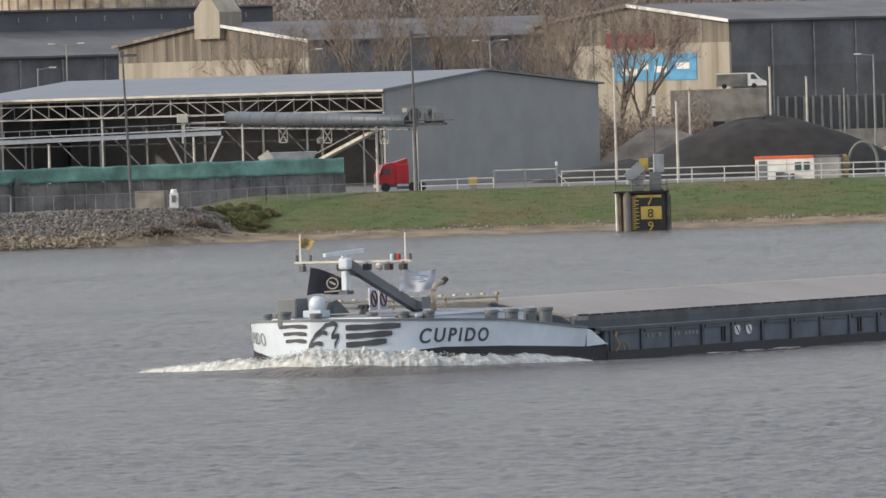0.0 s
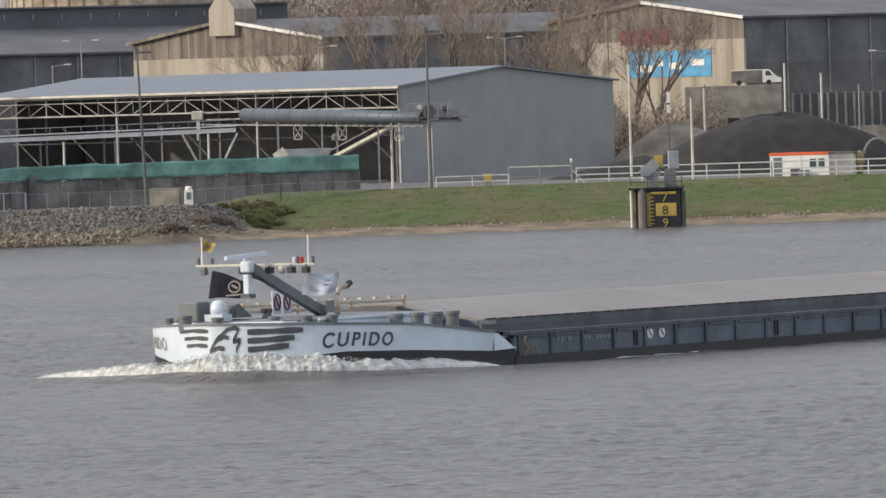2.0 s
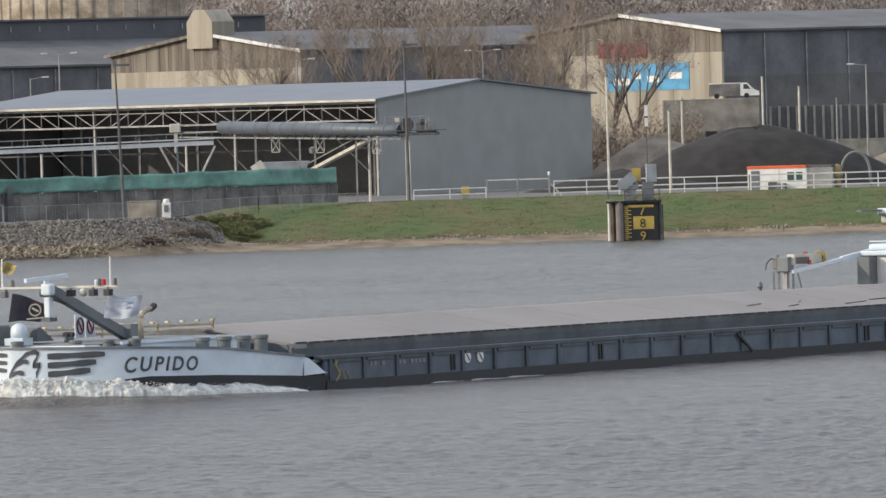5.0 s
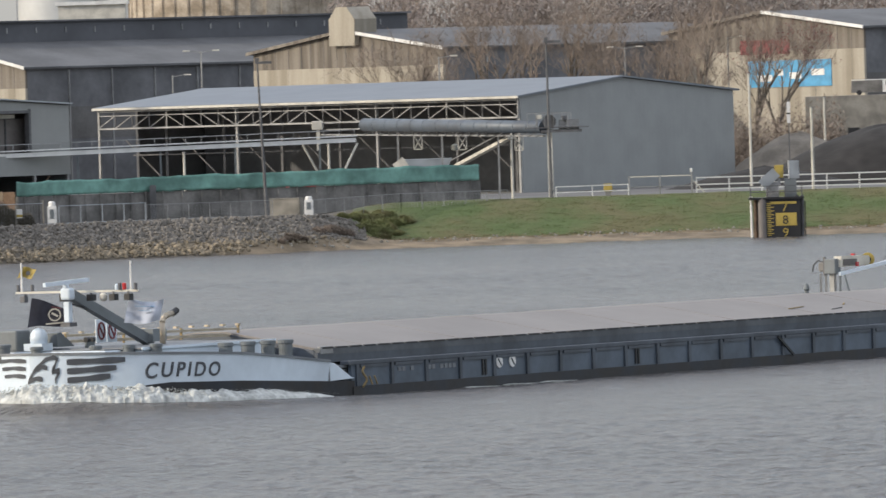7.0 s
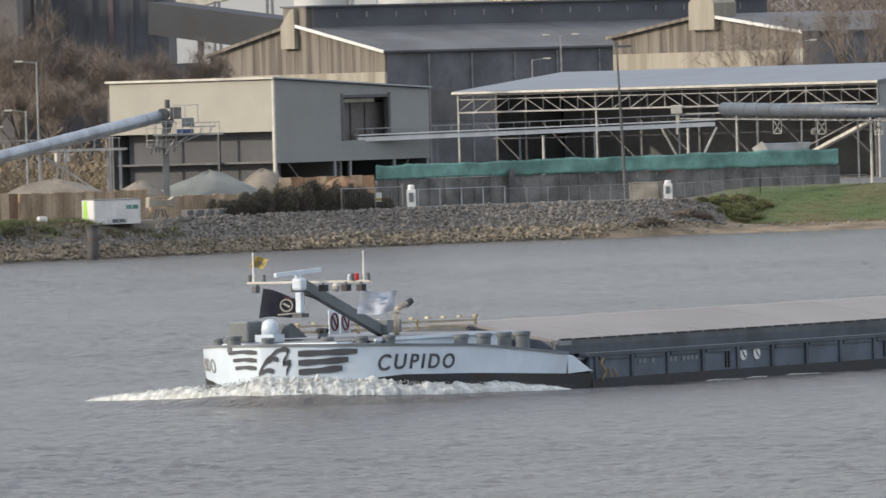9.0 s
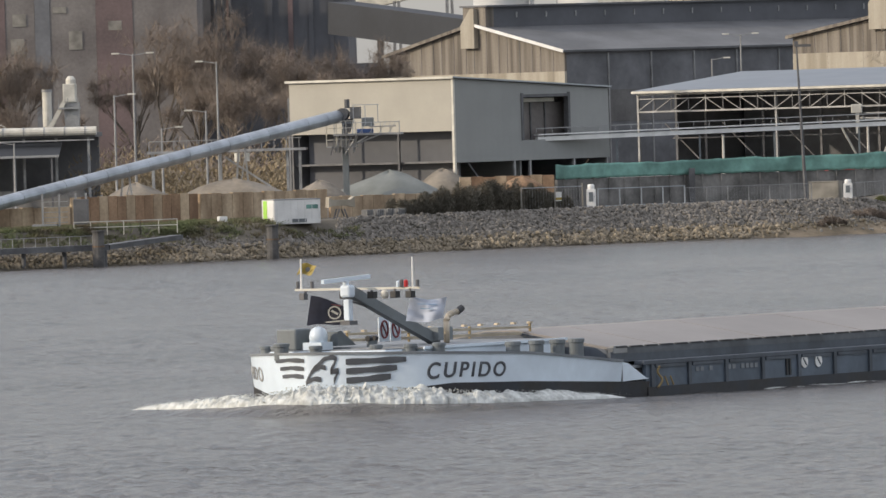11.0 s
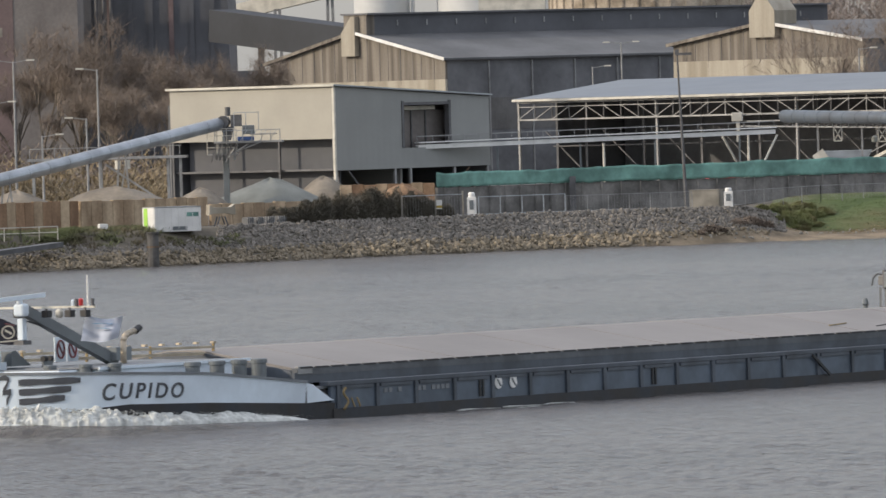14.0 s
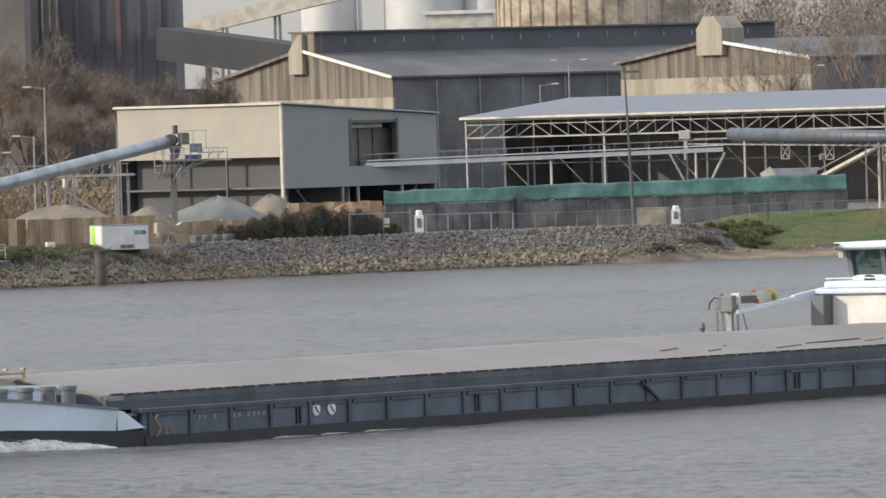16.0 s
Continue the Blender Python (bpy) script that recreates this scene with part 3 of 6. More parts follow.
for k, (a0, a1, z) in enumerate(((-0.35, -1.3, -0.3), (-0.5, -1.15, -0.52))):
    part("writing_bar", bar(B(), (a0, 0.17, z), (a1, 0.2, z - 0.05), 0.1, 0.02), "blue", f2, "unreadable blue bar of writing")
# notice boards, rails
for i, x in enumerate((11.85, 10.85)):
    nb = part("notice_board", box(B(), x - 0.48, 0.04, 3.3, x + 0.45, 0.1, 4.5), "shipwhite", ship, "white board with a red prohibition ring")
    bm = B()
    for k in range(20):
        a, b = 2 * math.pi * k / 20, 2 * math.pi * (k + 1) / 20
        bar(bm, (x + 0.3 * math.cos(a), 0.12, 3.9 + 0.42 * math.sin(a)), (x + 0.3 * math.cos(b), 0.12, 3.9 + 0.42 * math.sin(b)), 0.07)
    bar(bm, (x + 0.2, 0.13, 4.2), (x - 0.2, 0.13, 3.6), 0.06)
    part("prohibition_ring", bm, "signred", nb)
ra, rb = Vector((13.2, -1.2, 3.72)), Vector((0.6, 1.3, 3.62))
part("rail_beam", bar(B(), ra, rb, 0.1, 0.12), "pipe", ship, "tan wooden beam on the deck")
part("rail_beam", bar(B(), ra + Vector((0, 0, -0.3)), rb + Vector((0.8, 0, -0.3)), 0.1, 0.14), "pipe", ship)
for i in range(12):
    a = ra.lerp(rb, i / 11)
    part("rail_clamp", box(B(), a.x - 0.12, a.y - 0.1, 3.8, a.x + 0.12, a.y + 0.1, 3.9), "pipe", ship)
for i in range(4):
    a = ra.lerp(rb, i / 3)
    part("rail_stanchion", bar(B(), (a.x, a.y, 3.2), (a.x, a.y, 3.8), 0.1), "rope", ship)
# lettering and emblem on the bow
def on_hull(x, z, s=1):
    """Where x along and height z meet the bow plating, on side s, set 3 cm proud."""
    t = (z - knuckle(x)) / (sheer(x) - knuckle(x))
    return hull_pt(x, s, 0.12 * t + 0.04, z)


def word(text, x0, x1, z0, z1, s=1):
    """The word laid along the hull from x0 (its start) to x1, between two heights that follow the sheer."""
    cu = bpy.data.curves.new("text", "FONT")
    cu.body, cu.size, cu.space_character, cu.offset = text, 1.0, 1.3, 0.012
    tmp = new("text_source", cu)
    me = bpy.data.meshes.new_from_object(tmp.evaluated_get(bpy.context.evaluated_depsgraph_get()))
    bpy.data.objects.remove(tmp)
    bm = B()
    bm.from_mesh(me)
    bmesh.ops.subdivide_edges(bm, edges=[e for e in bm.edges if e.calc_length() > 0.25], cuts=2)
    arc = [(x0, 0.0)]  # even spacing along the curved plating
    for i in range(1, 61):
        xx = x0 + (x1 - x0) * i / 60
        arc.append((xx, arc[-1][1] + math.hypot(xx - arc[-1][0], half(xx) - half(arc[-1][0]))))
    xs, ys = [v.co.x for v in bm.verts], [v.co.y for v in bm.verts]
    a, b, c, d = min(xs), max(xs), min(ys), max(ys)
    ext = bmesh.ops.extrude_face_region(bm, geom=bm.faces[:])
    top = {v for v in ext["geom"] if isinstance(v, bmesh.types.BMVert)}
    for v in bm.verts:
        want = arc[-1][1] * (v.co.x - a) / (b - a)
        x = next((p[0] + (q[0] - p[0]) * (want - p[1]) / (q[1] - p[1]) for p, q in zip(arc, arc[1:]) if q[1] >= want), x1)
        w = (v.co.y - c) / (d - c)
        x -= 0.1 * (w - 0.5)
        p = on_hull(x, knuckle(x) + (sheer(x) - knuckle(x)) * (z0 + (z1 - z0) * w), s)
        v.co = p if v in top else p - Vector((0, s * 0.03, 0))
    bmesh.ops.recalc_face_normals(bm, faces=bm.faces[:])
    return bm


part("name_lettering", word("CUPIDO", 15.6, 11.85, 0.2, 0.72), "ink", ship, "dark grey capital lettering on the bow")
# Far name in paler grey than ink, as painted glare.
part("name_lettering", word("CUPIDO", 13.9, 16.75, 0.28, 0.68, -1), "steel", ship, "capital lettering on the far bow, paled to grey for glare")


def bow_x(y):
    """How far ahead the plating is at y metres off the centre line."""
    return SX * (1 - (abs(y) / BH) ** (1 / 0.72)) ** 0.2


def stripe(pts, w):
    """A brushed stripe on the bow through (metres off the centre line, share of height)."""
    bm = B()
    dense = []
    for (xa, ta), (xb, tb_) in zip(pts, pts[1:]):
        dense += [(xa + (xb - xa) * i / 10, ta + (tb_ - ta) * i / 10) for i in range(10)]
    dense.append(pts[-1])
    prev = None
    for i, (y, t) in enumerate(dense):
        x = bow_x(y)
        ww = w * (0.92 + 0.14 * math.sin(i * 0.5) - 0.1 * math.cos(i * 0.23))
        row = []
        for o in (0, 0.03):
            for dt in (-ww, ww):
                z = knuckle(x) + (sheer(x) - knuckle(x)) * (t + dt)
                row.append(bm.verts.new(hull_pt(x, 1 if y >= 0 else -1, 0.12 * (t + dt) + 0.045 - o, z)))
        if prev:
            for k in ((0, 1), (1, 3), (3, 2), (2, 0)):
                bm.faces.new((prev[k[0]], prev[k[1]], row[k[1]], row[k[0]]))
        prev = row
    bmesh.ops.recalc_face_normals(bm, faces=bm.faces[:])
    return bm


for ya, yb, t in ((-2.35, -0.2, 0.86), (-2.0, -0.25, 0.68), (-1.85, -0.3, 0.5)):
    part("brush_stripe", stripe([(ya, t - 0.01), ((ya + yb) / 2, t + 0.02), (yb, t)], 0.046), "ink", ship)
for ya, yb, t in ((1.85, 4.35, 0.82), (1.85, 4.0, 0.60), (1.85, 3.75, 0.38)):
    part("brush_stripe", stripe([(ya, t), ((ya + yb) / 2, t + 0.01), (yb, t + 0.02)], 0.078), "ink", ship)
part("bow_emblem", stripe([(-0.15, 0.342), (0.15, 0.58), (0.45, 0.734), (0.85, 0.895), (1.25, 0.944), (1.45, 0.888)], 0.055), "ink", ship, "dark brush-drawn emblem")
part("bow_emblem", stripe([(0.35, 0.65), (0.65, 0.72), (0.9, 0.692)], 0.051), "ink", ship)
part("bow_emblem", stripe([(1.4, 0.902), (1.28, 0.734), (1.12, 0.594), (1.5, 0.622), (1.26, 0.37)], 0.068), "ink", ship)
part("bow_emblem", stripe([(-0.05, 0.384), (0.3, 0.454), (0.65, 0.426)], 0.055), "ink", ship)
# davit crane and wheelhouse
cr = part("davit_post", box(B(), -77.75, -7.3, 1.6, -77.45, -7.0, 4.5), "steel", ship)
part("davit_head", box(B(), -77.9, -7.5, 4.35, -77.2, -6.75, 5.25, 0.06), "mastgrey", cr, "grey winch head")
part("head_plate", box(B(), -77.5, -7.62, 4.3, -77.3, -7.5, 5.35), "darksteel", cr)
part("winch_cover", box(B(), -78.1, -8.0, 4.5, -77.4, -7.55, 5.05, 0.08), "darkconc", cr)
part("davit_boom", solid(B(), [(-77.6, 4.75), (-80.9, 4.8), (-81.2, 5.05), (-80.9, 5.35), (-77.6, 5.38)], -7.05, -6.55), "offwhite", cr, "weathered cream davit boom with red marks")
# Thin dark plate as painted shade on the boom's side.
part("boom_shade", box(B(), -79.4, -6.54, 4.82, -77.8, -6.5, 5.2), "darkconc", cr)
part("boom_mark", box(B(), -79.5, -6.5, 4.75, -79.2, -6.44, 5.0), "red", cr)
part("boom_mark", box(B(), -79.3, -6.75, 5.39, -79.1, -6.55, 5.5), "red", cr)
drum = part("yellow_drum", tube(B(), (-81.5, -6.95, 5.1), (-81.05, -6.7, 5.1), 0.4, n=20), "yellow", cr, "yellow drum with a black hub")
part("drum_hub", tube(B(), (-81.05, -6.7, 5.1), (-80.98, -6.66, 5.1), 0.2, n=14), "black", drum)
part("drum_pin", tube(B(), (-80.98, -6.66, 5.1), (-80.94, -6.64, 5.1), 0.07, n=10), "yellow", drum)
part("white_boom", bar(B(), (-77.4, -6.6, 4.35), (-81.5, -5.5, 4.95), 0.18, 0.2), "shipwhite", cr, "white painted boom")
part("white_boom", bar(B(), (-81.5, -5.5, 4.95), (-86.8, -4.0, 5.8), 0.26, 0.34), "shipwhite", cr)
for y in (-7.9, -7.55, -7.1, -6.6):
    part("davit_stay", bar(B(), (-77.6, y - 0.05, 2.8), (-77.5, y, 4.4), 0.13), "steel" if y < -7.5 else "mastgrey", cr)
part("davit_stay", bar(B(), (-77.7, -6.0, 2.8), (-77.5, -6.3, 4.3), 0.1), "mastgrey", cr)
bm = B()
bent(bm, [(-77.6, -7.6, 5.0), (-77.6, -8.1, 5.15), (-77.6, -8.4, 4.9), (-77.6, -8.5, 4.5)], 0.04, 6)
part("hydraulic_hose", bm, "black", cr)
cr.matrix_basis = pose(0, 0.4, -0.06)
part("deck_vent", lathe(B(), [(0.12, 0), (0.12, 0.8), (0.2, 0.9), (0.1, 1.2)], 10, (-77.2, -8.7, 2.6)), "mastgrey", cr)
wh = part("accommodation", box(B(), -106, -4.4, 1.6, -83.2, 4.6, 5.05, 0.12), "white", ship, "white accommodation house")
part("grey_front", box(B(), -83.2, -4.4, 2.4, -82.2, -3.6, 5.0), "mastgrey", wh)
part("roof_coaming", box(B(), -106, -4.6, 5.05, -82.9, 4.8, 5.35, 0.08), "shipwhite", wh)
part("upper_bulwark", box(B(), -86.5, -4.3, 5.35, -83.4, 4.0, 5.75, 0.15), "shipwhite", wh)
wb = part("wheelhouse", box(B(), -94, -3.4, 5.35, -85.0, 3.6, 6.05, 0.08), "shipwhite", ship, "white wheelhouse with slanted windows")
part("window_band", solid(B(), [(-93.8, 6.05), (-85.1, 6.05), (-84.7, 7.5), (-93.8, 7.5)], -3.3, 3.5), "glass", wb)
part("wheelhouse_roof", box(B(), -94.6, -3.9, 7.5, -83.9, 4.1, 7.85, 0.08), "shipwhite", wb)
part("roof_visor", bar(B(), (-84.0, -3.7, 7.74), (-82.4, -4.3, 7.74), 0.4, 0.1), "mastgrey", wb)
part("visor_lamp", box(B(), -84.4, -3.7, 7.0, -84.05, -3.35, 7.42, 0.05), "offwhite", wb)
part("roof_lip", box(B(), -94.5, -3.95, 7.44, -83.85, 4.15, 7.5), "mastgrey", wb)
part("horn", tube(B(), (-84.2, -1.6, 5.85), (-83.6, -1.6, 5.85), 0.16, 0.22, 12), "darksteel", wb)
part("wing_rail", bar(B(), (-83.5, -4.2, 5.9), (-83.5, 3.9, 5.9), 0.07), "shipwhite", wb)
for y in (-3.35, -1.2, 1.2, 3.5):
    part("window_post", bar(B(), (-85.03, y, 6.05), (-84.64, y, 7.5), 0.28), "mastgrey", wb)
for x in (-88, -91, -93.7):
    part("window_post", bar(B(), (x, 3.52, 6.05), (x, 3.52, 7.5), 0.2), "mastgrey", wb)

# ---- bow wave, carried along by the barge ----
wave = thing("bow_wave", "white foaming bow wave along the barge", "foam", (2.101, 615.226, 0), HEAD)


def foam_ridge(pts, width, height, seed, base=lambda g: 0.0):
    """A ragged ridge of foam along points (x, y): a close grid thrown up in fine lumps, thinning to its ends."""
    rnd = random.Random(seed)
    bm = B()
    n, m = 44 * (len(pts) - 1), 34
    rows = []
    for i in range(n + 1):
        u = i / n * (len(pts) - 1)
        k = min(int(u), len(pts) - 2)
        a, b = Vector(pts[k]), Vector(pts[k + 1])
        c = a.lerp(b, u - k)
        d = (b - a).normalized()
        nr = Vector((-d.y, d.x))
        g = i / n
        h = height(g) * smooth01(g * 7) + 0.02
        w = width(g)
        row = []
        for j in range(m + 1):
            v = j / m * 2 - 1
            p = c + nr * v * w
            q = Vector((p.x * 1.3, p.y * 1.3, seed))
            lump = 0.74 + 0.34 * noise.noise(q * 0.6) + 0.26 * noise.noise(q * 1.7) + 0.18 * noise.noise(q * 3.6) + 0.1 * noise.noise(q * 8.5)
            z = h * max(0.0, 1 - v * v) ** 0.5 * max(0.0, lump) * 1.35 - 0.06 - 0.05 * abs(v) + base(g)
            row.append(bm.verts.new((p.x + 0.12 * noise.noise(q * 4), p.y + 0.12 * noise.noise(q * 4.3), z)))
        rows.append(row)
    for a, b in zip(rows, rows[1:]):
        for j in range(m):
            bm.faces.new((a[j], a[j + 1], b[j + 1], b[j]))
    for i in range(int(260 * (len(pts) - 1))):
        g = rnd.random()
        u = g * (len(pts) - 1)
        k = min(int(u), len(pts) - 2)
        c = Vector(pts[k]).lerp(Vector(pts[k + 1]), u - k)
        p = Vector((c.x + rnd.gauss(0, 0.4) * width(g), c.y + rnd.gauss(0, 0.4) * width(g), height(g) * smooth01(g * 7) * rnd.uniform(0.3, 1.15) + base(g)))
        r = rnd.uniform(0.025, 0.06) * (0.35 + 0.65 * (1 - g))
        vs = [bm.verts.new(p + Vector(e) * r) for e in ((1.3, 0, 0), (0, 1.2, 0), (-1.3, 0, 0), (0, -1.2, 0), (0, 0, 0.8), (0, 0, -0.8))]
        for e in range(4):
            bm.faces.new((vs[e], vs[(e + 1) % 4], vs[4]))
            bm.faces.new((vs[(e + 1) % 4], vs[e], vs[5]))
    bmesh.ops.recalc_face_normals(bm, faces=bm.faces[:])
    return bm


near_arm = [(SX + 0.3, -2.6), (SX + 0.6, -0.6)] + [(bow_x(y) + 0.5, y) for y in (1.5, 3.0, 4.2, 5.2, 6.1, 6.9)] + [(9.5, 8.0), (7.5, 8.4), (5.0, 8.8), (2.0, 9.2), (-1.0, 9.6)]
far_arm = [(SX - 0.1, 3.2), (SX + 0.7, 0.8), (SX + 0.3, -2.0), (SX - 0.3, -4.2), (SX - 1.1, -6.6), (SX - 2.2, -9.0), (SX - 3.6, -11.4), (SX - 5.6, -14.0)]


def swell(pts, inner, outer, height, seed):
    """A smooth mound of water along points, steep at the hull and falling gently outwards (inner, outer: metres to each side)."""
    bm = B()
    n, m = 10 * (len(pts) - 1), 18
    rows = []
    for i in range(n + 1):
        u = i / n * (len(pts) - 1)
        k = min(int(u), len(pts) - 2)
        a, b = Vector(pts[k]), Vector(pts[k + 1])
        d0 = (b - a).normalized()
        d1 = (Vector(pts[min(k + 2, len(pts) - 1)]) - b).normalized() if k + 2 < len(pts) else d0
        d = d0.lerp(d1, (u - k) * 0.5).normalized()
        nr = Vector((-d.y, d.x))
        row = []
        for j in range(m + 1):
            o = inner + (outer - inner) * j / m
            fall = 1 - smooth01((abs(o) - 0.9) / max(0.1, abs(outer) - 0.9)) if o * outer > 0 else 1 - 0.3 * smooth01(abs(o) / max(0.1, abs(inner)))
            p = a.lerp(b, u - k) + nr * o
            z = height(i / n) * fall + 0.05 * noise.noise((p.x * 0.9, p.y * 0.9, seed)) - 0.22 * (1 - fall)
            row.append(bm.verts.new((p.x, p.y, z)))
        rows.append(row)
    for a, b in zip(rows, rows[1:]):
        for j in range(m):
            bm.faces.new((a[j], a[j + 1], b[j + 1], b[j]))
    bmesh.ops.recalc_face_normals(bm, faces=bm.faces[:])
    return bm


near_swell = [(SX - 0.9, -6.0), (SX - 0.1, -4.3)] + near_arm + [(-5.0, 10.0), (-11.0, 10.6), (-18.0, 11.2)]
part("swell", swell(near_swell, 1.2, -5.0, lambda g: 0.6 * (1 - g) ** 0.8 * smooth01(g * 6) - 0.1 * g - 0.25 * (1 - smooth01(g * 9)), 1), "water", wave, "smooth grey swell thrown up by the bow", True)
far_swell = [(bow_x(5.6) + 0.3, 5.6), (bow_x(4.4) + 0.4, 4.4)] + far_arm + [(SX - 8.5, -17.2), (SX - 12, -21.0)]
part("swell", swell(far_swell, -1.2, 5.0, lambda g: 0.6 * (1 - g) ** 0.7 * smooth01(g * 5) - 0.1 * g - 0.25 * (1 - smooth01(g * 8)), 2), "water", wave, "", True)
part("foam_crest", foam_ridge(near_arm[:-2], lambda g: 0.8 + 0.3 * g, lambda g: 0.85 * (1 - g) ** 0.6 + 0.03, 3, lambda g: 0.55 * (1 - 0.7 * g) ** 0.6), "foam", wave, smooth=True)
part("foam_crest", foam_ridge(far_arm, lambda g: 0.9 - 0.3 * g, lambda g: 0.72 * (1 - g) ** 0.75 + 0.03, 23, lambda g: 0.5 * (1 - 0.6 * g)), "foam", wave, smooth=True)
for i, x in enumerate((-11, -15, -19)):
    part("foam_patch", foam_ridge([(x, 8.0), (x - 1.5, 8.15), (x - 3.4, 8.1)], lambda g: 0.2, lambda g: 0.05 * (1 - g), 43 + i), "foam", wave, smooth=True)


def on_land(x, y):
    return (x, y, land_z(x, y - bank_y(x)))


# ---- far buildings ----
def hall(loc, width, length, eave, apex, rz, label, monitor=False, cupola=(0.5, 22.5, 27.8), paint="gable", low=2.8):
    """A large gabled works hall; local x runs along the gable, y along the ridge, away from the river."""
    h = thing("works_hall", label, "hall", (loc[0], loc[1], 3.5), rz, "works halls")
    e, a, w, L = eave - 3.5, apex - 3.5, width, length
    k = e - low
    part("gable_wall", solid(B(), [(0, k), (w, k), (w, e), (w / 2, a), (0, e)], 0, 0.4), paint, h, "rain-streaked beige sheet gable")
    part("gable_wall_base", box(B(), 0, -0.05, 0, w, 0.35, k - 0.003), "gablelow", h, "paler beige sheets in the lower gable")
    for i in range(1, 16):
        sx = w * i / 16 + 0.35 * math.sin(i * 2.1)
        st_ = k if i % 3 else 0
        part("sheet_joint", box(B(), sx - 0.05, -0.05, st_, sx + 0.05, -0.003, e + (a - e) * (1 - abs(2 * sx / w - 1)) - 0.1), "brown" if i % 4 else "darksteel", h)
    # Long sides turn from the sun: painted darker than the gable.
    part("side_wall", box(B(), w - 0.4, 0.41, 0, w, L, e), "darkwall", h, "dark side wall with shade put into its colour")
    part("side_wall", box(B(), 0, 0.41, 0, 0.4, L, e), "darkwall", h)
    part("back_wall", solid(B(), [(0.41, 0), (w - 0.41, 0), (w - 0.41, e), (w / 2, a), (0.41, e)], L - 0.4, L), "darkwall", h)
    for s in (0, 1):
        x0, x1 = (-0.7, w / 2) if s == 0 else (w + 0.7, w / 2)
        sl = (a - e) / (w / 2)
        z0 = e - 0.7 * sl + 0.05
        part("roof_slope", solid(B(), [(x0, z0), (x1, a + 0.05), (x1, a + 0.35), (x0, z0 + 0.3)], -0.7, L + 0.5), "roofgrey", h)
        bmv = B()
        bar(bmv, (x0, -0.76, z0 + 0.16), (x1, -0.76, a + 0.22), 0.1, 0.45)
        part("verge_trim", bmv, "white" if s else "gable", h)
    n = int(L / 8)
    for i in range(1, n):
        part("downpipe", box(B(), w + 0.02, i * 8 - 0.1, 0, w + 0.2, i * 8 + 0.1, e - 0.3), "steel", h)
    part("wall_band", box(B(), w + 0.01, 0.5, e * 0.42, w + 0.06, L - 1, e * 0.68), "asphalt", h, "grey strip of clouded panes")
    if monitor:
        m0, m1 = w / 2 - 2.6, w / 2 + 2.6
        part("monitor_end", box(B(), m0, -0.1, a - 1.2, m1, 1.4, a + 2.7), paint, h, "rain-streaked beige ventilator end")
        part("ridge_monitor", box(B(), m0, 1.41, a - 0.8, m1, L, a + 2.7), "monitor", h, "long dark ridge ventilator")
        part("monitor_roof", box(B(), m0 - 0.5, -0.3, a + 2.7, m1 + 0.5, L + 0.4, a + 2.95), "darkwall", h)
        for i in range(1, int(L / 5.5)):
            part("monitor_lamp", box(B(), m1 + 0.01, i * 5.5, a + 1.1, m1 + 0.12, i * 5.5 + 0.22, a + 1.9), "steel", h)
    if cupola:
        c, z0, z1 = cupola
        cx = c * w
        z0, z1 = z0 - 3.5, z1 - 3.5
        if monitor:
            cup = [(cx - 2.7, z0), (cx + 0.4, z0), (cx + 0.4, z1), (cx - 0.4, z1), (cx - 2.7, z1 - 2.4)]
        else:
            cup = [(cx - 2.7, z0), (cx + 2.7, z0), (cx + 2.7, z1 - 1.7), (cx + 1.1, z1), (cx - 1.1, z1), (cx - 2.7, z1 - 1.7)]
        part("cupola", solid(B(), cup, -0.9, -0.11 if monitor else 3.2), "gablelow", h, "beige sheet cupola over the gable")
    return h


hall((-104.86, 1619.7), 40.3, 88, 21.0, 25.1, -48.0, "long beige and dark works hall with a ridge ventilator", True, (0.51, 21.9, 27.6))
hall((-44.72, 1570.3), 40.4, 62, 21.85, 24.55, -48.0, "beige streaked works hall with a cupola on its gable", False, (0.5, 22.7, 28.1), low=2.2)
hc = hall((13.78, 1570.3), 40.1, 80, 22.95, 25.4, -48.4, "beige works hall with a blue banner and dark side", False, None, "gable")
part("banner", box(B(), 16.5, -0.16, 11.6, 33.5, -0.08, 15.3), "blue", hc, "pale blue banner with white marks")
for i, (a, w_, z_) in enumerate(((18.2, 3.2, 12.4), (22.5, 1.2, 13.2), (25.0, 2.4, 12.7), (29.5, 2.6, 13.1))):
    part("banner_mark", box(B(), a, -0.21, z_, a + w_, -0.17, z_ + 0.9), "white", hc, "unreadable white bar of writing")
part("red_sign", box(B(), 15.0, -0.16, 16.2, 25, -0.08, 18.2), "signred", hc, "faded red strip sign")

# tall brick blocks, coal bunkers and gallery behind
bb = thing("boiler_house", "tall dark red brick and brown plant block", "factory", (-184.9, 1810.4, 3.5), 2, "")
for i, (x0, x1, z, m_) in enumerate(((0, 5.2, 40, "brick"), (5.2, 10, 40, "brown"), (10, 12.5, 40, "darkwall"), (12.5, 20, 40, "brown"), (20, 26, 40, "brick"), (26, 36.5, 40, "brown"))):
    part("wall_panel", box(B(), x0, (i % 2) * 0.08, 0, x1 - 0.02, 22, z), m_, bb)
for x0, z0, z1 in ((6, 17, 19), (6, 20.5, 23), (6.4, 25, 27), (15.5, 21, 24), (22, 24, 25.5), (13, 27, 28)):
    part("window_patch", box(B(), x0, -0.03, z0, x0 + 2.2, 0.09, z1), "concrete", bb, "pale replaced wall panels")
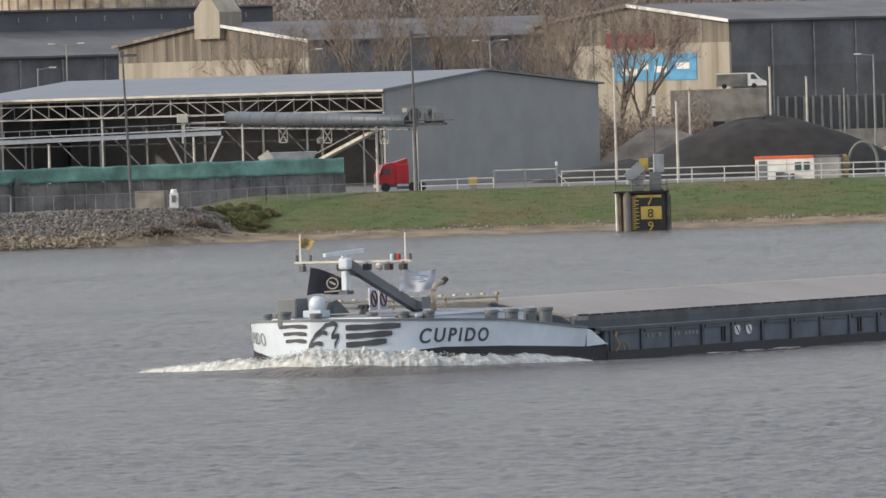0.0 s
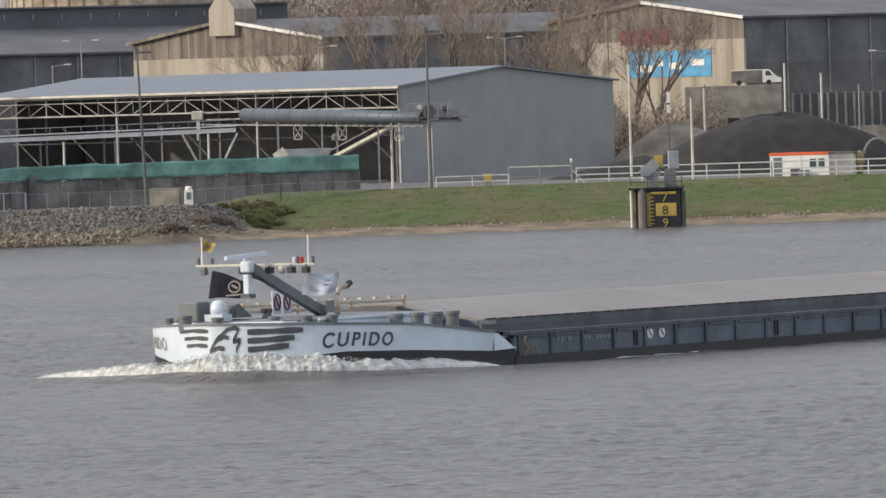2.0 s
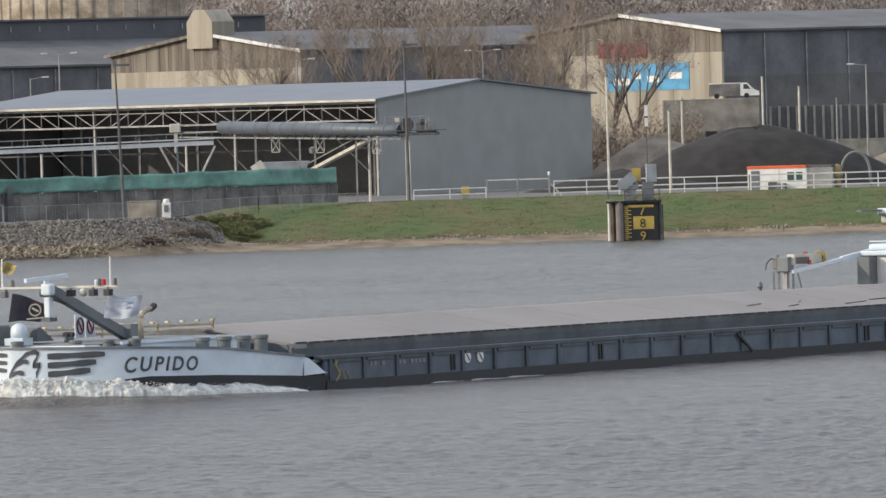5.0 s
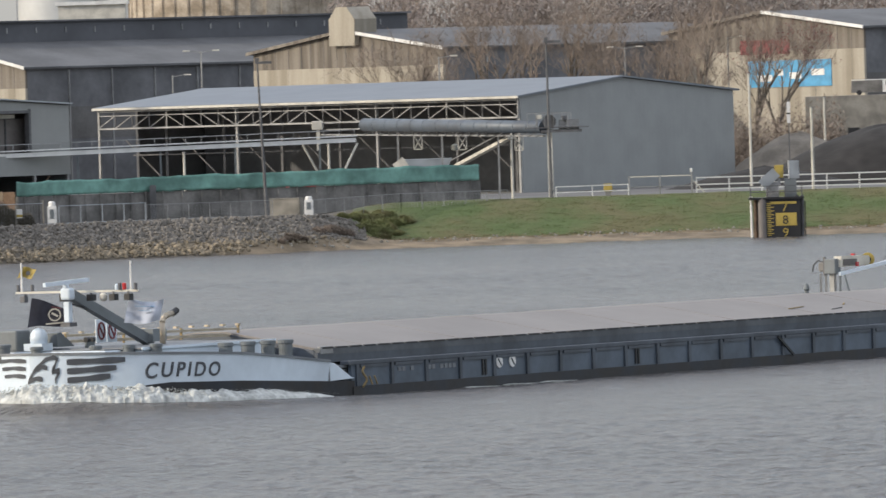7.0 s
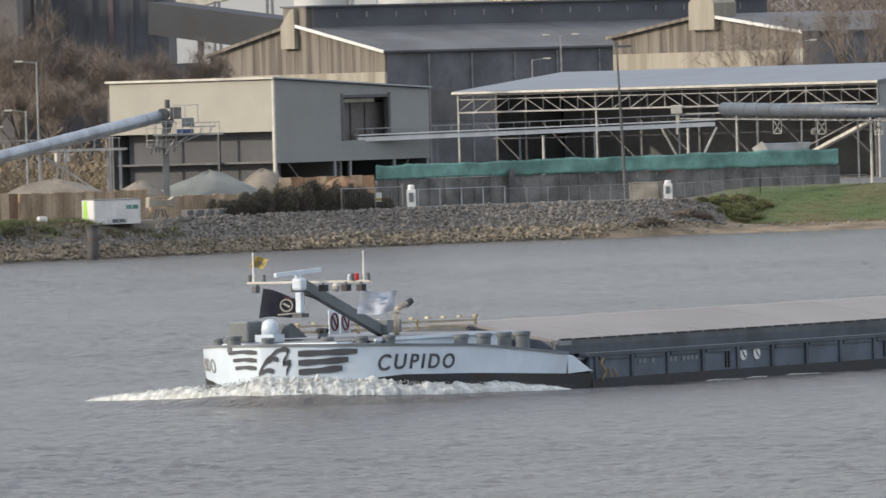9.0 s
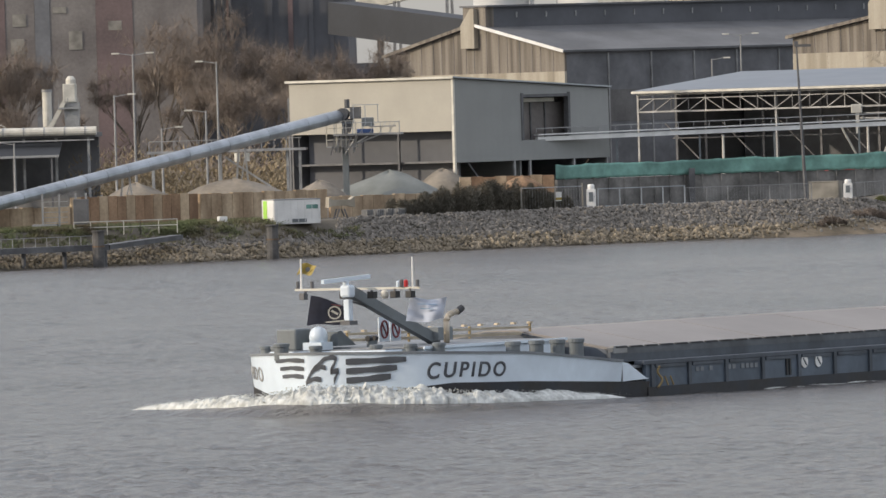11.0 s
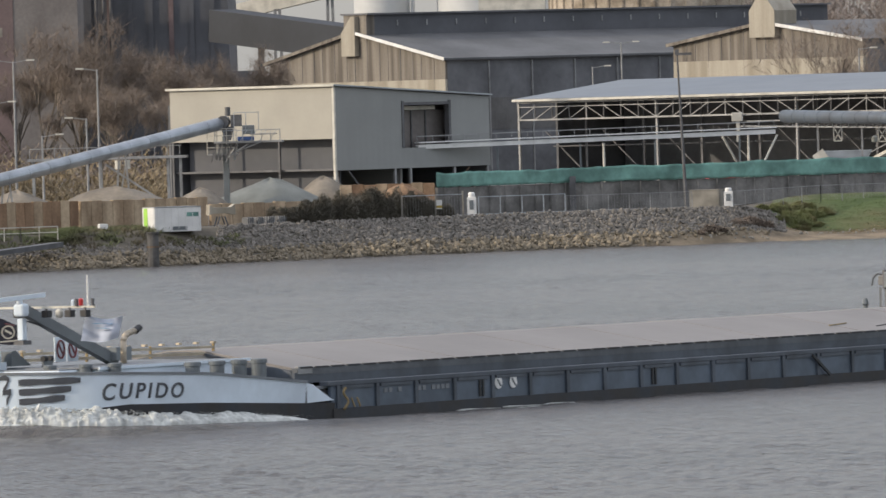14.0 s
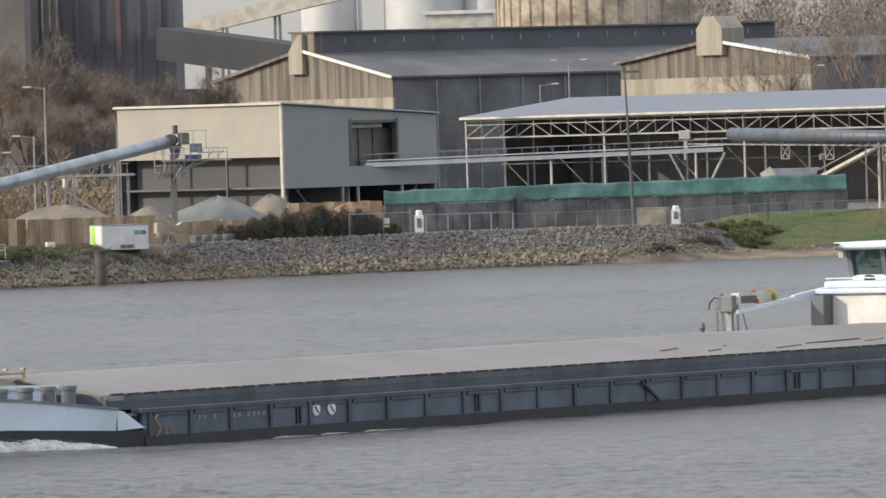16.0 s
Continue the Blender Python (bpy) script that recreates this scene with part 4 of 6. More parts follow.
b2 = thing("bunker_house", "huge dark grey brown plant block", "factory", (-150, 1843.3, 3.5), 1)
part("wall_panel", box(B(), -1, 0, 0, 24, 26, 45), "monitor", b2)
for i in range(7):
    part("buttress", box(B(), i * 3.4 + 0.5, -0.3, 0, i * 3.4 + 1.3, 0, 43), "brick" if i % 3 == 1 else "monitor", b2)
for i in range(3):
    x = 2.2 + i * 1.2
    part("riser_pipe", tube(B(), (x, -1.3, 10), (x, -1.3, 44), 0.28, n=8), "darksteel", b2)
part("annex", box(B(), 24, 2, 0, 29, 14, 17.5), "darkwall", b2)

gal = thing("conveyor_gallery", "enclosed dark blue grey sloping conveyor gallery", "conveyor")
bm = B()
bar(bm, (-125, 1813.7, 28.4), (-99, 1774.2, 24.4), 5.0, 5.2)
part("gallery_body", bm, "gallery", gal)
for p_ in ((-118, 1802.2), (-106, 1785.7)):
    part("trestle_leg", bar(B(), (*p_, 3.5), (*p_, 26), 1.0), "darksteel", gal)
g2 = thing("white_conveyor", "pale sloping conveyor bridge on trestle legs", "conveyor")
part("gallery_body", bar(B(), (-130, 1896.0, 30.8), (-98, 1889.4, 37.4), 2.6, 2.6), "offwhite", g2)
for x, z in ((-121, 31.5), (-112, 33.5)):
    for dx in (-0.9, 0.9):
        part("trestle_leg", bar(B(), (x + dx, 1892.7, 3.5), (x + dx * 0.4, 1892.7, z), 0.5), "steel", g2)
for x, r in ((-108.2, 5.0), (-91, 7.4), (-79, 5.5)):
    s_ = thing("silo", "tall pale cylindrical silo", "silo", (x, 1984.9, 3.5), 0, "pale silos")
    part("silo_shell", lathe(B(), [(r, 0), (r, 36), (r * 0.9, 38.5), (0.5, 40)], 32), "silo", s_, smooth=True)
    part("riser_pipe", tube(B(), (r + 0.6, -2, 0), (r + 0.6, -2, 37), 0.35), "silo", s_)
gas = thing("gas_holder", "huge weathered brown cylindrical tank", "tank", (-56, 1925.6, 3.5))
part("tank_shell", lathe(B(), [(20, 0), (20, 40), (19, 41)], 48), "rustysilo", gas, smooth=True)
for i in range(24):
    a = -math.pi * i / 23
    part("stiffener", box(B(), 20.05 * math.cos(a) - 0.15, 20.05 * math.sin(a) - 0.15, 0, 20.05 * math.cos(a) + 0.15, 20.05 * math.sin(a) + 0.15, 40), "rustysilo", gas)
hut = thing("roof_house", "low flat pale roof house between silos", "hut", (-79, 1843.3, 3.5))
part("hut_body", box(B(), -5.5, 0, 0, 5.5, 6, 28.6), "offwhite", hut)
part("hut_roof", box(B(), -6, -0.5, 28.6, 6, 6.5, 29.2), "white", hut)
chim = thing("chimney", "slender grey steel chimney", "chimney", (-137.1, 1316.7, 3.6))
part("shaft", tube(B(), (0, 0, 0), (0, 0, 60), 1.1, 1.0, 20), "offwhite", chim, smooth=True)
for z in (6, 14, 22, 30):
    part("flange", tube(B(), (0, 0, z), (0, 0, z + 0.2), 1.12, n=20), "steel", chim)
grey = thing("grey_plant_block", "pale grey plant block behind the chimney", "factory", (-165, 1580.0, 3.5))
part("wall_panel", box(B(), -6, 0, 0, 3, 14, 21), "roofgrey", grey)
part("duct", box(B(), -3, -1, 0, 0, -0.01, 15), "steel", grey)

# ---- grey open shed with roof trusses ----
shed = thing("open_shed", "grey clad shed with open trussed long side", "shed", (-6.32, 1316.7, 3.6), 59.5)
W_, L_, E_, R_ = 51.0, 59.0, 11.3, 13.3
part("gable_wall", solid(B(), [(0, 0), (W_, 0), (W_, E_), (W_ / 2 - 1.5, R_), (0, E_)], 0, 0.3), "shedwall", shed, "plain blue grey sheet gable wall")
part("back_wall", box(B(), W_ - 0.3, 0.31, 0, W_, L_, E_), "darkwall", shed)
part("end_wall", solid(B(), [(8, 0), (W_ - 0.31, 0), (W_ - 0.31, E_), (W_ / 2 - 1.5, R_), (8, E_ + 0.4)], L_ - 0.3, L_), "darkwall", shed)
part("roof_slope", solid(B(), [(-0.9, E_ - 0.02), (W_ / 2 - 1.5, R_ + 0.05), (W_ / 2 - 1.5, R_ + 0.25), (-0.9, E_ + 0.2)], -0.4, L_ + 0.4), "shedroof", shed, "light blue grey sheet roof")
part("roof_slope", solid(B(), [(W_ + 0.9, E_ - 0.02), (W_ / 2 - 1.5, R_ + 0.05), (W_ / 2 - 1.5, R_ + 0.25), (W_ + 0.9, E_ + 0.2)], -0.4, L_ + 0.4), "shedroof", shed)
part("corner_trim", box(B(), -0.12, -0.12, 0, 0.1, 0.1, E_), "white", shed)
part("gutter", box(B(), -1.05, -0.4, E_ - 0.12, -0.9, L_ + 0.4, E_ + 0.16), "offwhite", shed)
for i in range(4):
    part("column", box(B(), -0.25, i * L_ / 3 - 0.12, 0, 0.1, i * L_ / 3 + 0.12, E_), "steel", shed)
for z, s in ((E_ - 0.15, 0.22), (E_ - 0.75, 0.1), (E_ - 2.25, 0.2)):
    part("truss_chord", box(B(), -0.42, 0, z - s, -0.26, L_, z), "steel", shed)
for i in range(24):
    y0, y1 = i * L_ / 24, (i + 1) * L_ / 24
    zz = (E_ - 2.3, E_ - 0.8) if i % 8 < 4 else (E_ - 0.8, E_ - 2.3)
    part("truss_diagonal", bar(B(), (-0.36, y0, zz[0]), (-0.36, y1, zz[1]), 0.09), "steel", shed)
    part("truss_upright", box(B(), -0.4, y0 - 0.05, E_ - 2.3, -0.3, y0 + 0.05, E_ - 0.4), "steel" if i % 4 == 0 else "darksteel", shed)
for i in range(1, 7):
    part("roof_purlin", box(B(), i * 3.4, 0.5, E_ - 0.25 + i * 0.22, i * 3.4 + 0.15, L_ - 0.5, E_ - 0.05 + i * 0.22), "darksteel", shed)
for i in range(1, 10):
    part("roof_rafter", bar(B(), (0.2, i * L_ / 10, E_ - 0.4), (21.9, i * L_ / 10, E_ + 1.2), 0.22), "darksteel", shed)
# Added inner wall and dark posts put the shade inside into their colour.
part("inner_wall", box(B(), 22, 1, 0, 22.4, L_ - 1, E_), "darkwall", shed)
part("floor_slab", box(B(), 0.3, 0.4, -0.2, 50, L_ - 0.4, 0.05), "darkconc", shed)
for i in range(7):
    y = 4 + i * 8.2
    part("inner_post", box(B(), 6, y, 0, 6.3, y + 0.3, E_ - 0.2), "darksteel", shed)
    part("inner_brace", bar(B(), (6.1, y, 2), (6.1, y + 6, 7.5), 0.14), "darksteel", shed)
part("inner_rail", box(B(), 5.8, 1, 5.6, 5.95, L_ - 1, 5.75), "darksteel", shed)

# ---- beige and grey transfer building ----
tb = thing("transfer_building", "beige sheet-clad building on open steel legs", "building", (-68.1, 1152.1, 3.4), 54.5)
TW, TL = 26.0, 22.0
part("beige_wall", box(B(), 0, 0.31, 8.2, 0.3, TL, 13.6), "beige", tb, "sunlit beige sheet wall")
part("end_wall", box(B(), 0, TL + 0.01, 0, TW, TL + 0.3, 12.1), "darkwall", tb)
prof = lambda x: 13.6 - 1.45 * x / TW
# This face is off the sun; its shade is put into the grey.
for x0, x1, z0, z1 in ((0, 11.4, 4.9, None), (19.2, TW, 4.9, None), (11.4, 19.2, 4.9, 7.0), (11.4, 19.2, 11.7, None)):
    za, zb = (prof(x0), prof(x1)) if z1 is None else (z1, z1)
    part("grey_wall", solid(B(), [(x0, z0), (x1, z0), (x1, zb), (x0, za)], 0, 0.3), "shadeside", tb, "sheet wall with shade put into its grey, and a large opening")
part("back_wall", box(B(), TW - 0.3, 0.31, 0, TW, TL, 12.1), "darkwall", tb)
part("opening_frame", box(B(), 11.2, -0.1, 7.0, 11.55, 0.5, 11.9), "darksteel", tb)
part("opening_frame", box(B(), 19.05, -0.1, 7.0, 19.4, 0.5, 11.9), "darksteel", tb)
part("opening_frame", box(B(), 11.55, -0.1, 11.45, 19.05, 0.5, 11.75), "darksteel", tb)
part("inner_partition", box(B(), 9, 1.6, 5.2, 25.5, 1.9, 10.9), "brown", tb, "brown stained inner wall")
for x in (12.4, 14.6, 17.0):
    part("inner_stud", box(B(), x, 1.45, 5.2, x + 0.16, 1.59, 11.4), "darksteel", tb)
part("inner_beam", box(B(), 12.8, 1.1, 10.95, 18.2, 1.4, 11.35), "offwhite", tb)
part("roof", solid(B(), [(-0.3, 13.65), (TW + 0.2, 12.2), (TW + 0.2, 12.4), (-0.3, 13.85)], -0.3, TL + 0.3), "roofgrey", tb)
part("corner_trim", box(B(), -0.1, -0.1, 0, 0.18, 0.18, 13.62), "offwhite", tb)
for y in (7.5, 15, TL - 0.2):
    part("column", box(B(), 0.02, y - 0.11, 0, 0.24, y + 0.11, 8.2), "darksteel", tb)
part("verge_trim", box(B(), -0.36, -0.3, 13.62, -0.31, TL + 0.3, 13.86), "offwhite", tb)
part("verge_trim", bar(B(), (-0.3, -0.33, 13.78), (TW + 0.2, -0.33, 12.33), 0.05, 0.14), "galv", tb)
for x in (10, 12.6, 20, 25.6):
    part("column", box(B(), x - 0.13, 0.02, 0, x + 0.13, 0.28, 4.9), "steel", tb)
part("knee_brace", bar(B(), (2.4, 0.2, 4.8), (5.2, 0.2, 2.2), 0.14), "darksteel", tb)
part("knee_brace", bar(B(), (20.2, 0.2, 2.6), (22.6, 0.2, 4.8), 0.14), "rust", tb)
part("floor_deck", box(B(), 0.4, 0.5, 4.9, TW - 0.4, TL - 0.3, 5.1), "darksteel", tb)
# Backing walls whose dark tones stand in for the shade under the floor.
part("inner_wall", box(B(), 12, 1, 0, 12.3, TL - 1, 4.85), "shadeside", tb)
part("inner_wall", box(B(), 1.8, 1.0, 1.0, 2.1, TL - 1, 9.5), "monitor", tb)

# ---- tube conveyor on trestles ----
tc_ = thing("tube_conveyor", "long shiny galvanised tube conveyor on trestles", "conveyor")
p0, p1 = Vector((-123.1, 1038.6, 2.2)), Vector((-78.4, 1135.2, 13.6))
for i in range(26):
    a, b = p0.lerp(p1, i / 26), p0.lerp(p1, (i + 0.99) / 26)
    part("tube_section", tube(B(), a, b, 0.66, n=16), "galv", tc_, smooth=False)
    part("tube_flange", tube(B(), b - (b - a) * 0.02, b + (b - a) * 0.012, 0.685, n=16), "galv", tc_)
for s in (0.26, 0.58, 0.80):
    c = p0.lerp(p1, s)
    for dx in (-1, 1):
        part("trestle_leg", bar(B(), (c.x + dx * 0.9, c.y, 3.0), (c.x + dx * 0.3, c.y, c.z - 0.5), 0.2), "steel", tc_)
    part("trestle_brace", bar(B(), (c.x - 0.8, c.y, 3.8), (c.x + 0.4, c.y, c.z - 1.2), 0.12), "steel", tc_)
part("head_column", box(B(), -78.55, 1135.0, 3.4, -78.0, 1136.3, 12.2), "mastgrey", tc_)
part("head_drum", tube(B(), (-78.4, 1133.9, 13.7), (-78.4, 1136.7, 13.7), 0.62, n=14), "darksteel", tc_)
part("head_motor", box(B(), -77.6, 1134.0, 13.2, -76.6, 1136.3, 14.4), "darksteel", tc_)
part("head_platform", box(B(), -79.3, 1133.0, 11.5, -72.4, 1137.3, 11.7), "steel", tc_)
for k in range(5):
    x = -79.6 + k * 0.55
    part("head_brace", bar(B(), (x, 1133.1, 9.6 + 0.25 * k), (x + 0.5, 1133.1, 11.4), 0.12), "darksteel", tc_)
for x, z in ((-77.2, 10.6), (-75.8, 11.0), (-74.4, 11.2)):
    part("outrigger", bar(B(), (-78.2, 1133.4, z - 1.0), (x, 1133.0, z + 0.4), 0.12), "steel", tc_)
part("gear_box", box(B(), -76.4, 1133.2, 12.4, -75.2, 1134.6, 13.3, 0.08), "mastgrey", tc_)
part("side_platform", box(B(), -75.6, 1132.6, 12.3, -72.9, 1133.8, 12.42), "steel", tc_)
part("blue_drive", box(B(), -76.9, 1133.3, 11.72, -75.3, 1135.0, 12.15, 0.08), "drive", tc_, "faded blue drive cover")
part("lower_platform", box(B(), -80.0, 1133.2, 10.3, -77.0, 1136.8, 10.42), "steel", tc_)
part("chute", solid(B(), [(-78.6, 13.2), (-77.4, 13.2), (-77.7, 11.8), (-78.3, 11.8)], 1134.4, 1135.8), "darksteel", tc_)
part("drive_stack", tube(B(), (-77.9, 1134.4, 14.3), (-77.9, 1134.4, 15.2), 0.28, n=10), "darksteel", tc_)
for x in (-80.0, -79.0, -78.0, -77.0):
    part("guard_post", bar(B(), (x, 1133.3, 10.4), (x, 1133.3, 13.0), 0.08), "offwhite", tc_)
for z in (11.1, 12.3, 13.0):
    part("guard_rail", bar(B(), (-80.0, 1133.3, z), (-77.0, 1133.3, z), 0.07), "offwhite", tc_)
for k in range(4):
    part("rail_diagonal", bar(B(), (-76.6 + k * 1.0, 1133.2, 11.7), (-75.9 + k * 1.0, 1133.2, 12.8), 0.06), "galv", tc_)
for i in range(8):
    x = -79.2 + i * 0.95
    part("handrail_post", bar(B(), (x, 1133.2, 11.7), (x, 1133.2, 12.8), 0.07), "galv", tc_)
part("handrail", bar(B(), (-79.2, 1133.2, 12.8), (-72.5, 1133.2, 12.8), 0.07), "galv", tc_)
part("handrail", bar(B(), (-77.2, 1133.2, 14.6), (-74.6, 1133.2, 14.6), 0.07), "galv", tc_)
for x in (-77.2, -76, -74.7):
    part("handrail_post", bar(B(), (x, 1133.2, 12.8), (x, 1133.2, 14.6), 0.07), "galv", tc_)
for x in (-79.2, -78.8, -77.3):
    part("head_brace", bar(B(), (x, 1134.0, 9.8), (x + 0.3, 1134.0, 11.5), 0.22), "steel", tc_)

# pipe rack and walkway behind the tube
pr = thing("pipe_rack", "steel pipe rack with walkway and braces", "pipe rack")
part("deck", box(B(), -100, 1152.1, 10.1, -83.5, 1154.6, 10.35), "steel", pr)
for x in (-99.5, -92.5, -85.5, -84.2):
    part("rack_leg", box(B(), x - 0.14, 1152.7, 3.4, x + 0.14, 1153.4, 10.1), "steel", pr)
part("rack_brace", bar(B(), (-92, 1153.1, 9.6), (-86, 1153.1, 5.5), 0.2), "steel", pr)
for i in range(13):
    part("handrail_post", bar(B(), (-99.8 + i * 1.3, 1152.1, 10.35), (-99.8 + i * 1.3, 1152.1, 11.4), 0.07), "steel", pr)
part("handrail", bar(B(), (-99.8, 1152.1, 11.4), (-84, 1152.1, 11.4), 0.08), "steel", pr)
for x in (-90.6, -89.6):
    part("valve", tube(B(), (x, 1151.4, 9.1), (x, 1151.4, 10.0), 0.3), "offwhite", pr)

# ---- belt conveyor bridge and blue grey gallery before the shed ----
cb = thing("belt_conveyor", "white belt conveyor bridge on steel legs", "conveyor")
q0, q1 = Vector((-60.2, 1164.0, 10.45)), Vector((-23.5, 1195.2, 10.9))
part("bridge_beam", bar(B(), q0, q1, 0.5, 0.45), "white", cb)
part("bridge_deck", bar(B(), q0 + Vector((0, 0, 0.45)), q1 + Vector((0, 0, 0.45)), 0.9, 0.12), "white", cb)
part("belt_cover", bar(B(), q0 + Vector((0, 0.5, 1.1)), q1 + Vector((0, 0.5, 1.1)), 0.1, 0.1), "steel", cb)
for i in range(24):
    a = q0.lerp(q1, i / 23)
    part("rail_post", bar(B(), a + Vector((0, 0, 0.4)), a + Vector((0, 0, 1.1)), 0.06), "steel", cb)
for s in (0.22, 0.45, 0.66, 0.9):
    c = q0.lerp(q1, s)
    part("leg", bar(B(), (c.x, c.y, 3.5), (c.x, c.y, c.z - 0.3), 0.2), "mastgrey", cb)
c = q0.lerp(q1, 0.93)
for sg in (-1, 1):
    part("strut", bar(B(), (c.x + sg * 0.5, c.y, 5.8), (c.x + sg * 2.9, c.y + sg, c.z - 0.3), 0.18), "offwhite", cb)
gcv = thing("covered_conveyor", "blue grey covered conveyor with a lattice foot", "conveyor")
g0, g1 = Vector((-28.5, 1264.0, 12.4)), Vector((-3.2, 1209.7, 11.7))
GA = g0.lerp(g1, 0.2) + Vector((0, 0, 0.1))
GB = g1 + Vector((0, 0, -0.1))
cov = part("cover", tube(B(), GA, GB, 0.72, 0.68, n=18), "cover", gcv, "dull blue grey sheet cover", True)
for i in range(15):
    p = GA.lerp(GB, i / 14)
    part("cover_band", tube(B(), p, p + (GB - GA) * 0.003, 0.73, n=18), "cover", cov)
for i in range(22):
    p, q = GA.lerp(GB, i / 22), GA.lerp(GB, (i + 1) / 22)
    part("idler_bracket", bar(B(), p + Vector((0, -0.5, -1.1)), p + Vector((0, -0.5, -0.4)), 0.08), "steel", gcv)
    part("lattice_bar", bar(B(), p + Vector((0, -0.4, -1.1)), q + Vector((0, -0.4, -0.6)), 0.06), "darksteel", gcv)
part("tail_frame", bar(B(), g0 + Vector((0, 0, 0.2)), GA + Vector((0, 0, 0.45)), 0.14), "steel", gcv)
part("tail_frame", bar(B(), g0 + Vector((0, 0, -0.5)), GA + Vector((0, 0, -0.45)), 0.14), "steel", gcv)
part("under_beam", bar(B(), g0 + Vector((0, 0, -1.05)), g1 + Vector((0, 0, -1.05)), 0.3, 0.16), "steel", gcv)
part("drive_house", box(B(), -29.6, 1262.4, 11.9, -28.4, 1265.6, 12.9, 0.08), "offwhite", gcv)
part("drive_leg", box(B(), -29.1, 1262.5, 9.6, -28.7, 1263.0, 11.9), "offwhite", gcv)
part("column", box(B(), -2.9, 1209.0, 3.6, -2.35, 1210.3, 11.4), "offwhite", gcv)
part("head_frame", box(B(), -3.5, 1208.0, 11.0, 0.9, 1211.3, 11.3), "darksteel", gcv)
part("head_drum", tube(B(), (-2.6, 1208.0, 12.2), (-2.6, 1211.3, 12.2), 0.75, n=14), "darksteel", gcv)
part("chute", box(B(), -1.6, 1208.5, 11.3, 0.6, 1210.7, 12.4), "steel", gcv)
for i in range(6):
    x = -5.0 + i * 0.95
    part("handrail_post", bar(B(), (x, 1207.9, 11.6), (x, 1207.9, 13.1), 0.07), "steel", gcv)
part("handrail", bar(B(), (-5, 1207.9, 13.1), (-0.3, 1207.9, 13.1), 0.08), "steel", gcv)
for x in (-3.9, -2.2, -0.6):
    part("gantry_post", box(B(), x - 0.07, 1208.0, 11.3, x + 0.07, 1208.2, 13.0), "steel", gcv)
part("gantry_motor", box(B(), -1.3, 1208.0, 12.3, -0.6, 1209.2, 12.8, 0.08), "darksteel", gcv)
part("gantry_guard", box(B(), -3.9, 1207.8, 12.5, -3.4, 1207.95, 12.95, 0.03), "offwhite", gcv)
part("walk_grating", box(B(), -5.2, 1207.8, 11.5, 1.6, 1209.0, 11.6), "darksteel", gcv)
part("ladder_belt", bar(B(), (-13.3, 1237.7, 7.4), (-6.9, 1219.6, 10.6), 0.6, 0.35), "offwhite", gcv)
for s in (0.35, 0.55, 0.8):
    c = g0.lerp(g1, s)
    part("leg", bar(B(), (c.x, c.y, 3.6), (c.x, c.y, c.z - 0.9), 0.2), "steel", gcv)
    xa, xb, za, zb, yy = c.x + 1.8, c.x + 2.7, c.z - 2.7, c.z - 1.15, c.y
    for p, q in (((xa, za), (xb, zb)), ((xa, zb), (xb, za)), ((xa, za), (xb, za)), ((xa, zb), (xb, zb)), ((xa, za), (xa, zb)), ((xb, za), (xb, zb))):
        part("lattice_edge", bar(B(), (p[0], yy, p[1]), (q[0], yy, q[1]), 0.1), "offwhite", gcv)
part("loading_plate", bar(B(), (-19.6, 1237, 8.3), (-18.2, 1237, 6.2), 0.25, 1.4), "offwhite", gcv)
part("round_lamp", lathe(B(), [(0.1, -0.4), (0.35, -0.3), (0.38, 0.2), (0.1, 0.4)], 14, (-13.2, 1236, 9.6)), "tarp", gcv)
part("ladder_rail", bar(B(), (-13.6, 1236.5, 8.2), (-7.2, 1218.6, 11.4), 0.1), "steel", gcv)
part("hopper", solid(B(), [(-18, 6.6), (-14.5, 6.6), (-13.6, 8.4), (-19, 8.4)], 1237.7, 1242.6), "galv", gcv)


# ---- stones of the bank ----
def stone_field(name, material, label, n, d0, d1, r0, r1, seed, x0=-118.0, x1=-23.0):
    rnd = random.Random(seed)
    base = B()
    bmesh.ops.create_icosphere(base, subdivisions=1, radius=1)
    bv = [v.co.copy() for v in base.verts]
    bf = [[v.index for v in f.verts] for f in base.faces]
    base.free()
    verts, faces = [], []
    for i in range(n):
        x = rnd.uniform(x0, x1)
        d = rnd.uniform(d0, d1)
        if (x > -33 and d < 2.0 + 0.06 * (x + 33) + rnd.gauss(0, 0.4) and x1 < 0) or (x > -23 and d < 4.0) or (x < -76 and d > 5.2 - (x + 76) * -0.02 + rnd.gauss(0, 0.7)):
            continue
        r = rnd.uniform(r0, r1)
        rot = Euler((rnd.uniform(0, 6), rnd.uniform(0, 6), rnd.uniform(0, 6))).to_matrix()
        sx, sy, sz = rnd.uniform(0.8, 1.5), rnd.uniform(0.7, 1.2), rnd.uniform(0.5, 0.9)
        o = Vector((x, bank_y(x) + d, land_z(x, d) + r * rnd.uniform(0.0, 0.5)))
        k = len(verts)
        for v in bv:
            q = v * (1 + 0.35 * noise.noise(v * 1.7 + Vector((i, 0, 0))))
            verts.append(o + rot @ Vector((q.x * sx * r, q.y * sy * r, q.z * sz * r)))
        faces += [[a + k for a in f] for f in bf]
    me = bpy.data.meshes.new(name)
    me.from_pydata(verts, [], faces)
    me.materials.append(M[material])
    return tagged(new(name, me), label, "stones", kind="stuff")


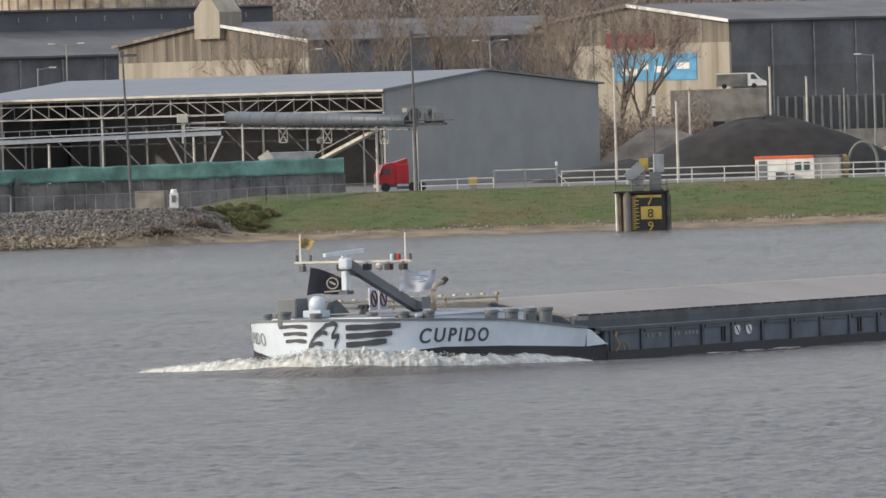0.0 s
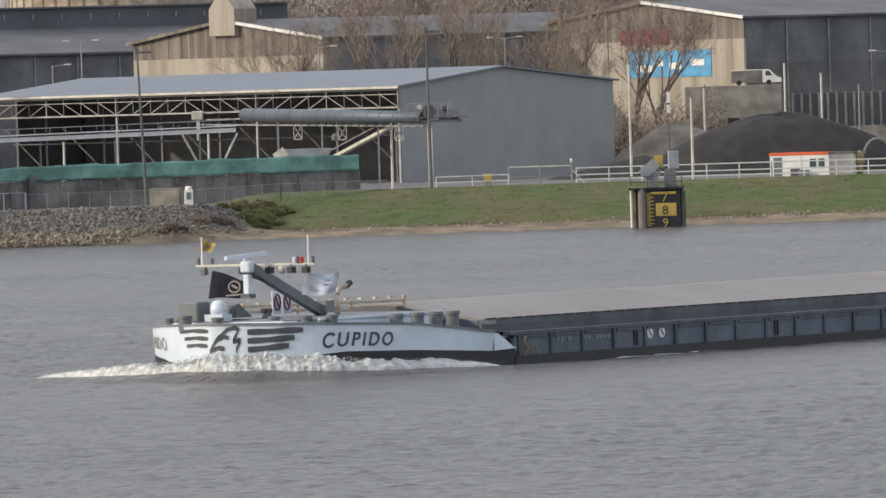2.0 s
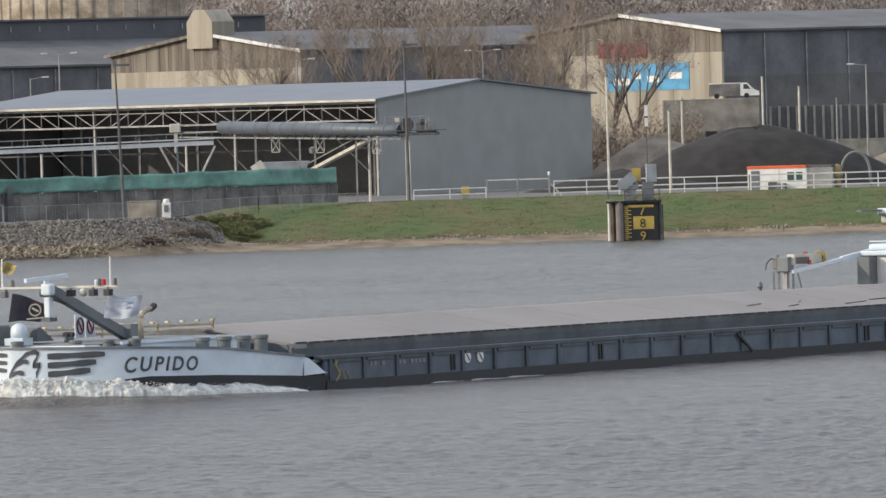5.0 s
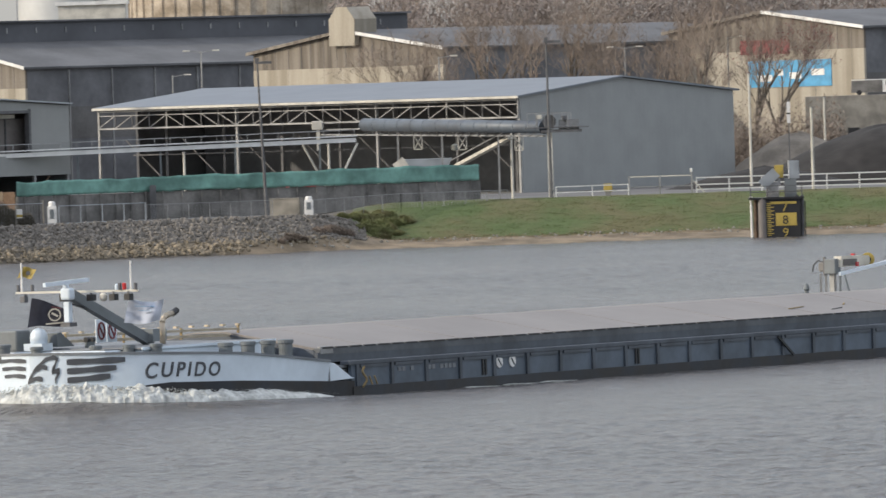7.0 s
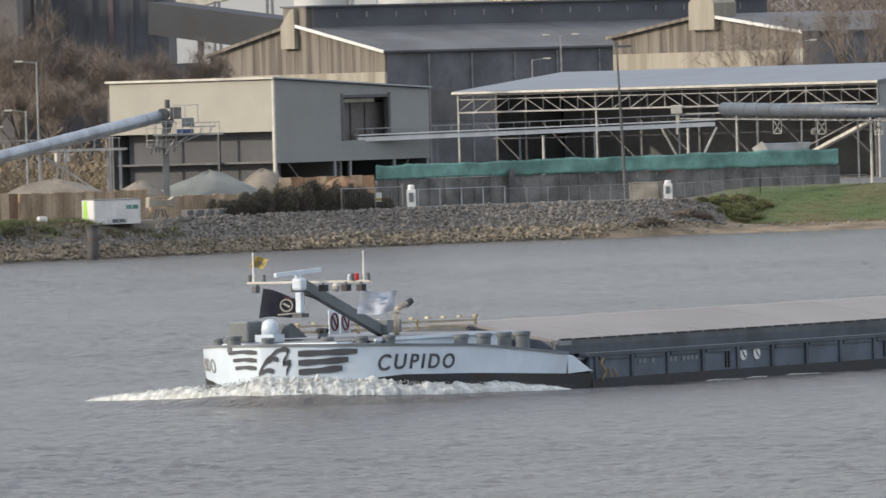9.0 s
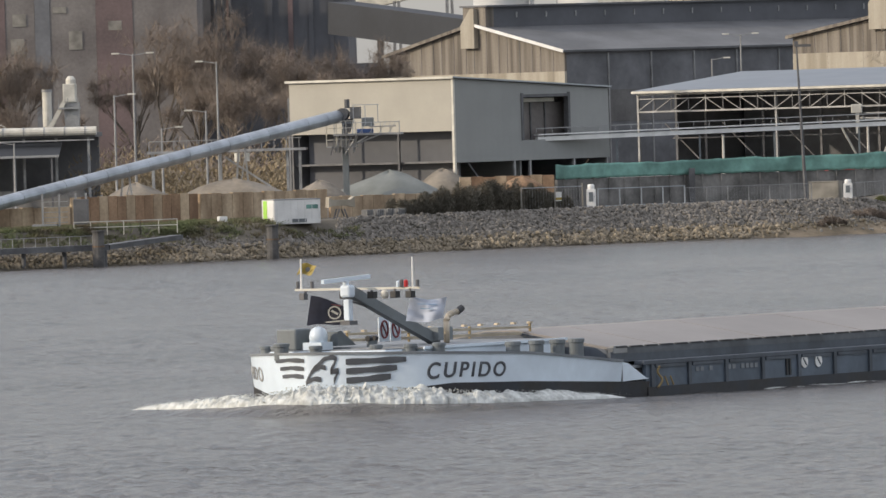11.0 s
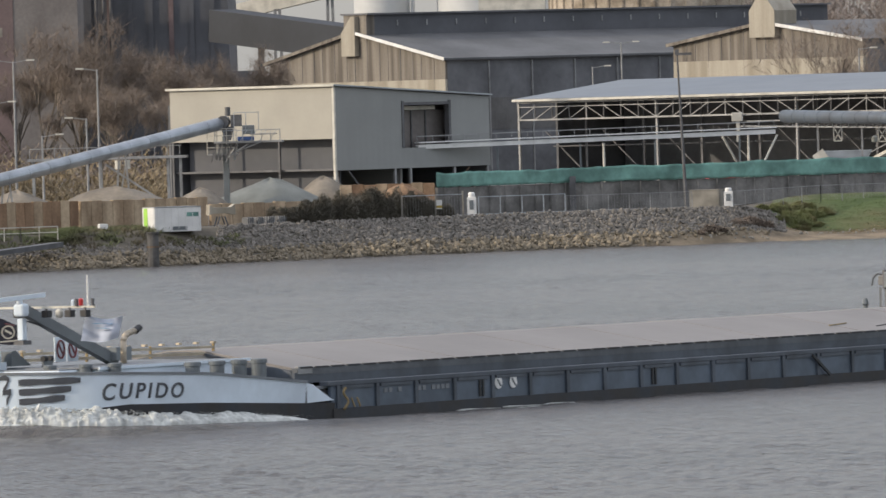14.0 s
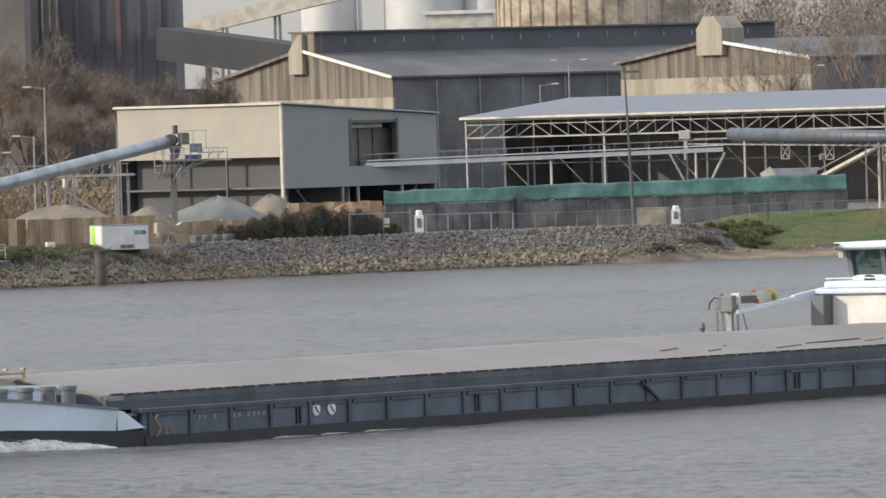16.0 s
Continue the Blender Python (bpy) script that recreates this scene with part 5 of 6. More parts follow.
def single_stones(n, seed):
    """The larger stones of the middle stretch, each one a piece of the bank, on six shared shapes."""
    rnd = random.Random(seed)
    shapes = []
    for k in range(6):
        bm = B()
        bmesh.ops.create_icosphere(bm, subdivisions=1, radius=1)
        for v in bm.verts:
            v.co *= 1 + 0.4 * noise.noise(v.co * 1.6 + Vector((k * 5, 0, 0)))
        me = bpy.data.meshes.new("stone")
        bm.to_mesh(me)
        bm.free()
        me.materials.append(M["stone" if k < 4 else "wetstone"])
        shapes.append(me)
    for i in range(n):
        x, d = rnd.uniform(-62, -34), rnd.uniform(0.4, 9.3)
        wet = d < 3.2
        ob = new("stone", shapes[rnd.choice((4, 5)) if wet else rnd.randrange(4)])
        ob.parent = bank
        rad = rnd.uniform(0.2, 0.32)
        ob.matrix_basis = (pose(x, bank_y(x) + d, land_z(x, d) + 0.16, rnd.uniform(0, 360), rnd.uniform(0, 360), rnd.uniform(0, 360))
                           @ Matrix.Diagonal((rad * 1.25, rad, rad * 0.75, 1)))


single_stones(300, 77)
stone_field("bank_stones", "stone", "loose grey basalt stones covering the bank slope", 12500, 3.0, 9.9, 0.11, 0.25, 5, -118.0, -21.5)
stone_field("shore_stones", "wetstone", "wet brown algae-stained stones at the waterline", 5600, -0.6, 3.6, 0.12, 0.27, 6)
stone_field("beach_stones", "concrete", "scattered small pale stones on the beach", 700, 0.5, 7.5, 0.07, 0.22, 7, -33, 60)


def tuft_field(name, material, label, spots, n, h, spread, seed):
    """Upright blades in tufts: many thin two-sided leaves."""
    rnd = random.Random(seed)
    verts, faces = [], []
    for cx, cy, cz, rx, ry, hh in spots:
        for i in range(n):
            a, q = rnd.uniform(0, 6.283), math.sqrt(rnd.random())
            x, y = cx + rx * q * math.cos(a), cy + ry * q * math.sin(a)
            z = cz + hh * rnd.uniform(0, 0.85) * (1 - 0.6 * q * q)
            t = rnd.uniform(0, 3.14)
            l, w = h * rnd.uniform(0.5, 1.3), h * 0.16
            dx, dy = math.cos(t), math.sin(t)
            lx, ly = rnd.gauss(0, spread) * l, rnd.gauss(0, spread) * l
            k = len(verts)
            verts += [(x - dx * w, y - dy * w, z), (x + dx * w, y + dy * w, z), (x + lx, y + ly, z + l)]
            faces.append((k, k + 1, k + 2))
    me = bpy.data.meshes.new(name)
    me.from_pydata(verts, [], faces)
    me.materials.append(M[material])
    return tagged(new(name, me), label, "shrubs", kind="stuff")


rnd = random.Random(12)
spots = []
for i in range(3600):
    x, d = rnd.uniform(-21, 62), 6.6 + 14.6 * rnd.random()
    spots.append((x, bank_y(x) + d, land_z(x, d) - 0.05, 0.9, 0.9, 0.03))
straw = []
for i in range(700):
    x, d = rnd.uniform(-22, 62), rnd.gauss(6.6, 0.9)
    straw.append((x, bank_y(x) + d, land_z(x, d) - 0.03, 0.5, 0.4, 0.02))
tuft_field("straw_line", "reed", "dry straw and driftwood at the foot of the grass", straw, 16, 0.16, 0.9, 13)
tuft_field("dyke_grass", "grass", "uneven green and yellowed grass on the dyke", spots, 24, 0.13, 0.6, 3)
spots = []
for i in range(1500):
    x, d = rnd.uniform(-120, -74), rnd.uniform(4.5, 27)
    if x > -80 and d > 7:
        continue
    spots.append((x, bank_y(x) + d, land_z(x, d) - 0.05, 0.7, 0.7, 0.1))
tuft_field("yard_weeds", "scrub", "rough weeds behind the stone bank", spots, 26, 0.4, 0.5, 4)


spots = []
for i in range(420):
    x, d = rnd.uniform(-116, -97), rnd.uniform(8, 24)
    spots.append((x, bank_y(x) + d, land_z(x, d) - 0.05, 0.9, 0.9, 0.08))
tuft_field("yard_grass", "grass", "green grass strip behind the jetty", spots, 30, 0.28, 0.5, 14)


def bush(x, d, rx, h, material, label, n=900, seed=1, ry=None):
    rr = random.Random(seed)
    sp = []
    for i in range(14):
        a, q = rr.uniform(0, 6.28), rr.random()
        bx, bd = x + rx * q * math.cos(a), d + (ry or rx * 0.5) * q * math.sin(a)
        sp.append((bx, bank_y(bx) + bd, land_z(bx, bd) - 0.1, rx * 0.3, rx * 0.22, h * rr.uniform(0.6, 1.0)))
    ob = tuft_field("bush", material, label, sp, n // 3, 0.24, 0.8, seed)
    ob["kind"] = ""
    del ob["kind"]
    tagged(ob, "", "bush")
    return ob


for i, (x, rx, h) in enumerate(((-59.0, 2.6, 3.4), (-61.8, 2.8, 4.2), (-64.6, 2.8, 4.0), (-67.2, 2.4, 3.2), (-69.6, 2.2, 2.2), (-56.8, 2.0, 2.4))):
    bush(x, 13.5, rx, h, "hedge", "dark greenish leafless scrub between crates and gate", 9000, 20 + i, 1.6)
bush(-25.0, 5.5, 2.4, 0.9, "twig", "low brown bramble on the beach edge", 1200, 4)
bush(-29.0, 3.0, 1.6, 0.7, "twig", "low brown bramble on the stones", 800, 5)
for i, (x, d, rx, h) in enumerate(((-22.2, 12.0, 1.9, 0.9), (-20.2, 11.0, 1.9, 1.0), (-21.2, 9.0, 1.7, 0.8), (-18.4, 12.5, 1.8, 0.7), (-19.4, 8.4, 1.6, 0.6), (-20.6, 14.0, 1.9, 0.9))):
    bush(x, d, rx, h, "corner", "dense olive green bush where grass meets stones", 4200, 40 + i, rx * 0.9)
bush(-99, 9, 4.0, 0.9, "scrub", "low weeds along the jetty", 1500, 9)
bush(-90, 8, 4.0, 0.9, "scrub", "low weeds beside the pile", 1500, 10)


# ---- bare trees ----
def tree(x, y, h, seed, label, red=False, dense=2.0, spread=0.55, levels=5):
    rr = random.Random(seed)
    t = thing("bare_tree", label, "tree", (x, y, 3.5), 0, "bare trees")
    tb_, cb_ = B(), []
    tips = []

    def grow(p, d, l, r, lev):
        q = p + d * l
        if lev >= levels - 2:
            cb_.append((p, q, r))
        else:
            tube(tb_, p, q, r, r * 0.7, 5 if lev < 2 else 4, False)
        if lev == levels:
            tips.append(q)
            return
        for i in range(3 if lev else 4):
            ax = Vector((rr.gauss(0, 1), rr.gauss(0, 1), rr.gauss(0, 0.4))).normalized()
            nd = (d + ax * spread * rr.uniform(0.6, 1.3) + Vector((0, 0, 0.16))).normalized()
            grow(p + d * l * rr.uniform(0.55, 1.0), nd, l * rr.uniform(0.6, 0.82), r * 0.58, lev + 1)

    grow(Vector((0, 0, 0)), Vector((rr.gauss(0, 0.05), rr.gauss(0, 0.05), 1)).normalized(), h * 0.3, h * 0.013, 0)
    part("trunk", tb_, "bark", t)
    verts, faces = [], []
    for p, q, r in cb_:
        r = max(r, 0.028)
        s = (q - p).cross(Vector((0.3, 1, 0.2))).normalized() * r
        u = (q - p).cross(s).normalized() * r
        k = len(verts)
        verts += [p + s, p - s * 0.5 + u, p - s * 0.5 - u, q]
        faces += [(k, k + 1, k + 3), (k + 1, k + 2, k + 3), (k + 2, k, k + 3)]
    for q in tips:
        for i in range(int(4 * dense)):
            e = q + Vector((rr.gauss(0, 1), rr.gauss(0, 1), rr.gauss(0.3, 0.8))) * h * 0.05
            s = Vector((rr.gauss(0, 1), rr.gauss(0, 1), 0)).normalized() * 0.022
            k = len(verts)
            verts += [q - s, q + s, e]
            faces.append((k, k + 1, k + 2))
    me = bpy.data.meshes.new("crown")
    me.from_pydata([tuple(v) for v in verts], [], faces)
    me.materials.append(M["twig"])
    cr_ = new("crown", me)
    cr_.parent = t
    if red:
        verts, faces = [], []
        for i in range(900):
            q = rr.choice(tips) + Vector((rr.gauss(0, 0.5), rr.gauss(0, 0.5), rr.gauss(0, 0.4)))
            s = Vector((rr.gauss(0, 1), rr.gauss(0, 1), rr.gauss(0, 1))).normalized() * 0.11
            u = s.cross(Vector((rr.gauss(0, 1), 1, 0))).normalized() * 0.06
            k = len(verts)
            verts += [q - s, q + u, q + s, q - u]
            faces.append((k, k + 1, k + 2, k + 3))
        me = bpy.data.meshes.new("leaves")
        me.from_pydata([tuple(v) for v in verts], [], faces)
        me.materials.append(M["redleaf"])
        lf = new("leaves", me)
        lf.parent = t
        tagged(lf, "last dark red leaves")
    return t


for i, (x, y, h) in enumerate(((-21.5, 1465, 22), (-18, 1472, 18), (15.0, 1448, 24), (12.8, 1460, 23), (-6, 1490, 25), (0.5, 1495, 24), (-12, 1498, 25), (5.5, 1490, 23), (17.0, 1425, 22), (23.6, 1440, 23))):
    tree(x, y, h * 1.2, 30 + i, "tall leafless tree with grey brown twigs", dense=1.6, spread=0.52)
tree(26.3, 1432, 26, 51, "leafless tree with a few dark red leaves", True, dense=1.4, spread=0.5)
for i, (x, y, h) in enumerate(((-133, 1340, 14), (-112, 1420, 20), (-106, 1440, 22), (-117, 1430, 18), (-100, 1450, 22), (-95, 1455, 20), (-109, 1400, 17), (-103, 1410, 18), (-91, 1440, 16), (-128, 1350, 13), (-97, 1400, 15), (-149, 1440, 25), (-145, 1445, 24), (-141.5, 1440, 22), (-123, 1440, 26), (-118, 1445, 27), (-113, 1440, 25), (-127, 1450, 22), (-108, 1450, 23))):
    tree(x, y, h, 60 + i, "leafless brown tree in a dense thicket", dense=6, spread=0.5)
rr = random.Random(3)
spots = []
for i in range(120):
    x = rr.uniform(-122, -88)
    spots.append((x, 1300 + rr.uniform(0, 50), 3.6, 1.6, 1.6, rr.uniform(4.5, 9.5)))
tuft_field("thicket", "reed", "pale dry reeds and brown scrub below the trees", spots, 60, 0.7, 0.8, 5)
spots = [(rr.uniform(-125, -84), 1345 + rr.uniform(0, 50), 3.6, 2.0, 2.0, rr.uniform(6, 11)) for i in range(110)]
tuft_field("thicket_undergrowth", "twig", "brown undergrowth of the thicket", spots, 70, 0.8, 0.8, 6)
spots = [(rr.uniform(18, 33.5), 1400 + rr.uniform(0, 14), 3.6, 1.6, 1.6, rr.uniform(7, 13)) for i in range(210)]
spots2 = [(rr.uniform(-36, 80), 1760 + rr.uniform(0, 60), 3.6, 4.5, 4.5, rr.uniform(40, 47)) for i in range(330)]
tuft_field("distant_wood", "farwood", "brown leafless wood behind the halls, haze put into its colour", spots2, 1100, 0.75, 0.9, 8)
tuft_field("scrub_slope", "twig", "brown scrub beside the grey shed", spots, 110, 0.45, 0.8, 7)


# ---- fences, nets, walls along the bank ----
def fence(pts, h, step, label, rail="steel", mesh_wires=True, top=0.07, posts=0.08, rails=(1.0,), name="fence"):
    f = thing(name, label, "fence", pts[0], 0)
    o = Vector(pts[0])
    for a, b in zip(pts, pts[1:]):
        a, b = Vector(a) - o, Vector(b) - o
        n = max(1, int((b - a).length / step))
        for i in range(n + 1):
            p = a.lerp(b, i / n)
            part("post", box(B(), p.x - posts / 2, p.y - posts / 2, p.z - 0.2, p.x + posts / 2, p.y + posts / 2, p.z + h), rail, f)
        for k in rails:
            part("rail", bar(B(), a + Vector((0, 0, h * k)), b + Vector((0, 0, h * k)), top), rail, f)
        if mesh_wires:
            bm = B()
            L = (b - a).length
            for k in range(1, 12):
                bar(bm, a + Vector((0, 0.02, h * k / 12)), b + Vector((0, 0.02, h * k / 12)), 0.012)
            for k in range(int(L / 0.35)):
                p = a.lerp(b, (k + 0.5) / int(L / 0.35))
                bar(bm, p + Vector((0, 0.02, 0)), p + Vector((0, 0.02, h)), 0.014)
            part("wire_mesh", bm, "steel", f, "thin grey wire mesh")
    return f


fence([(-51.9, 1119.9, 3.5), (-43.5, 1127.6, 3.5)], 2.0, 2.6, "galvanised fence with heavy posts above the stones", "galv", False, 0.09, 0.12, (0.98, 0.1), "railing")
fence([(-43.4, 1127.7, 3.5), (-30.9, 1136.2, 3.5)], 1.75, 2.2, "grey wire mesh fence above the stones")
fence([(-27.5, 1140, 3.6), (-18, 1149, 3.9), (-7.0, 1155, 3.9)], 1.5, 2.4, "grey wire mesh fence behind the grass")
gate = thing("mesh_gate", "grey wire gate with a yellow and white notice", "gate", (-59.2, 1112.1, 3.5))
ga, gb_ = Vector((0, 0, 0)), Vector((5.8, 6.2, 0))
for p, h in ((ga, 2.4), (ga.lerp(gb_, 0.55), 2.4), (gb_, 2.6)):
    part("gate_post", bar(B(), p - Vector((0, 0, 0.3)), p + Vector((0, 0, h)), 0.16), "concrete", gate)
part("gate_rail", bar(B(), ga + Vector((0, 0, 2.3)), gb_ + Vector((0, 0, 2.3)), 0.07), "galv", gate)
bm = B()
for k in range(22):
    p = ga.lerp(gb_, k / 22)
    bar(bm, p, p + Vector((0, 0, 2.3)), 0.02)
part("gate_mesh", bm, "steel", gate)
c = ga.lerp(gb_, 0.6)
part("notice", box(B(), c.x - 0.3, c.y - 0.1, 0.9, c.x + 0.35, c.y - 0.05, 1.8), "white", gate, "white notice with a yellow foot")
part("notice_foot", box(B(), c.x - 0.3, c.y - 0.12, 1.0, c.x + 0.35, c.y - 0.101, 1.25), "yellow", gate)

# green windbreak netting on a dark wall
net = thing("netting_wall", "green windbreak netting over a dark concrete wall", "wall")
NP = [Vector((-57.2, 1142.2, 3.4)), Vector((-43.7, 1155.5, 3.4)), Vector((-26, 1164, 3.4)), Vector((-10.1, 1174.1, 3.4))]
for k, (a, b) in enumerate(zip(NP, NP[1:])):
    part("wall_panel", bar(B(), a + Vector((0, 0.3, 1.45)), b + Vector((0, 0.3, 1.45)), 0.4, 2.9), "darkconc", net)
    bm, grid, cols = B(), [], int((b - a).length / 0.5)
    for i in range(cols + 1):
        p, u = a.lerp(b, i / cols), i * 0.5
        sag = 0.10 * abs(math.sin(u * 0.75 + k)) + 0.12 * noise.noise((u * 0.25, k, 0)) + 0.06 * noise.noise((u * 1.3, k, 4))
        low = 0.12 * noise.noise((u * 0.4, k, 8)) + 0.08 * noise.noise((u * 1.7, k, 2))
        zs = [2.95 + low + (1.55 + 0.1 * k - sag - low) * j / 6 for j in range(7)]
        grid.append([bm.verts.new((p.x, p.y + 0.16 * noise.noise((u * 1.1, z * 0.9, k)) - 0.1, p.z + z)) for z in zs]
                    + [bm.verts.new((p.x, p.y + 0.16 * noise.noise((u * 1.1, z * 0.9, k)) - 0.06, p.z + z)) for z in zs[::-1]])
    for g, h_ in zip(grid, grid[1:]):
        for j in range(14):
            bm.faces.new((g[j], h_[j], h_[(j + 1) % 14], g[(j + 1) % 14]))
    bmesh.ops.recalc_face_normals(bm, faces=bm.faces[:])
    part("netting", bm, "green", net, "sagging green netting", True)
    n = 9
    for i in range(n):
        p = a.lerp(b, (i + 0.5) / n)
        part("net_post", box(B(), p.x - 0.06, p.y - 0.2, 0 + p.z, p.x + 0.06, p.y - 0.1, p.z + 3.0), "darkconc", net)
part("buttress", box(B(), -44.0, 1154.0, 3.4, -43.4, 1155.0, 7.0), "darksteel", net)
# concrete box, cabinets
cbx = thing("concrete_box", "plain beige concrete box beside a white cabinet", "box", (-31.2, 1138.0, 3.6), -14)
part("box_body", box(B(), 0, 0, 0, 3.1, 1.6, 1.7, 0.05), "concrete", cbx)
part("box_lid", box(B(), -0.05, -0.05, 1.7, 3.15, 1.65, 1.8), "concrete", cbx)
for (x, y, z, h) in ((-27.2, 1137.0, 3.55, 2.0), (-52.5, 1118.0, 3.4, 2.6)):
    cab = thing("service_cabinet", "white service cabinet with a domed lamp top", "cabinet", (x, y, z), 0, "white cabinets")
    part("cabinet_body", box(B(), -0.45, -0.35, 0, 0.45, 0.35, h * 0.8, 0.04), "white", cab)
    part("cabinet_top", lathe(B(), [(0.34, 0), (0.34, h * 0.13), (0.25, h * 0.19)], 14, (0, 0, h * 0.8)), "white", cab)
    part("cabinet_foot", box(B(), -0.5, -0.4, -0.1, 0.5, 0.4, 0.05), "concrete", cab)
    part("cabinet_window", box(B(), -0.22, -0.4, h * 0.32, 0.2, -0.36, h * 0.68), "mastgrey", cab)
    part("meter_dial", lathe(B(), [(0.08, 0), (0.08, 0.03)], 10, (0.3, -0.38, h * 0.5)), "darksteel", cab)
# tall floodlight masts
for (x, y, z0, z1, lean) in ((-31.8, 1147.9, 3.5, 19.7, -0.55), (-2.5, 1160.2, 4.2, 21.0, -0.1)):
    ms = thing("floodlight_mast", "thin dark steel floodlight mast", "mast", (x, y, z0), 0, "floodlight masts")
    part("pole", tube(B(), (0, 0, 0), (lean, 0, z1 - z0), 0.2, 0.08, 8), "darksteel", ms)
    part("lamp_head", box(B(), lean - 0.2, -0.2, z1 - z0 - 0.5, lean + 1.5, 0.2, z1 - z0 - 0.25), "darksteel", ms)
    part("lamp_head", box(B(), lean - 0.2, -0.15, z1 - z0 - 0.3, lean + 0.2, 0.2, z1 - z0 + 0.1), "darksteel", ms)


def lamp_post(x, y, z1, arms, label="slim grey street lamp on a tall pole", h0=3.5):
    l = thing("street_lamp", label, "street lamp", (x, y, h0), 0, "street lamps")
    part("pole", tube(B(), (0, 0, 0), (0, 0, z1 - h0), 0.16, 0.09, 8), "steel", l)
    for s in arms:
        part("arm", bar(B(), (0, 0, z1 - h0 - 0.15), (s * 1.6, 0, z1 - h0 + 0.1), 0.09), "steel", l)
        part("lamp_head", box(B(), s * 1.5, -0.15, z1 - h0, s * 2.4, 0.15, z1 - h0 + 0.18, 0.03), "offwhite", l)
    return l


for x, y, z, arms in ((7.1, 1481, 21.0, (-1, 1)), (-49.1, 1481, 22.2, (-1, 1)), (-51.8, 1448, 19.0, (1,)), (-17.2, 1448, 20.4, (1,)), (20.3, 1448, 21.8, (1,)), (54.7, 1399, 17.6, (-1,)), (-56.3, 1440, 14.8, (1,)), (-109.9, 1251, 21.0, (-1, 1)), (-111.4, 1243, 16.4, (1,)), (-99.8, 1226, 14.4, (-1,)), (-105.5, 1235, 12.6, (1,)), (-122, 1235, 11.4, (-1,)), (-99.6, 1240, 19.8, (-1,)), (48.2, 1325, 13.6, ())):
    lamp_post(x, y, z, arms)
for x, y, z0, z1 in ((20.3, 1284, 3.6, 16.8), (39.2, 1317, 3.6, 16.3), (43.5, 1317, 3.6, 15.0), (24.8, 1163, 4.3, 12.9), (31.5, 1400, 3.6, 13.6), (-6.9, 1230, 3.6, 11.5), (-27.5, 1250, 3.6, 10.4), (-42.5, 1215, 3.6, 10.0)):
    pl = thing("steel_pole", "plain pale steel pole", "pole", (x, y, z0), 0, "plain poles")
    part("shaft", tube(B(), (0, 0, 0), (0, 0, z1 - z0), 0.16, 0.12, 8), "offwhite", pl)
    part("cap", tube(B(), (0, 0, z1 - z0), (0, 0, z1 - z0 + 0.12), 0.2, n=8), "steel", pl)

# ---- dyke railing, gate frame, cabin ----
fence([(-2.0, 1157.3, 4.3), (5.5, 1158.5, 4.35)], 1.25, 2.6, "white tubular railing on the dyke", "white", False, 0.11, 0.1, (0.98, 0.5), "railing")
fence([(12.6, 1160.4, 4.4), (33, 1163, 4.4), (60, 1167, 4.4)], 1.65, 3.4, "white tubular railing on the dyke", "white", False, 0.13, 0.11, (0.98, 0.55, 0.25), "railing")
gf = thing("gate_frame", "white tubular gate frame on the dyke", "gate", (5.6, 1159.4, 4.3))
for x, h in ((0, 2.1), (3.2, 2.1), (6.5, 2.35)):
    part("gate_post", box(B(), x - 0.09, -0.09, -0.2, x + 0.09, 0.09, h), "steel", gf)
part("gate_bar", box(B(), 0, -0.06, 1.95, 6.5, 0.06, 2.07), "offwhite", gf)
part("gate_bar", box(B(), 0, -0.06, 0.9, 6.5, 0.06, 1.0), "steel", gf)
part("gate_brace", bar(B(), (6.5, 0, 1.6), (7.9, 0, 0.1), 0.1), "offwhite", gf)
part("beacon", lathe(B(), [(0.12, 0), (0.14, 0.3), (0.05, 0.4)], 10, (6.5, 0, 2.35)), "white", gf)
ybx = thing("yellow_box", "small yellow service box at the railing", "box", (3.4, 1160.1, 4.35))
part("box_body", box(B(), -0.45, -0.3, 0.5, 0.45, 0.3, 1.35, 0.06), "yellow", ybx)
part("box_leg", box(B(), -0.3, -0.2, 0, 0.3, 0.2, 0.5), "steel", ybx)
cabn = thing("site_cabin", "white site cabin with an orange red roof edge", "cabin", (33.0, 1169.2, 4.3), -16)
part("cabin_body", box(B(), 0, 0, 0.1, 9.0, 2.5, 2.45, 0.03), "white", cabn)
part("roof_edge", box(B(), -0.06, -0.06, 2.3, 6.3, 2.56, 2.58), "orange", cabn, "orange red roof edge")
part("roof_edge", box(B(), 6.35, -0.06, 2.3, 9.06, 2.56, 2.55), "roofgrey", cabn)
for x0, x1, z0, z1, m_ in ((0.4, 1.3, 0.15, 2.1, "mastgrey"), (2.2, 3.2, 0.1, 0.9, "darksteel"), (4.3, 5.0, 0.9, 1.9, "glass"), (5.25, 5.9, 0.9, 1.9, "glass")):
    part("window" if m_ == "glass" else "door", box(B(), x0, -0.04, z0, x1, -0.005, z1), m_, cabn)
part("step_box", box(B(), 3.2, -0.7, 0.0, 4.2, -0.06, 0.75, 0.03), "mastgrey", cabn)
part("panel_seam", box(B(), 3.35, -0.03, 0.12, 3.45, -0.004, 2.3), "offwhite", cabn)
part("skid", box(B(), 0.1, 0.1, -0.1, 8.9, 2.4, 0.1), "darksteel", cabn)
# Grey sheet over the front's right part, painted as its unlit share.
part("cabin_end_panel", box(B(), 6.4, -0.05, 0.12, 8.98, -0.005, 2.28), "steel", cabn)
hz = thing("suction_hose", "bent pale green hose arch on a brass coupling", "hose", (42.4, 1168, 4.4))
bm = B()
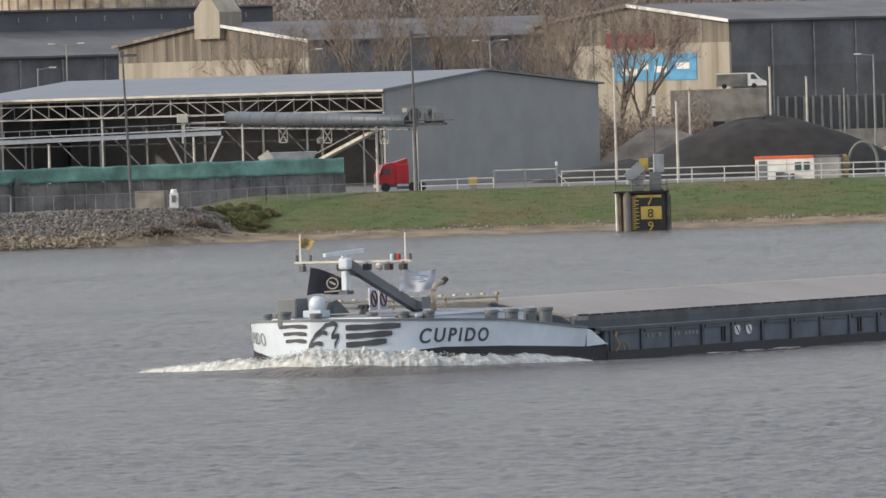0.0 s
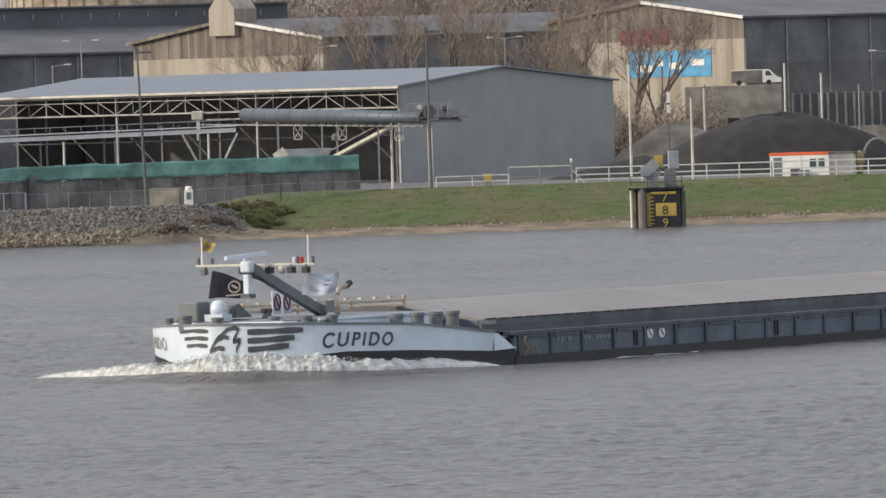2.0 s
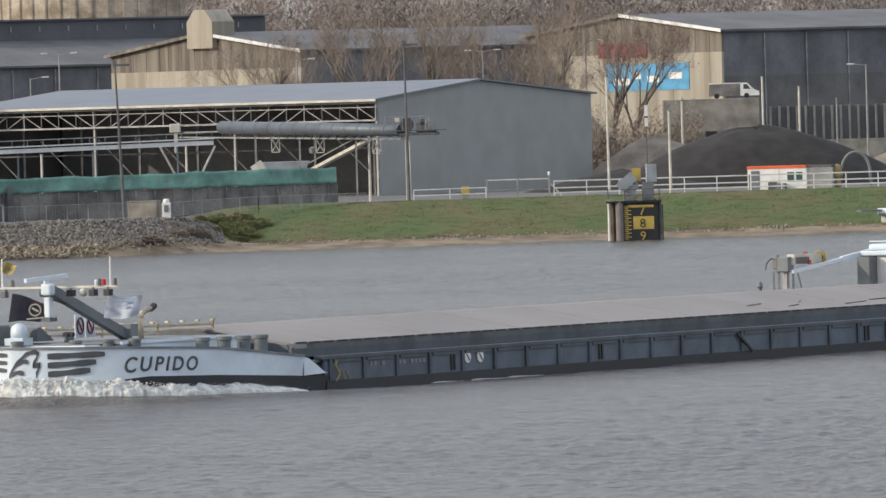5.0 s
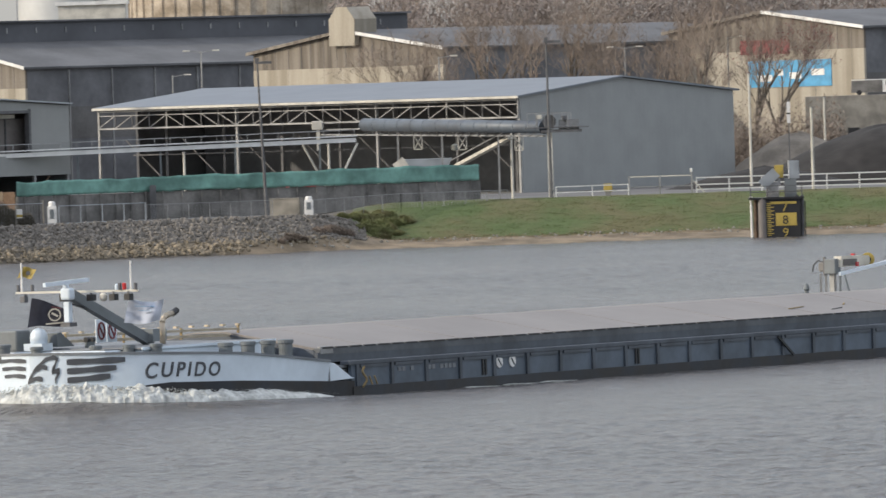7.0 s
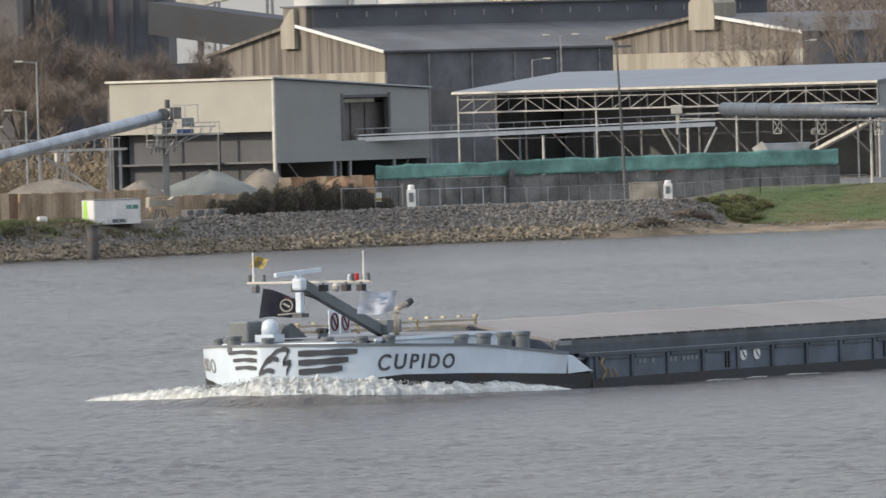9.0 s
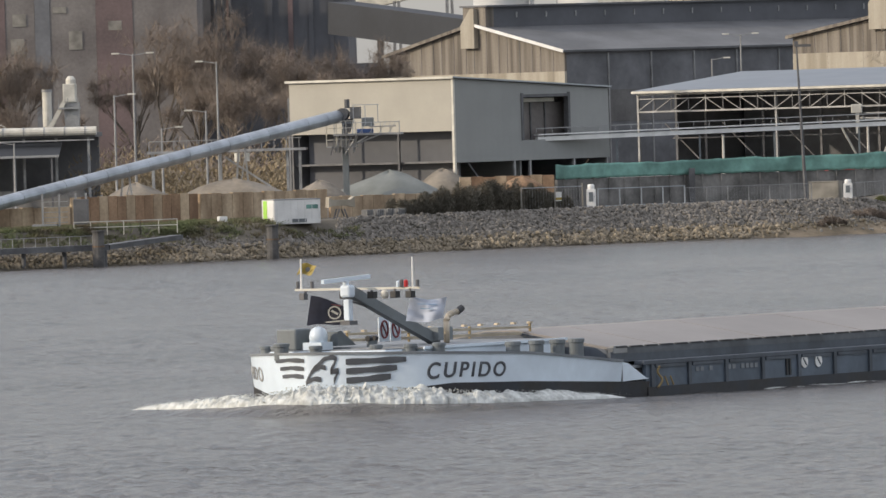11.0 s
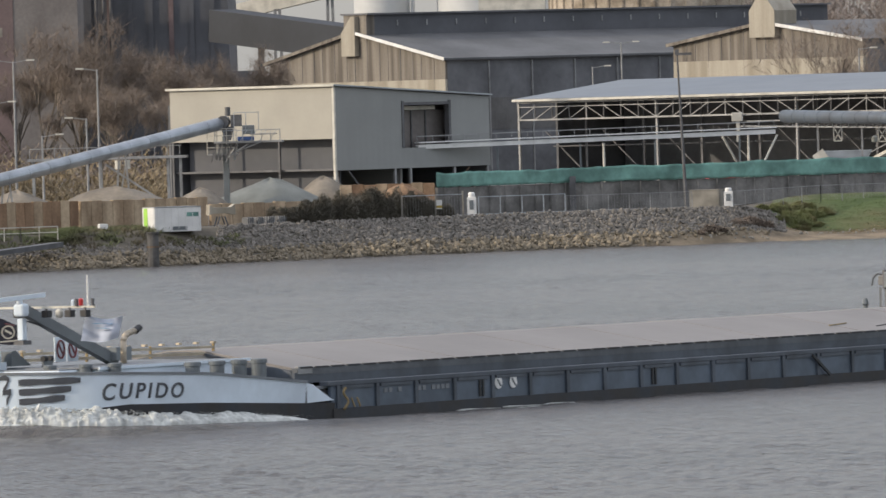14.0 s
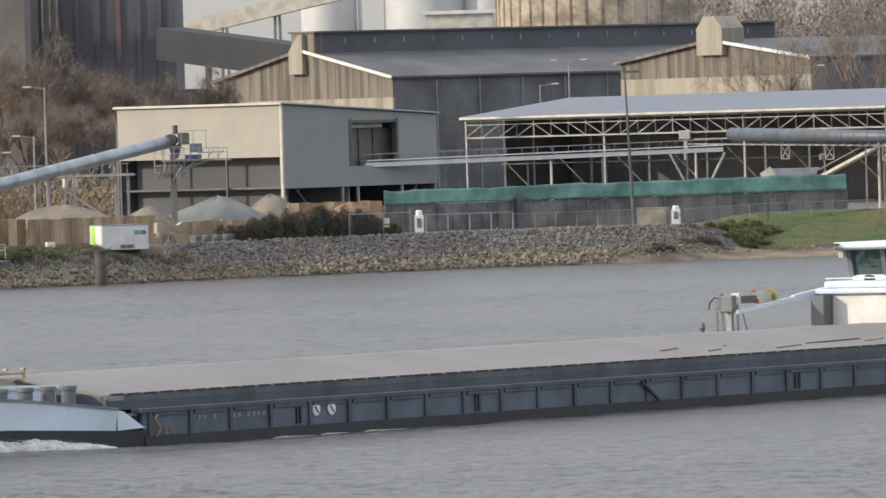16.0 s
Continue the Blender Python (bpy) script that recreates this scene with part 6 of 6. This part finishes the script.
bent(bm, [(0.4 + 1.5 - 1.5 * math.cos(a), 0, 1.6 + 2.1 * math.sin(a)) for a in lin(0.2, 2.9, 12)] + [(3.5, 0, 0.2)], 0.16, 8)
part("hose", bm, "tarp", hz)
part("coupling", lathe(B(), [(0.3, 0), (0.35, 0.8), (0.55, 1.3), (0.4, 2.2), (0.15, 2.5)], 12), "rope", hz)

# ---- gauge dolphin in the river ----
dol = thing("gauge_dolphin", "black timber gauge dolphin with yellow depth figures", "dolphin", (17.7, 1130.2, 0))
part("gauge_face", box(B(), 1.5, -0.2, -1.5, 5.0, 0.2, 3.75), "black", dol, "black board with a yellow depth scale")
part("dolphin_core", box(B(), 0.3, 0.5, -1.5, 5.1, 3.2, 3.9), "darksteel", dol)
part("fender_post", tube(B(), (1.15, 0.0, -1.5), (1.15, 0.0, 4.0), 0.42, n=14), "brown", dol, "worn brown fender post")
for z in (0.6, 1.6, 2.6):
    part("side_rung", box(B(), 4.95, -0.1, z, 5.5, 0.1, z + 0.1), "darksteel", dol)
part("side_frame", box(B(), 5.45, -0.1, -1.0, 5.55, 0.1, 3.6), "black", dol)
part("inner_pile", tube(B(), (0.45, 0.4, -1.5), (0.45, 0.4, 3.8), 0.2, n=10), "rust", dol)
part("white_pole", tube(B(), (0.05, 0.3, -1.5), (0.05, 0.3, 4.2), 0.12, n=8), "white", dol)
for x in (4.7, 5.25):
    part("corner_pile", tube(B(), (x, 0.0, -1.5), (x, 0.2, 4.2), 0.16, n=8), "darksteel", dol)
part("platform", box(B(), -0.2, -0.4, 3.85, 5.4, 3.4, 4.05), "black", dol)
for x in (0, 1.7, 3.5, 5.2):
    part("rail_post", box(B(), x - 0.05, -0.35, 4.05, x + 0.05, -0.25, 5.2), "darksteel", dol)
for z in (4.6, 5.2):
    part("rail", box(B(), -0.1, -0.34, z - 0.04, 5.3, -0.26, z + 0.04), "darksteel", dol)
part("equipment_box", box(B(), 1.6, 0.4, 4.05, 2.9, 1.4, 5.6, 0.04), "steel", dol)
part("equipment_box", box(B(), 3.5, 0.4, 4.05, 4.7, 1.4, 5.9, 0.04), "mastgrey", dol)
part("solar_panel", bar(B(), (1.2, 0.2, 5.3), (2.7, 0.2, 6.6), 0.08, 1.1), "galv", dol, "tilted pale solar panel")
part("yellow_lantern", box(B(), 2.5, 0.5, 6.0, 3.4, 1.2, 7.3, 0.04), "yellow", dol, "yellow lantern housing")
part("lantern_stand", box(B(), 2.8, 0.6, 5.2, 3.1, 0.9, 6.0), "steel", dol)
part("blue_panel", box(B(), 4.0, 0.4, 5.9, 5.0, 0.6, 7.7, 0.03), "galv", dol)
part("panel_edge", box(B(), 3.9, 0.35, 5.9, 4.0, 0.65, 7.75), "white", dol)
for i in range(18):
    z = 0.15 + i * 0.19
    part("scale_tick", box(B(), 1.6, -0.24, z, 2.3 if i % 2 else 2.0, -0.205, z + 0.09), "yellow", dol)
part("figure_plate", box(B(), 2.5, -0.25, 1.15, 4.6, -0.205, 2.45), "yellow", dol)
part("scale_band", box(B(), 2.0, -0.24, 3.35, 4.6, -0.205, 3.6), "yellow", dol)


def figure(ch, x, z, size, material, y=-0.27):
    cu = bpy.data.curves.new("text", "FONT")
    cu.body, cu.size, cu.extrude = ch, size, 0.01
    tmp = new("text_source", cu)
    me = bpy.data.meshes.new_from_object(tmp.evaluated_get(bpy.context.evaluated_depsgraph_get()))
    bpy.data.objects.remove(tmp)
    bm = B()
    bm.from_mesh(me)
    bmesh.ops.transform(bm, verts=bm.verts, matrix=pose(x, y, z, 90))
    return part("figure", bm, material, dol)


figure("7", 3.1, 2.6, 1.35, "yellow")
figure("8", 3.15, 1.33, 1.25, "black")
figure("9", 3.15, 0.05, 1.25, "yellow")

# ---- mooring piles and jetty ----
for x, y, z in ((-81.05, 1070.4, 3.25), (-96.4, 1054.2, 3.35), (-110.8, 1038.5, 3.4), (-112.1, 1038.3, 3.1)):
    pl = thing("mooring_pile", "weathered grey mooring pile in the water", "pile", (x, y, 0), 0, "mooring piles")
    part("shaft", tube(B(), (0, 0, -3), (0, 0, z), 0.58, 0.55, 12), "pilewood", pl)
    part("cap", tube(B(), (0, 0, z), (0, 0, z + 0.14), 0.66, n=12), "pilewood", pl)
    part("bolt_band", tube(B(), (0, 0, 1.9), (0, 0, 2.05), 0.61, n=12), "rust", pl)
jt = thing("jetty", "low dark steel jetty with thin railing", "jetty")
j0, j1, j2 = Vector((-121, 1034, 1.75)), Vector((-96.1, 1057, 1.85)), Vector((-89.9, 1066.3, 2.5))
part("deck_beam", bar(B(), j0, j1, 1.4, 0.55), "darksteel", jt)
part("deck_beam", bar(B(), j1, j2, 1.4, 0.45), "darksteel", jt)
for i in range(26):
    p = j0.lerp(j1, i / 25)
    part("rail_post", bar(B(), p + Vector((0, -0.6, 0.2)), p + Vector((0, -0.6, 1.15)), 0.07), "steel", jt)
part("rail", bar(B(), j0 + Vector((0, -0.6, 1.15)), j1 + Vector((0, -0.6, 1.15)), 0.06), "steel", jt)
for i in range(8):
    p = j0.lerp(j1, i / 7)
    part("jetty_pile", tube(B(), (p.x, p.y + 0.3, -3), (p.x, p.y + 0.3, 1.6), 0.22, n=8), "darksteel", jt)
wg = fence([(-99.5, 1063, 3.1), (-93.4, 1066, 3.1), (-90.1, 1069, 3.1)], 1.15, 1.6, "white tubular gangway railing", "offwhite", False, 0.08, 0.08, (0.98, 0.5), "railing")

# ---- yard on the left ----
ct = thing("container", "white container with a lime green striped end", "container", (-81.6, 1080.7, 3.15), 34)
part("container_body", box(B(), 0, 0, 0.1, 5.2, 2.4, 2.5, 0.04), "white", ct)
part("end_door", box(B(), -0.05, 0.1, 0.15, -0.005, 2.3, 2.45), "white", ct)
part("green_stripe", box(B(), -0.09, 1.3, 0.2, -0.055, 2.0, 2.4), "lime", ct)
part("roof_rim", box(B(), -0.04, -0.04, 2.44, 5.24, 2.44, 2.55), "steel", ct)
part("writing_bar", box(B(), 3.6, -0.03, 1.55, 4.9, -0.005, 1.95), "green", ct, "unreadable green bar of writing")
part("vent_grille", box(B(), 2.0, -0.03, 0.25, 3.6, -0.005, 0.6), "mastgrey", ct)
for i in range(7):
    part("wall_rib", box(B(), 0.3 + i * 0.78, -0.03, 0.3, 0.38 + i * 0.78, -0.004, 2.4), "white", ct)
hp = thing("hopper_bin", "cream hopper bin on splayed steel legs", "hopper", (-75.9, 1091.5, 3.2), 20)
part("bin_body", solid(B(), [(-1.3, 2.5), (-0.9, 2.2), (0.9, 2.2), (1.3, 2.5), (1.35, 1.45), (1.0, 1.5), (0.6, 1.6), (-0.6, 1.6), (-1.0, 1.6), (-1.35, 1.45)], -0.6, 0.6), "gablelow", hp)
for s in (-1, 1):
    for y in (-0.5, 0.5):
        part("leg", bar(B(), (s * 0.25, y, 1.3), (s * 0.7, y, -0.05), 0.13), "darksteel", hp)
for i in range(4):
    ib = thing("liquid_crate", "pale caged liquid container", "crate", (-73.5 + i * 0.95, 1094.4 + i * 1.25, 3.2), 45, "caged crates")
    part("tank", box(B(), 0.06, 0.06, 0.15, 0.94, 0.94, 1.1, 0.06), "roofgrey", ib)
    part("pallet", box(B(), 0, 0, 0, 1, 1, 0.14), "steel", ib)
    for k in range(5):
        part("cage_bar", box(B(), k * 0.24, -0.03, 0.14, k * 0.24 + 0.04, 0.01, 1.15), "steel", ib)
wb_ = thing("white_cube", "small white block on the weedy bank", "box", (-86.5, 1078.5, 3.25), 20)
part("box_body", box(B(), -0.42, -0.4, 0, 0.42, 0.4, 0.95, 0.04), "white", wb_)
part("box_top", box(B(), -0.36, -0.34, 0.95, 0.36, 0.34, 1.0), "offwhite", wb_)


def push_wall(x0, y0, x1, y1, z0, z1, n, label):
    """A row of L-shaped concrete retaining blocks."""
    w = thing("retaining_wall", label, "wall")
    a, b = Vector((x0, y0, z0)), Vector((x1, y1, z0))
    for i in range(n):
        p, q = a.lerp(b, i / n), a.lerp(b, (i + 0.96) / n)
        h = z1 - z0 + 0.05 * math.sin(i * 2.3)
        part("block", bar(B(), p + Vector((0, 0, h / 2)), q + Vector((0, 0, h / 2)), 0.4, h), "rustwall" if "rust" in label and i % 3 else "lwall", w)
        part("block_joint", bar(B(), q + Vector((0, -0.02, 0)), q + Vector((0, -0.02, h * 0.97)), 0.16), "rust", w)
    return w


push_wall(-101.5, 1082, -90.1, 1093, 3.4, 6.45, 14, "rust brown retaining wall of upright blocks")
push_wall(-89.9, 1093.3, -78.3, 1106, 3.4, 6.35, 12, "beige retaining wall of upright blocks")
push_wall(-128, 1062, -101.7, 1082, 3.4, 5.6, 24, "beige retaining wall of upright blocks")
push_wall(-78, 1106.5, -69, 1115, 3.4, 5.6, 9, "beige retaining wall of upright blocks")


push_wall(-67.5, 1149, -57.8, 1150.5, 3.4, 6.8, 8, "low rust brown wall under the transfer building")


def heap(x, y, z, rx, ry, h, material, label, seed, p=1.4, name="gravel_mound"):
    bm = B()
    n, m = 40, 14
    rings = []
    for j in range(m + 1):
        f = j / m
        ring = []
        for i in range(n):
            a = 2 * math.pi * i / n
            q = 1 - f
            zz = h * (1 - q ** p)
            k = 1 + 0.10 * noise.noise((math.cos(a) * 2 + seed, math.sin(a) * 2, f * 2))
            ring.append(bm.verts.new((rx * q * k * math.cos(a), ry * q * k * math.sin(a), zz * (1 + 0.08 * noise.noise((a, f * 3, seed))) - (0.2 if j == 0 else 0))))
        rings.append(ring)
    for a, b in zip(rings, rings[1:]):
        for i in range(n):
            bm.faces.new((a[i], a[(i + 1) % n], b[(i + 1) % n], b[i]))
    bmesh.ops.remove_doubles(bm, verts=bm.verts, dist=0.01)
    ob = part(name, bm, material, None, label, True)
    ob.matrix_basis = pose(x, y, z)
    return tagged(ob, label, "heap")


heap(-74.3, 1142, 3.4, 9.0, 7.5, 4.4, "tarp", "grey tarpaulin-covered round heap", 1, 1.3, "covered_mound")
heap(-69.3, 1152, 3.4, 5.5, 4.5, 4.3, "gravel", "pale gravel heap behind the cover", 2)
heap(-88, 1112, 3.4, 11, 6, 4.2, "gravel", "brown gravel heap behind the wall", 3)
heap(-97, 1104, 3.4, 7, 6, 4.1, "gravel", "pale sand heap behind the wall", 4)
heap(-116, 1090, 3.4, 14, 8, 3.9, "gravel", "long brown gravel heap", 5)
heap(-80.5, 1128, 3.4, 5, 5, 3.7, "gravel", "pale rubble heap under the conveyor", 6)
heap(-61, 1147, 3.4, 5, 2.2, 3.4, "rustwall", "rust brown scrap heap under the building", 11)
heap(38.5, 1316, 3.4, 17.5, 14, 7.0, "coal", "large black coal heap behind the railing", 7, 1.9, "coal_mound")
heap(22, 1300, 3.4, 12, 8, 2.6, "coal", "low spread of black coal", 8, 1.25, "coal_mound")
heap(27.5, 1366, 3.4, 10.5, 9, 6.0, "gravel", "pale gravel heap beside the coal", 9, 1.6)
heap(58, 1340, 3.4, 10, 9, 4.2, "gravel", "brown earth heap by the sheet piling", 10, 1.6)

# bunker, van, sheet piling, signal
bk = thing("concrete_bunker", "stained grey concrete bunker wall", "bunker", (29.5, 1416, 3.5), 0)
part("bunker_wall", box(B(), 0, 0, 0, 12.2, 5, 10.3, 0.06), "concrete", bk)
# No opening cut: a black plate paints the dark inside a hole.
part("bunker_hole", box(B(), 5.3, -0.05, 5.0, 6.8, -0.01, 6.2), "black", bk)
part("white_edge", box(B(), 0.0, -0.08, 3.5, 0.35, -0.01, 5.6), "white", bk)
vn = thing("white_van", "white van parked on the bunker", "van", (35.4, 1418, 13.8))
# Grey body colour stands in for shade on the white van.
part("van_body", solid(B(), [(0, 0.3), (4.0, 0.3), (4.0, 1.85), (0.1, 1.8)], 0, 2.0), "darkconc", vn)
part("van_roof", box(B(), 0.1, -0.03, 1.86, 4.1, 2.03, 1.97), "white", vn)
part("van_cab", solid(B(), [(4.02, 0.3), (6.4, 0.3), (6.4, 0.8), (5.7, 1.15), (4.9, 1.95), (4.02, 1.95)], 0, 2.0), "white", vn, "white sloping cab front")
part("van_window", solid(B(), [(4.4, 1.15), (5.3, 1.15), (4.85, 1.75), (4.4, 1.75)], -0.03, -0.004), "glass", vn)
for x in (1.0, 4.8):
    part("wheel", tube(B(), (x, -0.02, 0.32), (x, 0.25, 0.32), 0.33, n=14), "black", vn)
sp = thing("sheet_piling", "tall pale grey corrugated sheet piling", "wall", (43.7, 1449, 3.5))
for i in range(15):
    x = i * 1.14
    part("pile_sheet", box(B(), x, 0.45, 0, x + 1.13, 0.75, 9.0), "roofgrey", sp)
    part("pile_rib", box(B(), x + 0.28, 0.02, 0, x + 0.62, 0.44, 9.05, 0.05), "tarp", sp)
part("kerb_wall", box(B(), -1, -1.2, 0, 18, -0.9, 4.6), "concrete", sp)
sg = thing("rail_signal", "dark signal post with white plates", "signal", (25.4, 1317, 3.5))
part("post", box(B(), -0.06, -0.06, 0, 0.06, 0.06, 10.2), "darksteel", sg)
part("signal_plate", box(B(), -0.2, -0.14, 8.6, 0.2, -0.07, 9.9), "white", sg)
part("signal_plate", box(B(), -0.2, -0.14, 7.4, 0.2, -0.07, 8.4), "white", sg)
part("signal_band", box(B(), -0.22, -0.16, 8.42, 0.22, -0.06, 8.58), "black", sg)

# red lorry
lr = thing("red_lorry", "red lorry tractor driving behind the green netting", "lorry", (-7.0, 1244.6, 3.6), 12)
part("cab", solid(B(), [(0.1, 0.8), (2.0, 0.8), (2.0, 3.0), (1.6, 3.25), (0.6, 2.9), (0.1, 1.8)], 0, 2.5), "red", lr)
part("windscreen", bar(B(), (0.28, -0.03, 2.1), (0.62, -0.03, 3.0), 0.5, 0.05), "glass", lr)
part("grille", box(B(), 0.06, 0.3, 0.9, 0.1, 2.2, 1.7), "darksteel", lr)
part("bumper", box(B(), 0.0, 0.05, 0.45, 0.5, 2.45, 0.85, 0.05), "offwhite", lr)
part("mirror", box(B(), 0.35, -0.3, 1.9, 0.55, -0.08, 2.6, 0.04), "black", lr)
part("side_window", solid(B(), [(0.75, 2.0), (1.5, 2.0), (1.5, 2.6), (0.95, 2.6)], -0.03, -0.004), "glass", lr)
part("roof_deflector", solid(B(), [(1.0, 3.08), (2.1, 3.25), (3.5, 3.7), (3.5, 3.1), (2.0, 3.02)], 0.15, 2.35), "red", lr)
part("fuel_tank", tube(B(), (2.2, 0.15, 0.6), (3.5, 0.15, 0.6), 0.3, n=12), "galv", lr)
part("sleeper", box(B(), 2.02, 0, 0.8, 3.6, 2.5, 3.1, 0.12), "red", lr)
part("chassis", box(B(), 0.1, 0.1, 0.5, 5.5, 2.4, 0.88), "darksteel", lr)
for x in (0.9, 4.0, 5.0):
    part("wheel", tube(B(), (x, -0.05, 0.5), (x, 0.3, 0.5), 0.5, n=16), "black", lr)

# low plant roof, stair tower and duct on the far left
lp = thing("plant_canopy", "low canopy roof over dark plant bays", "canopy", (-140.25, 1300, 3.6))
part("canopy_roof", box(B(), -12, 0, 8.1, 21.4, 9, 8.6), "roofgrey", lp)
part("back_wall", box(B(), -12, 8.4, 0, 21, 9, 8.1), "darkwall", lp)
part("round_duct", tube(B(), (-12, -0.6, 9.0), (21.6, -0.6, 8.8), 0.5, n=12), "offwhite", lp)
for i in range(9):
    part("canopy_post", box(B(), -10 + i * 3.8, 0.1, 0, -9.7 + i * 3.8, 0.4, 8.1), "steel", lp)
for i in range(14):
    part("duct_band", tube(B(), (-11 + i * 2.4, -0.6, 8.98 - i * 0.013), (-10.85 + i * 2.4, -0.6, 8.98 - i * 0.013), 0.56, n=12), "steel", lp)
part("blue_tarp", bar(B(), (-12, -2, 3.4), (4.5, -2, 3.0), 0.3, 2.2), "roofgrey", lp)
part("low_wall", box(B(), -12, -1.0, 0, 20, -0.7, 2.0), "darkconc", lp)
part("lean_to_roof", solid(B(), [(-4.5, 5.9), (0.05, 7.4), (0.05, 7.6), (-4.5, 6.1)], -11, 17.5, "x"), "gallery", lp, "dark lean-to roof")
part("lean_to_edge", box(B(), -11, -4.56, 5.85, 17.5, -4.51, 6.12), "steel", lp)
for i in range(7):
    part("lean_to_post", box(B(), -10.5 + i * 4.5, -4.4, 0, -10.3 + i * 4.5, -4.2, 5.9), "darksteel", lp)
part("bay_wall", box(B(), -2, 2.0, 0, 8.0, 2.3, 5.0), "concrete", lp)
for i in range(12):
    x = -9.0 + i * 1.7
    bm = B()
    bent(bm, [(x, -1.3, 8.8), (x + 0.2, -1.3, 9.5), (x + 0.7, -0.6, 9.75), (x + 1.1, 0.2, 9.5), (x + 1.2, 0.3, 8.8)], 0.07, 6)
    part("duct_hoop", bm, "offwhite", lp)
part("cable_tray", box(B(), -12, -1.9, 7.7, 21.4, -1.4, 7.85), "steel", lp)
st = thing("stair_tower", "pale steel lift tower with a sloping strut", "tower", (-123.2, 1317, 3.6))
part("tower_shaft", box(B(), -0.8, 0, 0, 0.9, 1.6, 12.2), "steel", st)
part("tower_head", box(B(), -0.9, -0.3, 12.2, 0.6, 1.6, 14.4, 0.1), "offwhite", st)
part("tower_cap", lathe(B(), [(0.6, 0), (0.6, 0.5), (0.3, 0.9)], 12, (0, 0.6, 14.4)), "offwhite", st)
part("strut", bar(B(), (-2.9, 0, 8.6), (-0.7, 0, 12.4), 0.5), "offwhite", st)
part("platform", box(B(), -1.5, -0.6, 11.4, 1.0, 1.8, 11.6), "steel", st)
for x in (-1.4, -0.3, 0.9):
    part("rail_post", box(B(), x - 0.04, -0.58, 11.6, x + 0.04, -0.5, 12.7), "steel", st)
vs = thing("vent_stack", "short pale vent stack", "stack", (-126.8, 1325, 3.6))
part("shaft", tube(B(), (0, 0, 0), (0, 0, 13.7), 0.55, n=14), "offwhite", vs)
part("rim", tube(B(), (0, 0, 13.5), (0, 0, 13.8), 0.62, n=14), "steel", vs)
lc = thing("loading_crane", "lattice loading boom with a hanging chain leg", "crane", (-110.9, 1055, 3.2))
part("boom", bar(B(), (-10, 0, 4.5), (0.2, 0, 8.9), 0.5, 0.7), "white", lc)
part("boom_edge", bar(B(), (-10, -0.3, 3.9), (0.2, -0.3, 8.3), 0.12), "darksteel", lc)
part("boom_head", box(B(), -0.5, -0.4, 8.2, 0.7, 0.4, 9.5, 0.08), "darksteel", lc)
for i in range(18):
    z = 8.2 - i * 0.47
    part("leg_link", bar(B(), (0.3 - 0.3 * (i % 2), -0.1, z), (0.0 + 0.3 * (i % 2), -0.1, z - 0.5), 0.2), "darksteel", lc)
    part("leg_plate", box(B(), -0.12, -0.3, z - 0.16, 0.3, -0.21, z), "offwhite" if i % 2 else "rust", lc)
for i in range(9):
    a, b = Vector((-10, -0.36, 4.5)).lerp(Vector((0.2, -0.36, 8.9)), i / 9), Vector((-10, -0.36, 4.0)).lerp(Vector((0.2, -0.36, 8.4)), (i + 0.6) / 9)
    part("boom_lattice", bar(B(), a, b, 0.09), "rust", lc)
part("boom_top", bar(B(), (-10, 0.1, 5.3), (0.0, 0.1, 9.6), 0.14), "offwhite", lc)
part("leg_foot", box(B(), -0.7, -0.5, -0.6, 0.9, 0.5, 0.2, 0.05), "darksteel", lc)
tr = thing("trestle_stair", "steel stair tower under the tube conveyor", "stairs", (-102.8, 1066.5, 3.4))
for x in (0, 1.6, 3.2, 4.2):
    part("leg", box(B(), x - 0.09, 0, 0, x + 0.09, 0.18, 3.6), "steel", tr)
for i in range(6):
    part("step_bar", box(B(), 0, -0.1, 0.3 + i * 0.5, 2.4, 0.3, 0.36 + i * 0.5), "steel", tr)
part("stair_deck", box(B(), -1, -0.5, 0.5, 1.4, 0.8, 0.7), "steel", tr)
part("switch_cabinet", box(B(), 3.0, -0.4, 0.2, 4.4, 0.6, 3.0, 0.04), "darksteel", tr)


def motions():
    """The barge and its bow wave run straight on at one speed; the lorry drives off behind the netting and stops."""
    rows = []
    for t in (0, 0.1, 0.5, 1, 2, 3, 4, 5, 6, 7, 8, 9, 10, 11, 12, 13, 14, 15, 15.5, 15.9, 16):
        rows.append((t, pose(2.101 - 2.9482 * t, 615.226 - 5.0368 * t, 0, 0, 0, HEAD)))
    walk(ship, rows)
    walk(wave, rows)
    c, n = math.cos(radians(12)), math.sin(radians(12))
    walk(lr, [(t, pose(-7.0 - c * s, 1244.6 - n * s, 3.6, 0, 0, 12)) for t, s in
              ((0, 0), (0.2, 2.2), (0.4, 4.6), (0.6, 6.8), (1, 11), (1.5, 15.5), (2, 19), (3, 23.8), (4, 25.3), (5, 25.5), (16, 25.5))])


motions()
